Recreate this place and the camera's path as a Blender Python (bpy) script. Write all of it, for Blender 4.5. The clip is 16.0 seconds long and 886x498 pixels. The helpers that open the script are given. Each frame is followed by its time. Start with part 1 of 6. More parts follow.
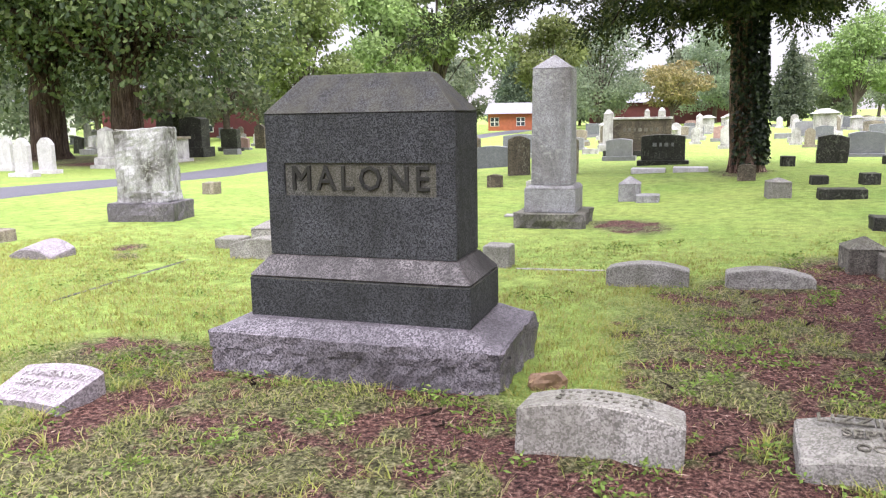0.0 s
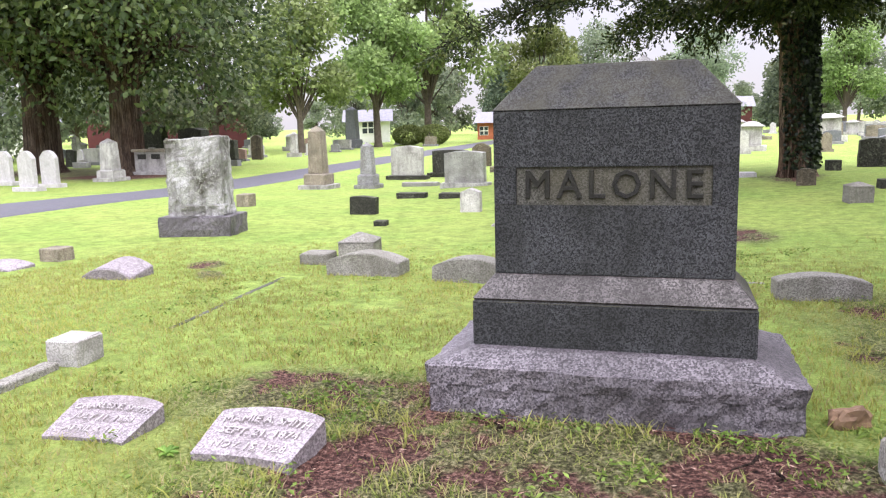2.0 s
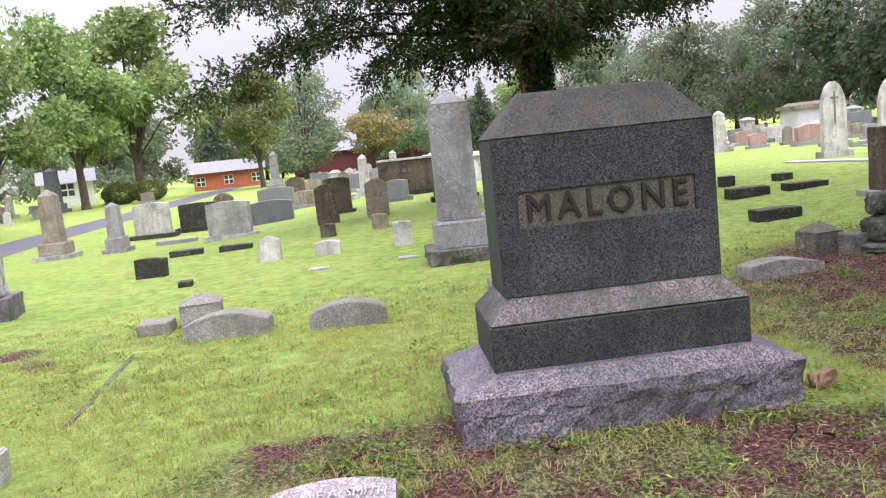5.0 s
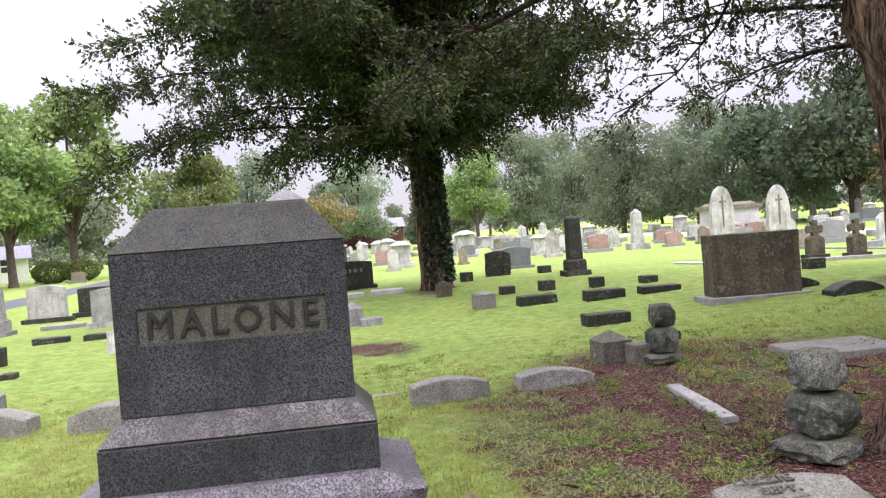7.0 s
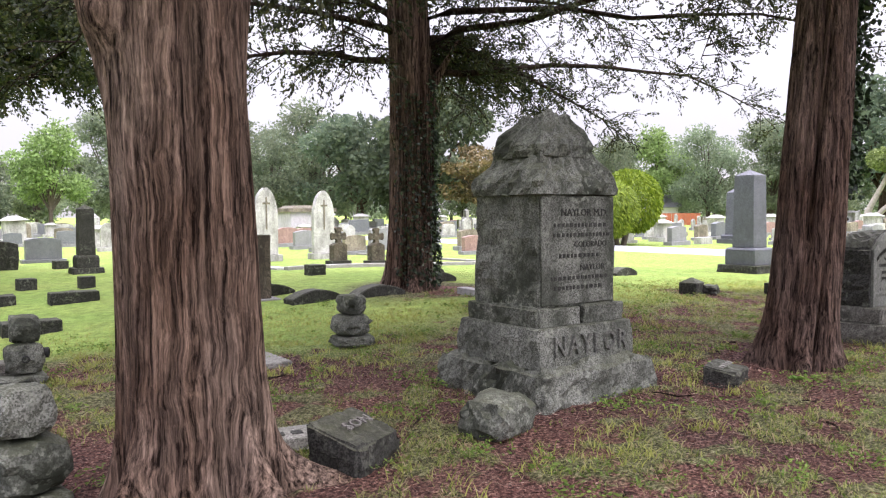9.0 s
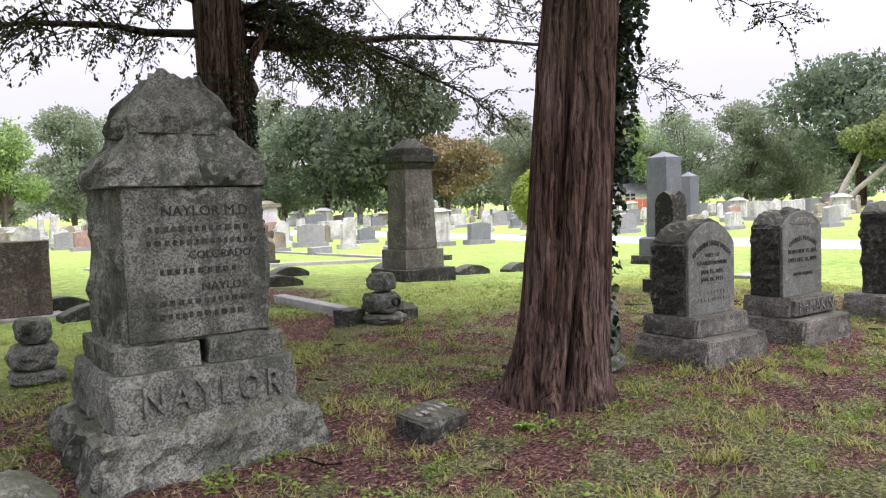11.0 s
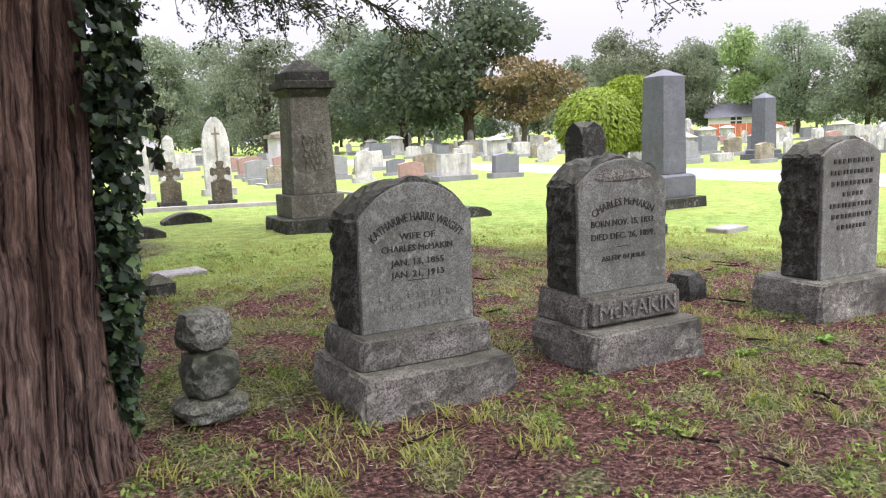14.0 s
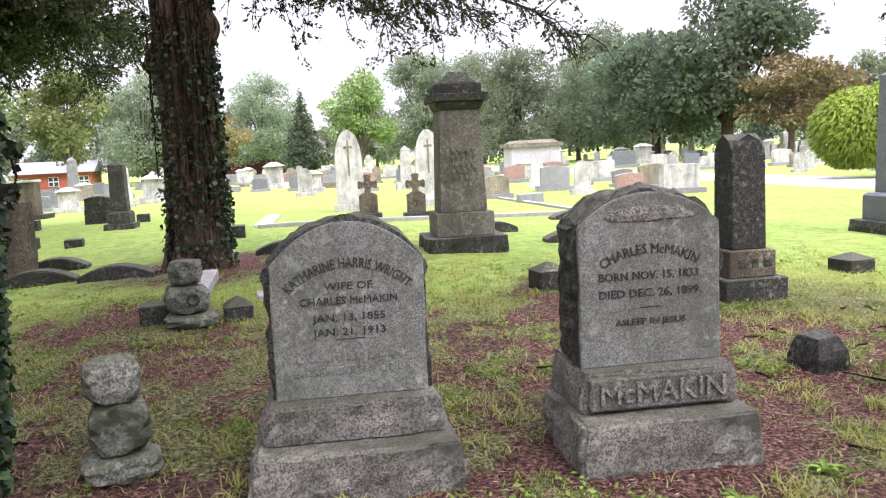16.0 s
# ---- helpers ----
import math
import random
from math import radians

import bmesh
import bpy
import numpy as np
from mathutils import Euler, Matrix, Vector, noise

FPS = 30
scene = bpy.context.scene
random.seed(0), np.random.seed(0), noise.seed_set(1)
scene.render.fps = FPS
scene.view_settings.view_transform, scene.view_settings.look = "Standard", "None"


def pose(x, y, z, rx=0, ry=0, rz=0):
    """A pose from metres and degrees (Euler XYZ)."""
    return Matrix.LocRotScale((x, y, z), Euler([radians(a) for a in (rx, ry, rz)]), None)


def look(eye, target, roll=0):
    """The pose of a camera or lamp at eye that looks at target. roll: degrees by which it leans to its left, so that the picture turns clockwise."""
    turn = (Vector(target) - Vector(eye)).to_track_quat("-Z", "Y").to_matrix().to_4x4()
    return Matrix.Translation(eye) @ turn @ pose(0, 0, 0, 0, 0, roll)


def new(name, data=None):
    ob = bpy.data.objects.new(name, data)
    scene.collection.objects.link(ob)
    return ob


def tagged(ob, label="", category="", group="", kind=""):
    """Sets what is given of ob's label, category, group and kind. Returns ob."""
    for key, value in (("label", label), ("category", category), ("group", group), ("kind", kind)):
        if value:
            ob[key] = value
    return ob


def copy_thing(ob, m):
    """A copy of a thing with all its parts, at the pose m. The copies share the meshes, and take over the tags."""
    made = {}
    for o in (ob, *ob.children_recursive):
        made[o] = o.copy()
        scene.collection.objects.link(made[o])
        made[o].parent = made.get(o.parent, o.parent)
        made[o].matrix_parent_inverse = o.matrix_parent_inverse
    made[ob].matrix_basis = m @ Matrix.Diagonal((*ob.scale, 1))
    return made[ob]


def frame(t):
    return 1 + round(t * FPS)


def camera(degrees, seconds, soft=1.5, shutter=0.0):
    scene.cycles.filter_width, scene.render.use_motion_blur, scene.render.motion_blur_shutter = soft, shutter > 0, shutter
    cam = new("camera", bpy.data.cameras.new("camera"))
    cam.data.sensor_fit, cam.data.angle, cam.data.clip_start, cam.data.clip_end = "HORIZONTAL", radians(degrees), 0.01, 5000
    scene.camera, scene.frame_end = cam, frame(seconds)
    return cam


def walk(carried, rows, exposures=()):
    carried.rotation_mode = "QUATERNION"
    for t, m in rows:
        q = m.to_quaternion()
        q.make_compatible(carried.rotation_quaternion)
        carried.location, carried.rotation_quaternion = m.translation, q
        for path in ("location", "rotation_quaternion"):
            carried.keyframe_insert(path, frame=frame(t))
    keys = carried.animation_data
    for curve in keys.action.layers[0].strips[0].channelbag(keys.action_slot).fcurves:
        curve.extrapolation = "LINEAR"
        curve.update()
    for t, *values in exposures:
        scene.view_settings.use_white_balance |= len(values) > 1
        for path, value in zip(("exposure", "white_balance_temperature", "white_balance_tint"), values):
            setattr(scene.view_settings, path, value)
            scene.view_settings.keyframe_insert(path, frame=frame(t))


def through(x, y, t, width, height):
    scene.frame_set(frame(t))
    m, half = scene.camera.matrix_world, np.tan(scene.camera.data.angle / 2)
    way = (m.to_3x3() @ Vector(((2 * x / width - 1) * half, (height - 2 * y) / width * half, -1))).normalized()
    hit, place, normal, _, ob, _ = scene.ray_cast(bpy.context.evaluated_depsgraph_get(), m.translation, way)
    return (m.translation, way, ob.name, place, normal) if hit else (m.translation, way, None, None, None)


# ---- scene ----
cam = camera(59.8, 16.0, 1.2)
METRES, EYE, TILT, LEAN, TURN = 15.5, 1.5, 0.0, 0.0, 18.3
ROWS = [
    (0.0, 0.0, 0.0, 0.0, -0.17, -9.85, 0.96),
    (0.5, -0.01, 0.0038, -0.002, 0.49, -9.97, 0.14),
    (1.0, -0.0312, 0.0215, -0.0031, 0.76, -10.24, -0.83),
    (1.5, -0.059, 0.032, -0.0047, 0.15, -10.3, -1.08),
    (2.0, -0.0921, 0.0427, -0.0024, -1.89, -9.17, 1.53),
    (2.5, -0.1156, 0.0579, -0.0019, -3.05, -8.4, 2.5),
    (3.0, -0.14, 0.065, -0.0036, -4.38, -8.74, 2.4),
    (3.5, -0.1654, 0.0679, -0.0009, -8.83, -8.82, 3.61),
    (4.0, -0.1801, 0.0758, -0.002, -15.31, -8.78, 5.45),
    (4.5, -0.1895, 0.0755, -0.0007, -21.8, -8.65, 6.8),
    (7.0, -0.0799, 0.0256, 0.0009, -26.27, -1.26, 4.29),
    (7.5, -0.0522, 0.0199, -0.0018, -36.86, -1.96, 3.01),
    (8.0, -0.0127, 0.0143, -0.0008, -48.04, -2.2, 2.4),
    (8.5, 0.0245, 0.0, -0.0014, -52.2, -2.28, 2.18),
    (9.0, 0.0622, -0.0119, -0.0034, -54.14, -2.6, 0.41),
    (11.5, 0.2713, -0.0852, -0.004, -55.53, -3.8, 2.96),
    (12.0, 0.3137, -0.0983, -0.0021, -56.62, -5.16, 3.97),
    (12.5, 0.3516, -0.1112, -0.0007, -56.05, -6.48, 3.7),
    (13.0, 0.3902, -0.1182, -0.0006, -54.86, -7.34, 2.76),
    (13.5, 0.4239, -0.1267, -0.0024, -51.2, -8.11, 2.37),
    (14.0, 0.4581, -0.1301, -0.0027, -46.42, -8.44, 2.39),
    (14.5, 0.4898, -0.1303, -0.0005, -41.9, -8.38, 2.85),
    (15.0, 0.5184, -0.14, -0.0022, -35.57, -8.6, 3.41),
    (15.5, 0.5408, -0.1446, -0.0025, -30.72, -8.14, 2.95),
    (16.0, 0.561, -0.1458, -0.0009, -27.1, -7.03, 2.9),
]
walk(cam, [(t, pose(0, 0, EYE, TILT, LEAN, TURN) @ pose(METRES * x, METRES * y, METRES * z, 90 + pitch, roll, yaw)) for t, x, y, z, yaw, pitch, roll in ROWS],
     [(0, 0.83), (2, 0.66), (4.5, 0.53), (7, 0.56), (9, 0.76), (12.5, 0.57), (14.5, 0.8), (16, 0.92)])

# ---------------------------------------------------------------- sky and sun
world = bpy.data.worlds.new("overcast_sky")
scene.world = world
world.use_nodes = True
wn, wl = world.node_tree.nodes, world.node_tree.links
wn.clear()
w_out, w_bg, w_sky = wn.new("ShaderNodeOutputWorld"), wn.new("ShaderNodeBackground"), wn.new("ShaderNodeTexSky")
w_sky.sky_type, w_sky.sun_disc, w_sky.sun_elevation, w_sky.sun_rotation = "NISHITA", False, radians(52), radians(142)
w_co, w_noise, w_ramp, w_mix = wn.new("ShaderNodeTexCoord"), wn.new("ShaderNodeTexNoise"), wn.new("ShaderNodeValToRGB"), wn.new("ShaderNodeMix")
w_noise.inputs["Scale"].default_value, w_noise.inputs["Detail"].default_value = 2.6, 5
w_ramp.color_ramp.elements[0].position, w_ramp.color_ramp.elements[0].color = 0.3, (0.89, 0.83, 0.975, 1)
w_ramp.color_ramp.elements[1].position, w_ramp.color_ramp.elements[1].color = 0.7, (0.99, 0.925, 1.05, 1)
w_mix.data_type = "RGBA"
w_mix.inputs[0].default_value = 0.97
# a closed cloud deck, far brighter overhead as at the horizon
w_sep, w_lum = wn.new("ShaderNodeSeparateXYZ"), wn.new("ShaderNodeMapRange")
w_lum.inputs[1].default_value, w_lum.inputs[2].default_value = 0.0, 1.0
w_lum.inputs[3].default_value, w_lum.inputs[4].default_value = 0.52, 4.2
wl.new(w_co.outputs["Generated"], w_sep.inputs[0])
w_sq = wn.new("ShaderNodeMath")
w_sq.operation = "POWER"
w_sq.use_clamp = True
w_sq.inputs[1].default_value = 1.9
wl.new(w_sep.outputs[2], w_sq.inputs[0])
wl.new(w_sq.outputs[0], w_lum.inputs[0])
wl.new(w_co.outputs["Generated"], w_noise.inputs["Vector"])
wl.new(w_noise.outputs["Fac"], w_ramp.inputs["Fac"])
wl.new(w_sky.outputs["Color"], w_mix.inputs[6])
wl.new(w_ramp.outputs["Color"], w_mix.inputs[7])
wl.new(w_mix.outputs[2], w_bg.inputs["Color"])
wl.new(w_lum.outputs[0], w_bg.inputs["Strength"])
wl.new(w_bg.outputs["Background"], w_out.inputs["Surface"])
sun = new("sun", bpy.data.lights.new("sun", "SUN"))
sun.data.energy, sun.data.angle, sun.data.color = 1.4, radians(24), (1.0, 0.93, 0.87)
sun.matrix_world = look((0, 0, 30), (-30 * math.sin(radians(38)) / math.tan(radians(52)), 30 * math.cos(radians(38)) / math.tan(radians(52)), 0))


# ---------------------------------------------------------------- the lie of the land
def step(a, b, v):
    u = np.clip((v - a) / (b - a), 0, 1)
    return u * u * (3 - 2 * u)


def land(x, y):
    """Height of the lawn at x, y."""
    z = 0.05 * step(0.5, 5.5, x) + 0.27 * np.exp(-((x - 8) / 5) ** 2 - ((y - 12) / 9) ** 2)
    z = z + 0.15 * np.exp(-(x / 5) ** 2 - ((y - 20) / 5) ** 2)
    z = z - step(-2, 3, -x) * 0.1 * step(4, 10, y) - 0.27 * step(3, 9, -x) * step(12, 24, y)
    return z


# ---------------------------------------------------------------- materials
def fresh(name):
    m = bpy.data.materials.new(name)
    m.use_nodes = True
    t = m.node_tree
    return m, t, t.nodes, t.links, t.nodes["Principled BSDF"]


def noise_node(n, l, vec, scale, detail=4, rough=0.55, stretch=None):
    if stretch:
        mp = n.new("ShaderNodeMapping")
        mp.inputs["Scale"].default_value = stretch
        l.new(vec, mp.inputs["Vector"])
        vec = mp.outputs["Vector"]
    k = n.new("ShaderNodeTexNoise")
    k.inputs["Scale"].default_value, k.inputs["Detail"].default_value, k.inputs["Roughness"].default_value = scale, detail, rough
    l.new(vec, k.inputs["Vector"])
    return k.outputs["Fac"]


def ramp(n, l, fac, stops):
    r = n.new("ShaderNodeValToRGB")
    e = r.color_ramp.elements
    while len(e) < len(stops):
        e.new(0.5)
    for k, (p, c) in zip(e, stops):
        k.position, k.color = p, (*c, 1) if len(c) == 3 else c
    l.new(fac, r.inputs["Fac"])
    return r.outputs["Color"]


def mix(n, l, a, b, fac, kind="MIX"):
    m = n.new("ShaderNodeMix")
    m.data_type, m.blend_type = "RGBA", kind
    for sock, v in ((m.inputs[0], fac), (m.inputs[6], a), (m.inputs[7], b)):
        if isinstance(v, (int, float)):
            sock.default_value = v
        elif isinstance(v, tuple):
            sock.default_value = (*v, 1)
        else:
            l.new(v, sock)
    return m.outputs[2]


def bump(n, l, height, strength, distance, bsdf, base=None):
    b = n.new("ShaderNodeBump")
    b.inputs["Strength"].default_value, b.inputs["Distance"].default_value = strength, distance
    l.new(height, b.inputs["Height"])
    if base:
        l.new(base, b.inputs["Normal"])
    l.new(b.outputs["Normal"], bsdf.inputs["Normal"])
    return b.outputs["Normal"]


def grey(v, tint=(1, 1, 1)):
    return tuple(v * t for t in tint)


def stone(name, light, dark, grain=260, stain=(0.05, 0.055, 0.045), stained=0.35, rough=0.6, relief=0.4, moss=0.0, vary=0.12, streak=1.0, moss_colour=(0.075, 0.08, 0.04), lichen=0.75):
    """Weathered stone: mineral grain, broad clouding, streaks that run down, lichen on what faces up."""
    m, t, n, l, b = fresh(name)
    co = n.new("ShaderNodeTexCoord").outputs["Object"]
    info = n.new("ShaderNodeObjectInfo")
    off = n.new("ShaderNodeVectorMath")
    off.operation = "MULTIPLY_ADD"
    off.inputs[1].default_value, off.inputs[2].default_value = (7, 5, 3), (0, 0, 0)
    cmb = n.new("ShaderNodeCombineXYZ")
    for i in range(3):
        l.new(info.outputs["Random"], cmb.inputs[i])
    l.new(cmb.outputs[0], off.inputs[0])
    l.new(co, off.inputs[2])
    v = off.outputs[0]
    fine = noise_node(n, l, v, grain, 2, 0.7)
    mid = noise_node(n, l, v, 9, 5, 0.6)
    big = noise_node(n, l, v, 1.7, 4, 0.6)
    run = noise_node(n, l, v, 1.0, 5, 0.65, (7, 7, 0.9 * streak))
    speck = n.new("ShaderNodeTexVoronoi")
    speck.inputs["Scale"].default_value = max(grain, 170) * 0.6
    l.new(v, speck.inputs["Vector"])
    cell = n.new("ShaderNodeRGBToBW")
    l.new(speck.outputs["Color"], cell.inputs[0])
    both = mix(n, l, fine, cell.outputs[0], 0.5)
    col = ramp(n, l, both, [(0.37, dark), (0.49, tuple(0.4 * p + 0.6 * q for p, q in zip(light, dark))), (0.62, light)])
    tone = ramp(n, l, mid, [(0.3, grey(0.72)), (0.7, grey(1.08))])
    col = mix(n, l, col, tone, 0.8, "MULTIPLY")
    sm = ramp(n, l, run, [(0.46, grey(0)), (0.70, grey(1))])
    st = n.new("ShaderNodeMath")
    st.operation = "MULTIPLY"
    l.new(sm, st.inputs[0])
    st.inputs[1].default_value = stained
    col = mix(n, l, col, stain, st.outputs[0])
    bm_ = ramp(n, l, big, [(0.42, grey(0)), (0.72, grey(0.55 * stained / 0.35))])
    col = mix(n, l, col, stain, bm_)
    if moss:
        spots = noise_node(n, l, v, 21, 7, 0.68)
        where = noise_node(n, l, v, 3.1, 3, 0.5)
        lich = n.new("ShaderNodeMath")
        lich.operation = "MULTIPLY"
        l.new(ramp(n, l, spots, [(0.52, grey(0)), (0.62, grey(lichen))]), lich.inputs[0])
        l.new(ramp(n, l, where, [(0.40, grey(0)), (0.62, grey(1))]), lich.inputs[1])
        col = mix(n, l, col, tuple(0.55 * p + 0.45 * q for p, q in zip(light, (0.34, 0.36, 0.28))), lich.outputs[0])
        geo = n.new("ShaderNodeNewGeometry")
        sep = n.new("ShaderNodeSeparateXYZ")
        l.new(geo.outputs["Normal"], sep.inputs[0])
        up = n.new("ShaderNodeMath")
        up.operation = "MULTIPLY"
        l.new(ramp(n, l, sep.outputs[2], [(0.35, grey(0)), (0.75, grey(1))]), up.inputs[0])
        l.new(ramp(n, l, mid, [(0.35, grey(0.2)), (0.65, grey(moss))]), up.inputs[1])
        col = mix(n, l, col, moss_colour, up.outputs[0])
    rnd = n.new("ShaderNodeMapRange")
    rnd.inputs[3].default_value, rnd.inputs[4].default_value = 1 - vary, 1 + vary
    l.new(info.outputs["Random"], rnd.inputs[0])
    hsv = n.new("ShaderNodeHueSaturation")
    l.new(rnd.outputs[0], hsv.inputs["Value"])
    l.new(col, hsv.inputs["Color"])
    l.new(hsv.outputs[0], b.inputs["Base Color"])
    b.inputs["Roughness"].default_value = rough
    b.inputs["Specular IOR Level"].default_value = 0.28
    first = bump(n, l, mid, relief * 0.6, 0.02, b)
    bump(n, l, fine, relief * 0.5, 0.004, b, first)
    return m


DARK_GRANITE = stone("dark_granite", (0.078, 0.082, 0.088), (0.010, 0.011, 0.012), 240, (0.010, 0.011, 0.009), 0.4, 0.7, 0.25, 0.95, 0.12, 1.0, (0.055, 0.053, 0.032), 0.0)
WASH_STONE = stone("weathered_dark_course", (0.17, 0.158, 0.155), (0.035, 0.032, 0.031), 220, (0.022, 0.02, 0.018), 0.8, 0.45, 0.4)
PANEL_GRANITE = stone("weathered_granite_panel", (0.12, 0.12, 0.108), (0.035, 0.035, 0.03), 240, (0.07, 0.065, 0.038), 0.4, 0.7, 0.3)
BASE_STONE = stone("lavender_grey_base_stone", (0.27, 0.25, 0.275), (0.06, 0.055, 0.063), 190, (0.045, 0.042, 0.045), 0.45, 0.5, 0.8)
GREY_GRANITE = stone("grey_granite", (0.42, 0.42, 0.44), (0.13, 0.13, 0.14), 240, (0.07, 0.055, 0.045), 0.35, 0.6, 0.35, 0.3)
FACE_GRANITE = stone("grey_dressed_granite_face", (0.25, 0.255, 0.238), (0.095, 0.098, 0.088), 290, (0.062, 0.066, 0.048), 0.5, 0.7, 0.5, 0.4)
ROUGH_GRANITE = stone("dark_rock_faced_granite", (0.265, 0.25, 0.222), (0.07, 0.066, 0.058), 230, (0.035, 0.035, 0.027), 0.6, 0.75, 1.2, 0.35)
MOSSY_STONE = stone("mossy_rustic_stone", (0.235, 0.24, 0.21), (0.07, 0.072, 0.058), 190, (0.026, 0.03, 0.02), 0.8, 0.85, 1.2, 0.5)
MARKER_STONE = stone("pale_marker_granite", (0.40, 0.385, 0.36), (0.15, 0.145, 0.13), 190, (0.10, 0.095, 0.075), 0.4, 0.7, 0.6, 0.35)
SMITH_STONE = stone("pale_lavender_marker_stone", (0.37, 0.335, 0.36), (0.15, 0.135, 0.145), 170, (0.13, 0.115, 0.105), 0.35, 0.65, 0.6)
MARBLE = stone("weathered_white_marble", (0.66, 0.65, 0.64), (0.40, 0.39, 0.38), 120, (0.11, 0.10, 0.095), 0.5, 0.6, 0.5, 0.25)
WHITE_MARBLE = stone("clean_white_marble", (0.68, 0.66, 0.69), (0.48, 0.465, 0.485), 90, (0.30, 0.29, 0.28), 0.3, 0.5, 0.3)
PINK_GRANITE = stone("pink_granite", (0.46, 0.31, 0.28), (0.26, 0.16, 0.145), 200, (0.16, 0.10, 0.09), 0.3, 0.5, 0.3)
BROWN_STONE = stone("stained_brown_stone", (0.19, 0.155, 0.115), (0.05, 0.042, 0.032), 90, (0.035, 0.028, 0.022), 0.65, 0.75, 0.6, 0.4, 0.15, 0.6)
TAN_STONE = stone("weathered_tan_stone", (0.40, 0.35, 0.28), (0.17, 0.145, 0.11), 90, (0.08, 0.07, 0.055), 0.55, 0.75, 0.6, 0.4)
SLATE_GRANITE = stone("slate_blue_granite", (0.16, 0.165, 0.19), (0.07, 0.075, 0.088), 220, (0.06, 0.06, 0.065), 0.25, 0.4, 0.15)
PILLAR_STONE = stone("weathered_grey_brown_stone", (0.24, 0.225, 0.19), (0.075, 0.07, 0.058), 150, (0.05, 0.046, 0.038), 0.55, 0.75, 0.5, 0.4, 0.1, 0.6)
BLUE_GRANITE = stone("blue_grey_granite", (0.24, 0.25, 0.275), (0.12, 0.125, 0.14), 220, (0.09, 0.09, 0.10), 0.2, 0.4, 0.15)
# weathered stone, its colour lowered further to hold the shade of headstone sides
DARK_STONE = stone("weathered_stone_darkened_for_shade", (0.068, 0.066, 0.059), (0.012, 0.012, 0.010), 130, (0.014, 0.014, 0.011), 0.5, 0.7, 0.7, 0.5)
PLASTER_STONE = stone("flaking_white_marble_block", (0.56, 0.56, 0.57), (0.30, 0.30, 0.30), 60, (0.06, 0.055, 0.045), 0.85, 0.75, 1.0, 0.8, 0.05, 1.4)
CONCRETE = stone("pale_concrete", (0.44, 0.43, 0.42), (0.26, 0.255, 0.245), 140, (0.17, 0.16, 0.14), 0.4, 0.8, 0.6)
GREY_METAL_STONE = stone("smooth_grey_granite", (0.34, 0.34, 0.36), (0.22, 0.22, 0.235), 260, (0.14, 0.14, 0.14), 0.25, 0.4, 0.15)


def plain(name, colour, rough=0.7, scale=12, amount=0.25, metal=0.0):
    m, t, n, l, b = fresh(name)
    co = n.new("ShaderNodeTexCoord").outputs["Object"]
    a = noise_node(n, l, co, scale, 5, 0.6)
    l.new(mix(n, l, colour, ramp(n, l, a, [(0.3, grey(1 - amount)), (0.7, grey(1 + amount))]), 1.0, "MULTIPLY"), b.inputs["Base Color"])
    b.inputs["Roughness"].default_value, b.inputs["Metallic"].default_value = rough, metal
    bump(n, l, a, 0.2, 0.01, b)
    return m


def bark(name, light, dark, scale=1.0):
    """Fibrous bark in upright shreds that wander, part and cross; pale worn ridges over dark furrows."""
    m, t, n, l, b = fresh(name)
    co = n.new("ShaderNodeTexCoord").outputs["Object"]
    wob = n.new("ShaderNodeTexNoise")
    wob.inputs["Scale"].default_value, wob.inputs["Detail"].default_value = 3.2, 3
    l.new(co, wob.inputs["Vector"])
    bent = n.new("ShaderNodeVectorMath")
    bent.operation = "MULTIPLY_ADD"
    bent.inputs[1].default_value = (0.085, 0.085, 0.0)
    l.new(wob.outputs["Color"], bent.inputs[0])
    l.new(co, bent.inputs[2])
    v = bent.outputs[0]
    strip = noise_node(n, l, v, 42 * scale, 5, 0.68, (1, 1, 0.04))
    fibre = noise_node(n, l, v, 130 * scale, 5, 0.75, (1, 1, 0.05))
    broad = noise_node(n, l, v, 13 * scale, 4, 0.6, (1, 1, 0.07))
    big = noise_node(n, l, co, 2.2, 5, 0.6, (1, 1, 0.45))
    col = ramp(n, l, strip, [(0.37, dark), (0.47, tuple(0.32 * p + 0.68 * q for p, q in zip(light, dark))), (0.68, light)])
    col = mix(n, l, col, ramp(n, l, fibre, [(0.36, grey(0.45)), (0.5, grey(0.95)), (0.66, grey(1.35))]), 0.9, "MULTIPLY")
    col = mix(n, l, col, ramp(n, l, broad, [(0.36, grey(0.5)), (0.5, grey(1.0)), (0.64, grey(1.3))]), 0.9, "MULTIPLY")
    col = mix(n, l, col, ramp(n, l, big, [(0.32, (0.62, 0.52, 0.46)), (0.66, (1.15, 1.16, 1.18))]), 1.0, "MULTIPLY")
    l.new(col, b.inputs["Base Color"])
    b.inputs["Roughness"].default_value = 0.95
    b.inputs["Specular IOR Level"].default_value = 0.08
    deep = bump(n, l, broad, 0.8, 0.05, b)
    first = bump(n, l, strip, 0.9, 0.03, b, deep)
    bump(n, l, fibre, 0.8, 0.012, b, first)
    return m


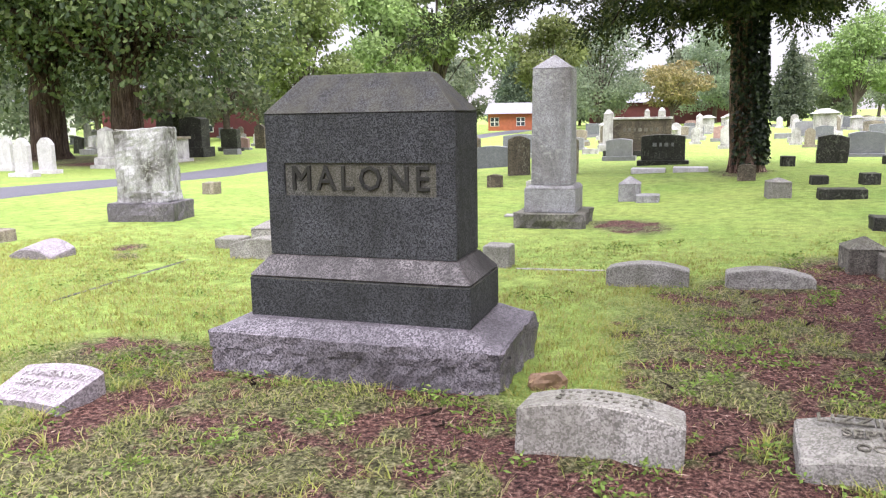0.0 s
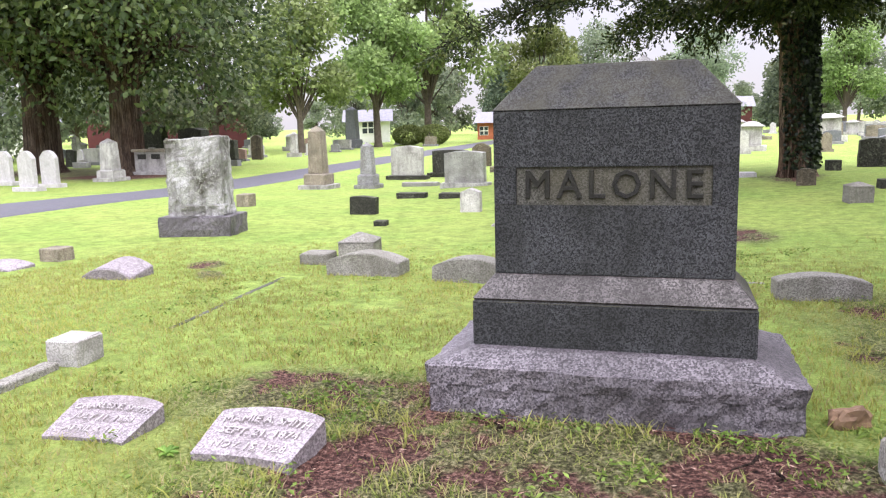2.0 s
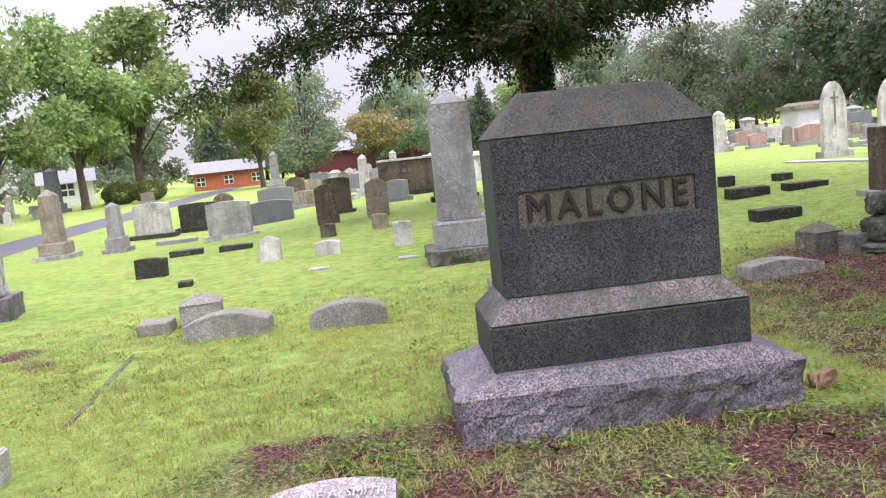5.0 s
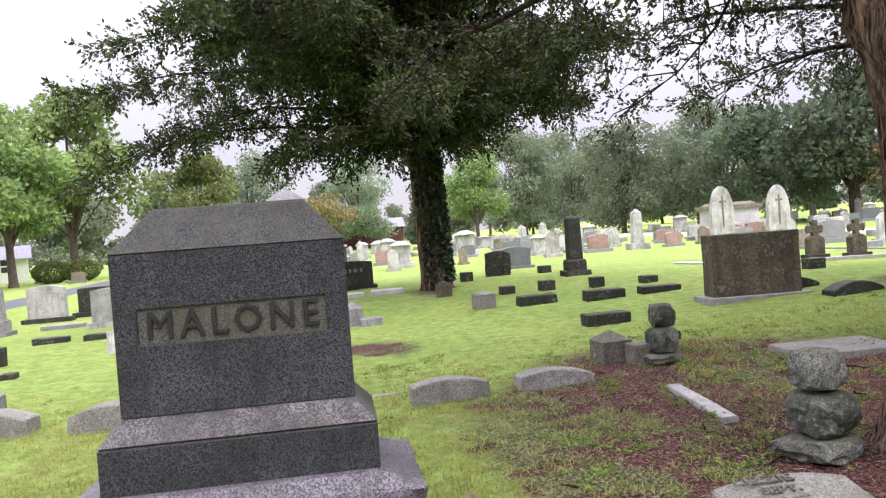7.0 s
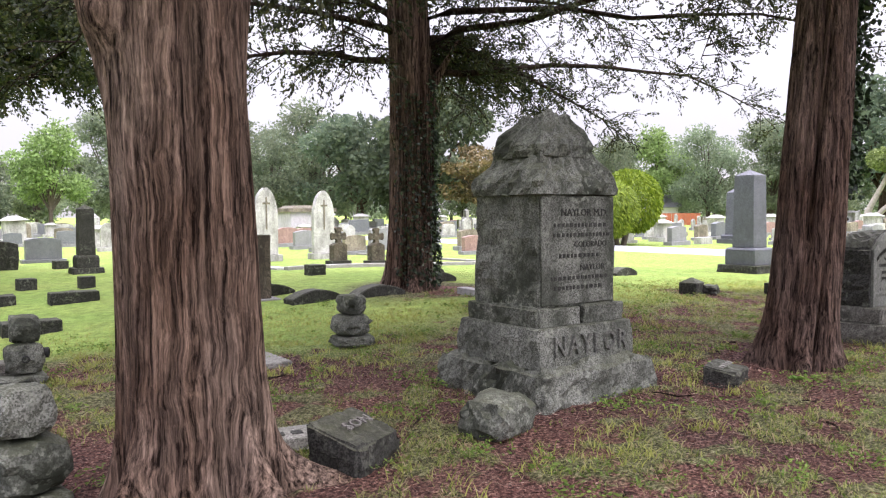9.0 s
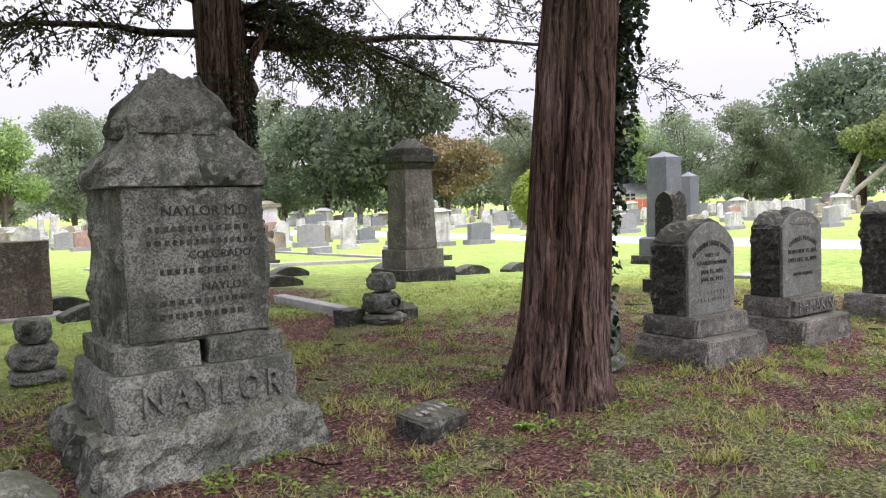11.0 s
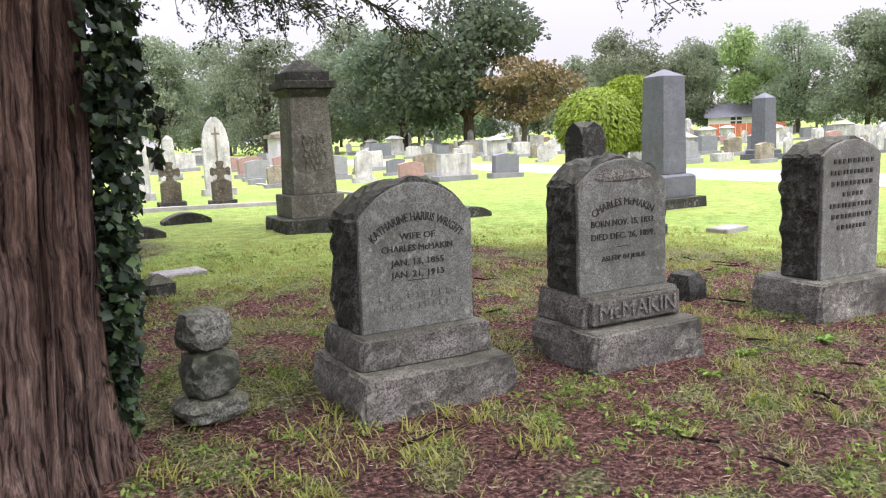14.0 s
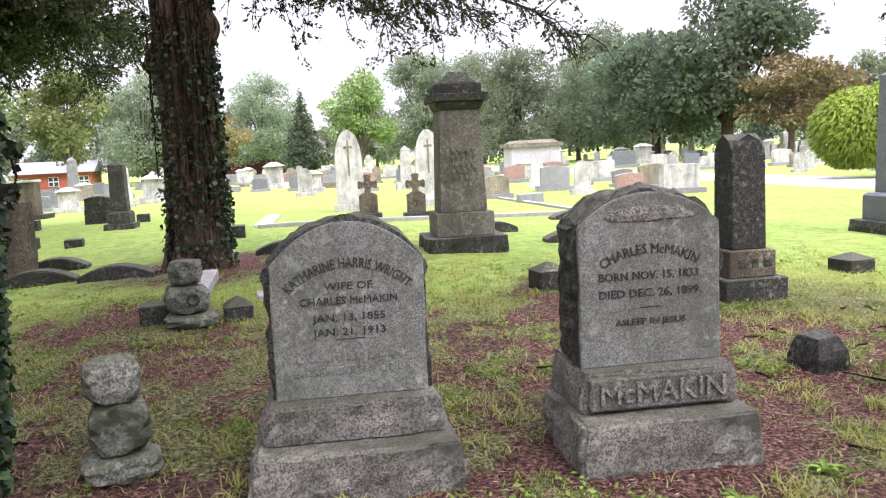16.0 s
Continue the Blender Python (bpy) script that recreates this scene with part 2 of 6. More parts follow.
def foliage(name, colours, rough=0.6, gloss=0.3, through=0.25):
    """Leaves whose green differs from leaf to leaf; some light passes through."""
    m, t, n, l, b = fresh(name)
    geo, info = n.new("ShaderNodeNewGeometry"), n.new("ShaderNodeObjectInfo")
    c = ramp(n, l, geo.outputs["Random Per Island"], [(i / max(1, len(colours) - 1), k) for i, k in enumerate(colours)])
    co = n.new("ShaderNodeTexCoord").outputs["Object"]
    big = noise_node(n, l, co, 0.35, 3, 0.5)
    c = mix(n, l, c, ramp(n, l, big, [(0.3, grey(0.7)), (0.7, grey(1.25))]), 1.0, "MULTIPLY")
    hsv = n.new("ShaderNodeHueSaturation")
    for sock, lo, hi in (("Value", 0.72, 1.3), ("Hue", 0.475, 0.515)):
        mr = n.new("ShaderNodeMapRange")
        mr.inputs[3].default_value, mr.inputs[4].default_value = lo, hi
        l.new(info.outputs["Random"], mr.inputs[0])
        l.new(mr.outputs[0], hsv.inputs[sock])
    l.new(c, hsv.inputs["Color"])
    l.new(hsv.outputs[0], b.inputs["Base Color"])
    b.inputs["Roughness"].default_value = rough
    b.inputs["Specular IOR Level"].default_value = gloss
    tr = n.new("ShaderNodeBsdfTranslucent")
    l.new(hsv.outputs[0], tr.inputs["Color"])
    ms = n.new("ShaderNodeMixShader")
    ms.inputs[0].default_value = through
    l.new(b.outputs[0], ms.inputs[1])
    l.new(tr.outputs[0], ms.inputs[2])
    l.new(ms.outputs[0], n["Material Output"].inputs["Surface"])
    return m


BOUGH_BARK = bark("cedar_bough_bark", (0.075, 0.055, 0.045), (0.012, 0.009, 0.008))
RED_BARK = bark("dark_red_cedar_bark", (0.25, 0.178, 0.145), (0.014, 0.009, 0.008))
CEDAR_BARK = bark("cedar_bark", (0.36, 0.262, 0.205), (0.018, 0.011, 0.009))
OAK_BARK = bark("oak_bark", (0.17, 0.13, 0.10), (0.04, 0.03, 0.024), 0.6)
FAR_BARK = plain("far_bark", (0.10, 0.08, 0.065), 0.9, 6, 0.4)
# the last, olive colour paints sunlit highlights onto random sprays
CEDAR_LEAF = foliage("cedar_foliage", [(0.014, 0.022, 0.010), (0.026, 0.038, 0.014), (0.042, 0.054, 0.018), (0.10, 0.11, 0.032)])
OAK_LEAF = foliage("oak_foliage", [(0.03, 0.05, 0.022), (0.065, 0.10, 0.038), (0.105, 0.145, 0.055), (0.16, 0.20, 0.075)])
IVY_LEAF = foliage("ivy_foliage", [(0.006, 0.013, 0.007), (0.012, 0.024, 0.011), (0.022, 0.04, 0.016), (0.055, 0.085, 0.03)], 0.5, 0.35, 0.08)
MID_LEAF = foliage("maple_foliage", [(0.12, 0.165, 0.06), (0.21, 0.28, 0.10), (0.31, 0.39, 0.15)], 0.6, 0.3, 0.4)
# paled and greyed so that the leaf colour itself carries the distance haze
FAR_LEAF = foliage("haze_paled_woods_foliage", [(0.15, 0.195, 0.13), (0.22, 0.27, 0.175), (0.29, 0.34, 0.215)], 0.7, 0.2, 0.5)
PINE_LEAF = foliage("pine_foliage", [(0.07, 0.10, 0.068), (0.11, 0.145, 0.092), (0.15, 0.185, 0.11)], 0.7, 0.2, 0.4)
LIME_LEAF = foliage("lime_shrub_foliage", [(0.10, 0.17, 0.012), (0.18, 0.27, 0.02), (0.27, 0.37, 0.035)])
RUST_LEAF = foliage("rusty_foliage", [(0.13, 0.125, 0.06), (0.22, 0.185, 0.085), (0.28, 0.22, 0.10)])
GRASS = foliage("grass", [(0.22, 0.27, 0.06), (0.31, 0.37, 0.08), (0.40, 0.44, 0.12), (0.40, 0.38, 0.17)], 0.6, 0.2, 0.45)
DULL_GRASS = foliage("tired_grass", [(0.10, 0.15, 0.035), (0.18, 0.26, 0.055), (0.28, 0.36, 0.09), (0.40, 0.42, 0.17), (0.46, 0.36, 0.23)], 0.7, 0.15, 0.4)
WEED = foliage("clover_and_weeds", [(0.09, 0.16, 0.03), (0.15, 0.25, 0.05), (0.22, 0.33, 0.07)], 0.6, 0.2, 0.25)
NEEDLES = foliage("fallen_needles", [(0.018, 0.009, 0.008), (0.065, 0.031, 0.026), (0.14, 0.066, 0.052), (0.25, 0.13, 0.10), (0.52, 0.40, 0.31)], 0.85, 0.1, 0.0)


def lawn_material():
    m, t, n, l, b = fresh("lawn_and_litter")
    co = n.new("ShaderNodeTexCoord").outputs["Object"]
    wear = n.new("ShaderNodeAttribute")
    wear.attribute_name = "wear"
    tired_ = n.new("ShaderNodeAttribute")
    tired_.attribute_name = "tired"
    fine = noise_node(n, l, co, 42, 6, 0.75)
    clump = noise_node(n, l, co, 6.0, 8, 0.7)
    broad = noise_node(n, l, co, 0.55, 5, 0.6)
    grass = ramp(n, l, fine, [(0.3, (0.145, 0.21, 0.05)), (0.5, (0.255, 0.35, 0.09)), (0.72, (0.36, 0.445, 0.14))])
    grass = mix(n, l, grass, ramp(n, l, broad, [(0.3, (0.85, 0.95, 0.8)), (0.7, (1.15, 1.05, 1.05))]), 1.0, "MULTIPLY")
    dull = ramp(n, l, fine, [(0.38, (0.018, 0.018, 0.009)), (0.5, (0.105, 0.105, 0.045)), (0.64, (0.34, 0.33, 0.19))])
    grass = mix(n, l, grass, dull, ramp(n, l, tired_.outputs["Fac"], [(0.12, grey(0)), (0.40, grey(1))]))
    grass = mix(n, l, grass, ramp(n, l, clump, [(0.32, grey(0.62)), (0.5, grey(1.0)), (0.68, grey(1.32))]), 1.0, "MULTIPLY")
    grass = mix(n, l, grass, (0.38, 0.30, 0.16), ramp(n, l, clump, [(0.60, grey(0)), (0.78, grey(0.45))]))
    litter = ramp(n, l, fine, [(0.37, (0.010, 0.006, 0.006)), (0.51, (0.105, 0.056, 0.046)), (0.66, (0.38, 0.25, 0.20))])
    litter = mix(n, l, litter, ramp(n, l, broad, [(0.3, (0.75, 0.75, 0.8)), (0.7, (1.25, 1.1, 1.05))]), 1.0, "MULTIPLY")
    sub = n.new("ShaderNodeMath")
    sub.operation = "ADD"
    l.new(wear.outputs["Fac"], sub.inputs[0])
    mul = n.new("ShaderNodeMath")
    mul.operation = "MULTIPLY_ADD"
    mul.inputs[1].default_value, mul.inputs[2].default_value = 0.8, -0.4
    l.new(clump, mul.inputs[0])
    l.new(mul.outputs[0], sub.inputs[1])
    col = mix(n, l, grass, litter, ramp(n, l, sub.outputs[0], [(0.40, grey(0)), (0.53, grey(1))]))
    l.new(col, b.inputs["Base Color"])
    b.inputs["Roughness"].default_value = 0.9
    b.inputs["Specular IOR Level"].default_value = 0.15
    first = bump(n, l, clump, 0.9, 0.06, b)
    bump(n, l, fine, 1.0, 0.03, b, first)
    return m


LAWN = lawn_material()
ASPHALT = plain("old_asphalt", (0.085, 0.085, 0.10), 0.8, 30, 0.35)
# the pale bluish colour includes the sheen of the sky on the drive
PALE_ROAD = plain("worn_road_with_sky_sheen", (0.42, 0.42, 0.47), 0.7, 8, 0.15)
BRICK = plain("orange_brick", (0.42, 0.13, 0.07), 0.85, 3, 0.2)
RED_SIDING = plain("dark_red_siding", (0.10, 0.022, 0.026), 0.7, 2, 0.2)
WHITE_PAINT = plain("white_paint", (0.78, 0.78, 0.78), 0.6, 3, 0.08)
ROOF = plain("grey_shingles", (0.22, 0.22, 0.25), 0.9, 4, 0.25)
PANE = plain("dark_window_glass", (0.05, 0.06, 0.07), 0.08, 2, 0.2)
WOOD = plain("cut_wood", (0.16, 0.10, 0.06), 0.8, 20, 0.4)
ENAMEL = plain("pale_teal_enamel", (0.45, 0.66, 0.68), 0.3, 2, 0.05)
HOLLOW_BLACK = plain("hollow_shade_black", (0.02, 0.02, 0.02), 0.8, 20, 0.2)
LETTER_DARK = stone("darkened_letter_granite", (0.026, 0.026, 0.025), (0.008, 0.008, 0.008), 300, (0.03, 0.03, 0.02), 0.4, 0.6, 0.3)
LETTER_PALE = stone("pale_letter_stone", (0.50, 0.47, 0.48), (0.28, 0.26, 0.27), 200, (0.2, 0.18, 0.17), 0.3, 0.7, 0.4)
LETTER_NEAR_BLACK = stone("near_black_carved_letters", (0.06, 0.06, 0.052), (0.018, 0.018, 0.016), 150, (0.03, 0.03, 0.025), 0.3, 0.8, 0.4)
LETTER_MOSS = stone("mossy_raised_letters", (0.22, 0.22, 0.195), (0.08, 0.08, 0.07), 120, (0.06, 0.06, 0.05), 0.4, 0.85, 0.5)
LETTER_ROUGH = stone("raised_granite_letters", (0.27, 0.255, 0.235), (0.08, 0.075, 0.07), 120, (0.06, 0.055, 0.05), 0.4, 0.75, 0.5)


# ---------------------------------------------------------------- builders
def mesh_of(name, verts, faces, material, smooth=False):
    me = bpy.data.meshes.new(name)
    me.from_pydata([tuple(v) for v in verts], [], faces)
    if material:
        me.materials.append(material)
    if smooth:
        me.polygons.foreach_set("use_smooth", [True] * len(me.polygons))
    me.update()
    return me


def part(name, bm, material, parent=None, label="", smooth=False):
    """Link a bmesh (or a mesh) as one object under a thing or a part."""
    if isinstance(bm, bpy.types.Mesh):
        me = bm
    else:
        bmesh.ops.recalc_face_normals(bm, faces=bm.faces)
        me = bpy.data.meshes.new(name)
        bm.to_mesh(me)
        bm.free()
        me.materials.append(material)
        if smooth:
            me.polygons.foreach_set("use_smooth", [True] * len(me.polygons))
    ob = new(name, me)
    if parent:
        ob.parent = parent
    if label:
        ob["label"] = label
    return ob


def ground_at(x, y):
    return float(land(x, y))


def thing(name, x, y, label, category, group="", rz=0.0, rx=0.0, ry=0.0, z=None):
    ob = new(name)
    ob.empty_display_size = 0.1
    ob.matrix_basis = pose(x, y, ground_at(x, y) if z is None else z, rx, ry, rz)
    return tagged(ob, label, category, group)


def place(ob, x, y, label, category, group="", rz=0.0, rx=0.0, ry=0.0, z=None):
    ob.matrix_basis = pose(x, y, ground_at(x, y) if z is None else z, rx, ry, rz)
    return tagged(ob, label, category, group)


def cuts(a, b, size, e):
    k = max(1, int(round((b - a - 2 * e) / size)))
    inner = [a + e + (b - a - 2 * e) * i / k for i in range(k + 1)]
    return [a, *inner, b]


def rough_noise(p, seed):
    """Chiselled rock: broad swells, flat pitched facets with sharp ridges, and grit."""
    q = Vector((p[0] + seed * 3.1, p[1] - seed * 1.7, p[2] + seed * 2.3))
    d = noise.voronoi(q * 8.0)[0]
    return noise.noise(q * 5) * 0.8 + 0.75 * (min(d[1] - d[0], 0.5) - 0.2) + noise.noise(q * 19) * 0.35 + noise.noise(q * 40) * 0.2


def box(bm, x0, x1, y0, y1, z0, z1, size=0.1, amp=0.0, faces="", e=0.008, seed=1, warp=None, edge=0.35):
    """A block with eased edges. The faces named (x X y Y Z: low and high sides) are left rock-rough by amp; warp reshapes it."""
    U, V, W = cuts(x0, x1, size, e), cuts(y0, y1, size, e), cuts(z0, z1, size, e)
    nu, nv, nw = len(U) - 1, len(V) - 1, len(W) - 1
    made = {}

    def vert(i, j, k):
        key = (i, j, k)
        if key in made:
            return made[key]
        p = Vector((U[i], V[j], W[k]))
        sides = []
        if i == 0:
            sides.append(("x", Vector((-1, 0, 0))))
        if i == nu:
            sides.append(("X", Vector((1, 0, 0))))
        if j == 0:
            sides.append(("y", Vector((0, -1, 0))))
        if j == nv:
            sides.append(("Y", Vector((0, 1, 0))))
        if k == 0:
            sides.append(("z", Vector((0, 0, -1))))
        if k == nw:
            sides.append(("Z", Vector((0, 0, 1))))
        d = Vector()
        for s, nrm in sides:
            if len(sides) > 1:
                d -= nrm * e * 0.7
            if amp and s in faces:
                d += nrm * amp * (rough_noise(p, seed) + 0.15) * (edge if len(sides) > 1 else 1.0)
        q = p + d
        if warp:
            q = Vector(warp(q))
        made[key] = bm.verts.new(q)
        return made[key]

    for i in range(nu):
        for j in range(nv):
            for k in (0, nw):
                f = [vert(i, j, k), vert(i + 1, j, k), vert(i + 1, j + 1, k), vert(i, j + 1, k)]
                bm.faces.new(f if k else f[::-1])
    for i in range(nu):
        for k in range(nw):
            for j in (0, nv):
                f = [vert(i, j, k), vert(i + 1, j, k), vert(i + 1, j, k + 1), vert(i, j, k + 1)]
                bm.faces.new(f[::-1] if j else f)
    for j in range(nv):
        for k in range(nw):
            for i in (0, nu):
                f = [vert(i, j, k), vert(i, j + 1, k), vert(i, j + 1, k + 1), vert(i, j, k + 1)]
                bm.faces.new(f if i else f[::-1])
    return bm


def sized(w, d, z0, z1, **kw):
    return box(bmesh.new(), -w / 2, w / 2, -d / 2, d / 2, z0, z1, **kw)


def taper(z0, z1, wx, wy=None):
    """A warp that narrows a block to the fractions wx, wy at z1."""
    wy = wx if wy is None else wy

    def f(p):
        k = min(1, max(0, (p.z - z0) / (z1 - z0)))
        return (p.x * (1 + (wx - 1) * k), p.y * (1 + (wy - 1) * k), p.z)
    return f


def arch(w, z0, shoulder, crown, power=2.0):
    """A warp that bows a block's top from its shoulders up to its crown."""
    def f(p):
        u = min(1, abs(p.x) / (w / 2))
        topz = shoulder + (crown - shoulder) * (1 - u ** power)
        return (p.x, p.y, z0 + (p.z - z0) * (topz - z0) / (shoulder - z0))
    return f


def pyramid(bm, w, d, z0, z1, tip=0.02):
    return box(bm, -w / 2, w / 2, -d / 2, d / 2, z0, z1, size=max(w, d) / 3, e=0.004, warp=taper(z0, z1, tip / w, tip / d))


def prism(bm, outline, y0, y1, bevel=0.006):
    a = [bm.verts.new((x, y0, z)) for x, z in outline]
    b = [bm.verts.new((x, y1, z)) for x, z in outline]
    k = len(outline)
    bm.faces.new(a)
    bm.faces.new(b[::-1])
    for i in range(k):
        bm.faces.new([a[i], b[i], b[(i + 1) % k], a[(i + 1) % k]])
    if bevel:
        bmesh.ops.bevel(bm, geom=[e for e in bm.edges if abs(e.verts[0].co.y - e.verts[1].co.y) < 1e-6], offset=bevel, segments=1, affect="EDGES")
    return bm


def rock(bm, c, s, amp=0.15, seed=1, boxy=0.5, sub=3):
    """One lump of stone, rounded or blocky."""
    made = bmesh.ops.create_icosphere(bm, subdivisions=sub, radius=1.0)["verts"]
    for v in made:
        p = v.co.normalized()
        m = max(abs(p.x), abs(p.y), abs(p.z))
        p = p * (1 - boxy) + p / m * boxy * 0.9
        q = Vector((p.x + seed * 5.3, p.y - seed * 2.9, p.z + seed))
        p = p * (1 + amp * (noise.noise(q * 1.6) + 0.5 * noise.noise(q * 4) + 0.25 * noise.noise(q * 9)))
        v.co = Vector((c[0] + p.x * s[0], c[1] + p.y * s[1], c[2] + p.z * s[2]))
    return bm


TEXTS = {}


def text_mesh(body, size, depth, bend=0.0, width=0.0, material=None, gap=1.0):
    c = bpy.data.curves.new("inscription", "FONT")
    c.body, c.size, c.extrude, c.align_x, c.align_y = body, size, depth, "CENTER", "CENTER"
    c.bevel_depth = size * 0.011
    c.space_character = gap
    c.bevel_resolution = 0
    c.resolution_u = 2
    tmp = bpy.data.objects.new("inscription", c)
    me = bpy.data.meshes.new_from_object(tmp)
    bpy.data.curves.remove(c)
    xs = [v.co.x for v in me.vertices]
    k = width / (max(xs) - min(xs)) if width else 1.0
    for v in me.vertices:
        v.co.x *= k
        if bend:
            a, r = v.co.x / bend, bend + v.co.y
            v.co.x, v.co.y = r * math.sin(a), r * math.cos(a) - bend
    me.materials.clear()
    me.materials.append(material)
    return me


def words_of(me, gap, material):
    """Split a line of lettering into its letters, one mesh each."""
    bm = bmesh.new()
    bm.from_mesh(me)
    seen, isles = set(), []
    for v in bm.verts:
        if v in seen:
            continue
        stack, isle = [v], []
        seen.add(v)
        while stack:
            q = stack.pop()
            isle.append(q)
            for e in q.link_edges:
                o = e.other_vert(q)
                if o not in seen:
                    seen.add(o)
                    stack.append(o)
        isles.append((min(q.co.x for q in isle), max(q.co.x for q in isle), isle))
    isles.sort(key=lambda i: i[0])
    groups, edge = [], -1e9
    for lo, hi, isle in isles:
        if lo - edge > gap:
            groups.append([])
        groups[-1] += isle
        edge = max(edge, hi)
    out = []
    for g in groups:
        idx = {v: i for i, v in enumerate(g)}
        faces = [[idx[v] for v in f.verts] for f in bm.faces if f.verts[0] in idx]
        out.append(mesh_of("inscription", [v.co for v in g], faces, material))
    bm.free()
    return out


def carve(parent, body, size, x, y, z, material, depth=0.004, bend=0.0, width=0.0, tilt=90.0, rz=0.0, label="", gap=1.0):
    """Lettering on a face, a part for each letter: upright at tilt 90, lying at 0."""
    for me in words_of(text_mesh(body, size, depth, bend, width, material, gap), 0.0, material):
        part("letter", me, material, parent, label).matrix_basis = pose(x, y, z, tilt, 0, rz)


def bars(parent, x, y, z, widths, height, pitch, material, tilt=90.0):
    """Worn lines of lettering that can no longer be read."""
    rng = random.Random(len(widths) * 7 + int(z * 100))
    for i, w in enumerate(widths):
        bm = bmesh.new()
        u = -w / 2
        while u < w / 2:
            k = rng.uniform(0.5, 1.1) * height
            box(bm, u, min(u + k, w / 2 + k), -height / 2, height / 2, -0.003, 0.003, size=1, e=0.001)
            u += k * 1.3 + 0.45 * height
        ob = part("worn_lettering", bm, material, parent)
        ob["kind"] = "stuff"
        dz = -i * pitch
        ob.matrix_basis = pose(x, y - (0 if tilt > 45 else i * pitch), z + (dz if tilt > 45 else 0), tilt, 0, 0)


# ---------------------------------------------------------------- camera side monuments
def big_monument():
    """The dark granite family monument on three tiers, name cut in a sunk panel."""
    m = thing("family_monument", -1.85, 4.28, "dark speckled granite family monument on a rock-faced lavender-grey base", "gravestone")

    def wash(p):
        k = max(abs(p.x) / 0.9, abs(p.y) / 0.47)
        return (p.x, p.y, p.z - (0.075 * step(0.72, 1.0, k) if p.z > 0.2 else 0))
    part("base", box(bmesh.new(), -0.9, 0.9, -0.46, 0.46, -0.06, 0.325, size=0.045, amp=0.035, faces="xXyY", seed=2, warp=wash), BASE_STONE, m,
         "rock-faced lavender-grey stone base, damp on top")
    part("plinth", sized(1.385, 0.64, 0.318, 0.56, size=0.2), DARK_GRANITE, m)
    part("wash_course", sized(1.385, 0.64, 0.563, 0.685, size=0.2, warp=taper(0.57, 0.685, 0.855, 0.70)), WASH_STONE, m, "sloping weathered course")
    # die with a sunk panel in its face
    bm = bmesh.new()
    w, y0, y1, z0, z1 = 0.59, -0.222, 0.222, 0.688, 1.515
    box(bm, -w, w, y0 + 0.022, y1, z0, z1, size=0.3, e=0.006)
    part("die", bm, DARK_GRANITE, m)
    px, pz0, pz1 = 0.475, 1.045, 1.235
    for a, b, c, d in ((-w, w, z0, pz0), (-w, w, pz1, z1), (-w, -px, pz0, pz1), (px, w, pz0, pz1)):
        part("face_stone", box(bmesh.new(), a, b, y0, y0 + 0.021, c, d, size=0.4, e=0.002), DARK_GRANITE, m)
    part("name_panel", box(bmesh.new(), -px, px, y0 + 0.014, y0 + 0.0225, pz0, pz1, size=0.2, e=0.001), PANEL_GRANITE, m, "sunk name panel with yellow lichen")
    carve(m, "MALONE", 0.2, 0, y0 + 0.012, 1.14, LETTER_DARK, 0.011, 0, 0.86, label="raised block letters, darkened", gap=1.28)
    part("hipped_cap", sized(1.19, 0.452, 1.515, 1.745, size=0.15, warp=taper(1.53, 1.745, 0.66, 0.28)), DARK_GRANITE, m, "hipped mossy top")


def serpentine(name, x, y, w, d, low, high, mat, label, front_slope=0.0, group="", rz=0.0, ry=0.0, rx=0.0, amp=0.01):
    """A low grave marker with a bowed top; its top may fall towards the front."""
    def f(p):
        q = arch(w, -0.06, low, high)(p)
        k = (d / 2 - p.y) / d
        return (q[0], q[1], q[2] - front_slope * k if q[2] > 0.02 else q[2])
    bm = box(bmesh.new(), -w / 2, w / 2, -d / 2, d / 2, -0.06, low, size=0.07, amp=amp, faces="xXyY", e=0.008, seed=x, warp=f)
    ob = part(name, bm, mat)
    return place(ob, x, y, label, "gravestone", group, rz, rx, ry)


def post(x, y, w, hgt, mat, label, cap=0.0, rz=0.0, amp=0.006, ry=0.0):
    """A lot corner post: square, with a flat or a pyramid top."""
    ob = thing("corner_post", x, y, label, "corner post", "", rz, 0, ry)
    part("shaft", sized(w, w, -0.08, hgt - cap, size=0.08, amp=amp, faces="xXyYZ", seed=x + y), mat, ob)
    if cap:
        part("cap", box(bmesh.new(), -w / 2 - 0.006, w / 2 + 0.006, -w / 2 - 0.006, w / 2 + 0.006, hgt - cap + 0.001, hgt, size=0.1, e=0.004,
                        warp=taper(hgt - cap + 0.02, hgt, 0.06)), mat, ob)
    return ob


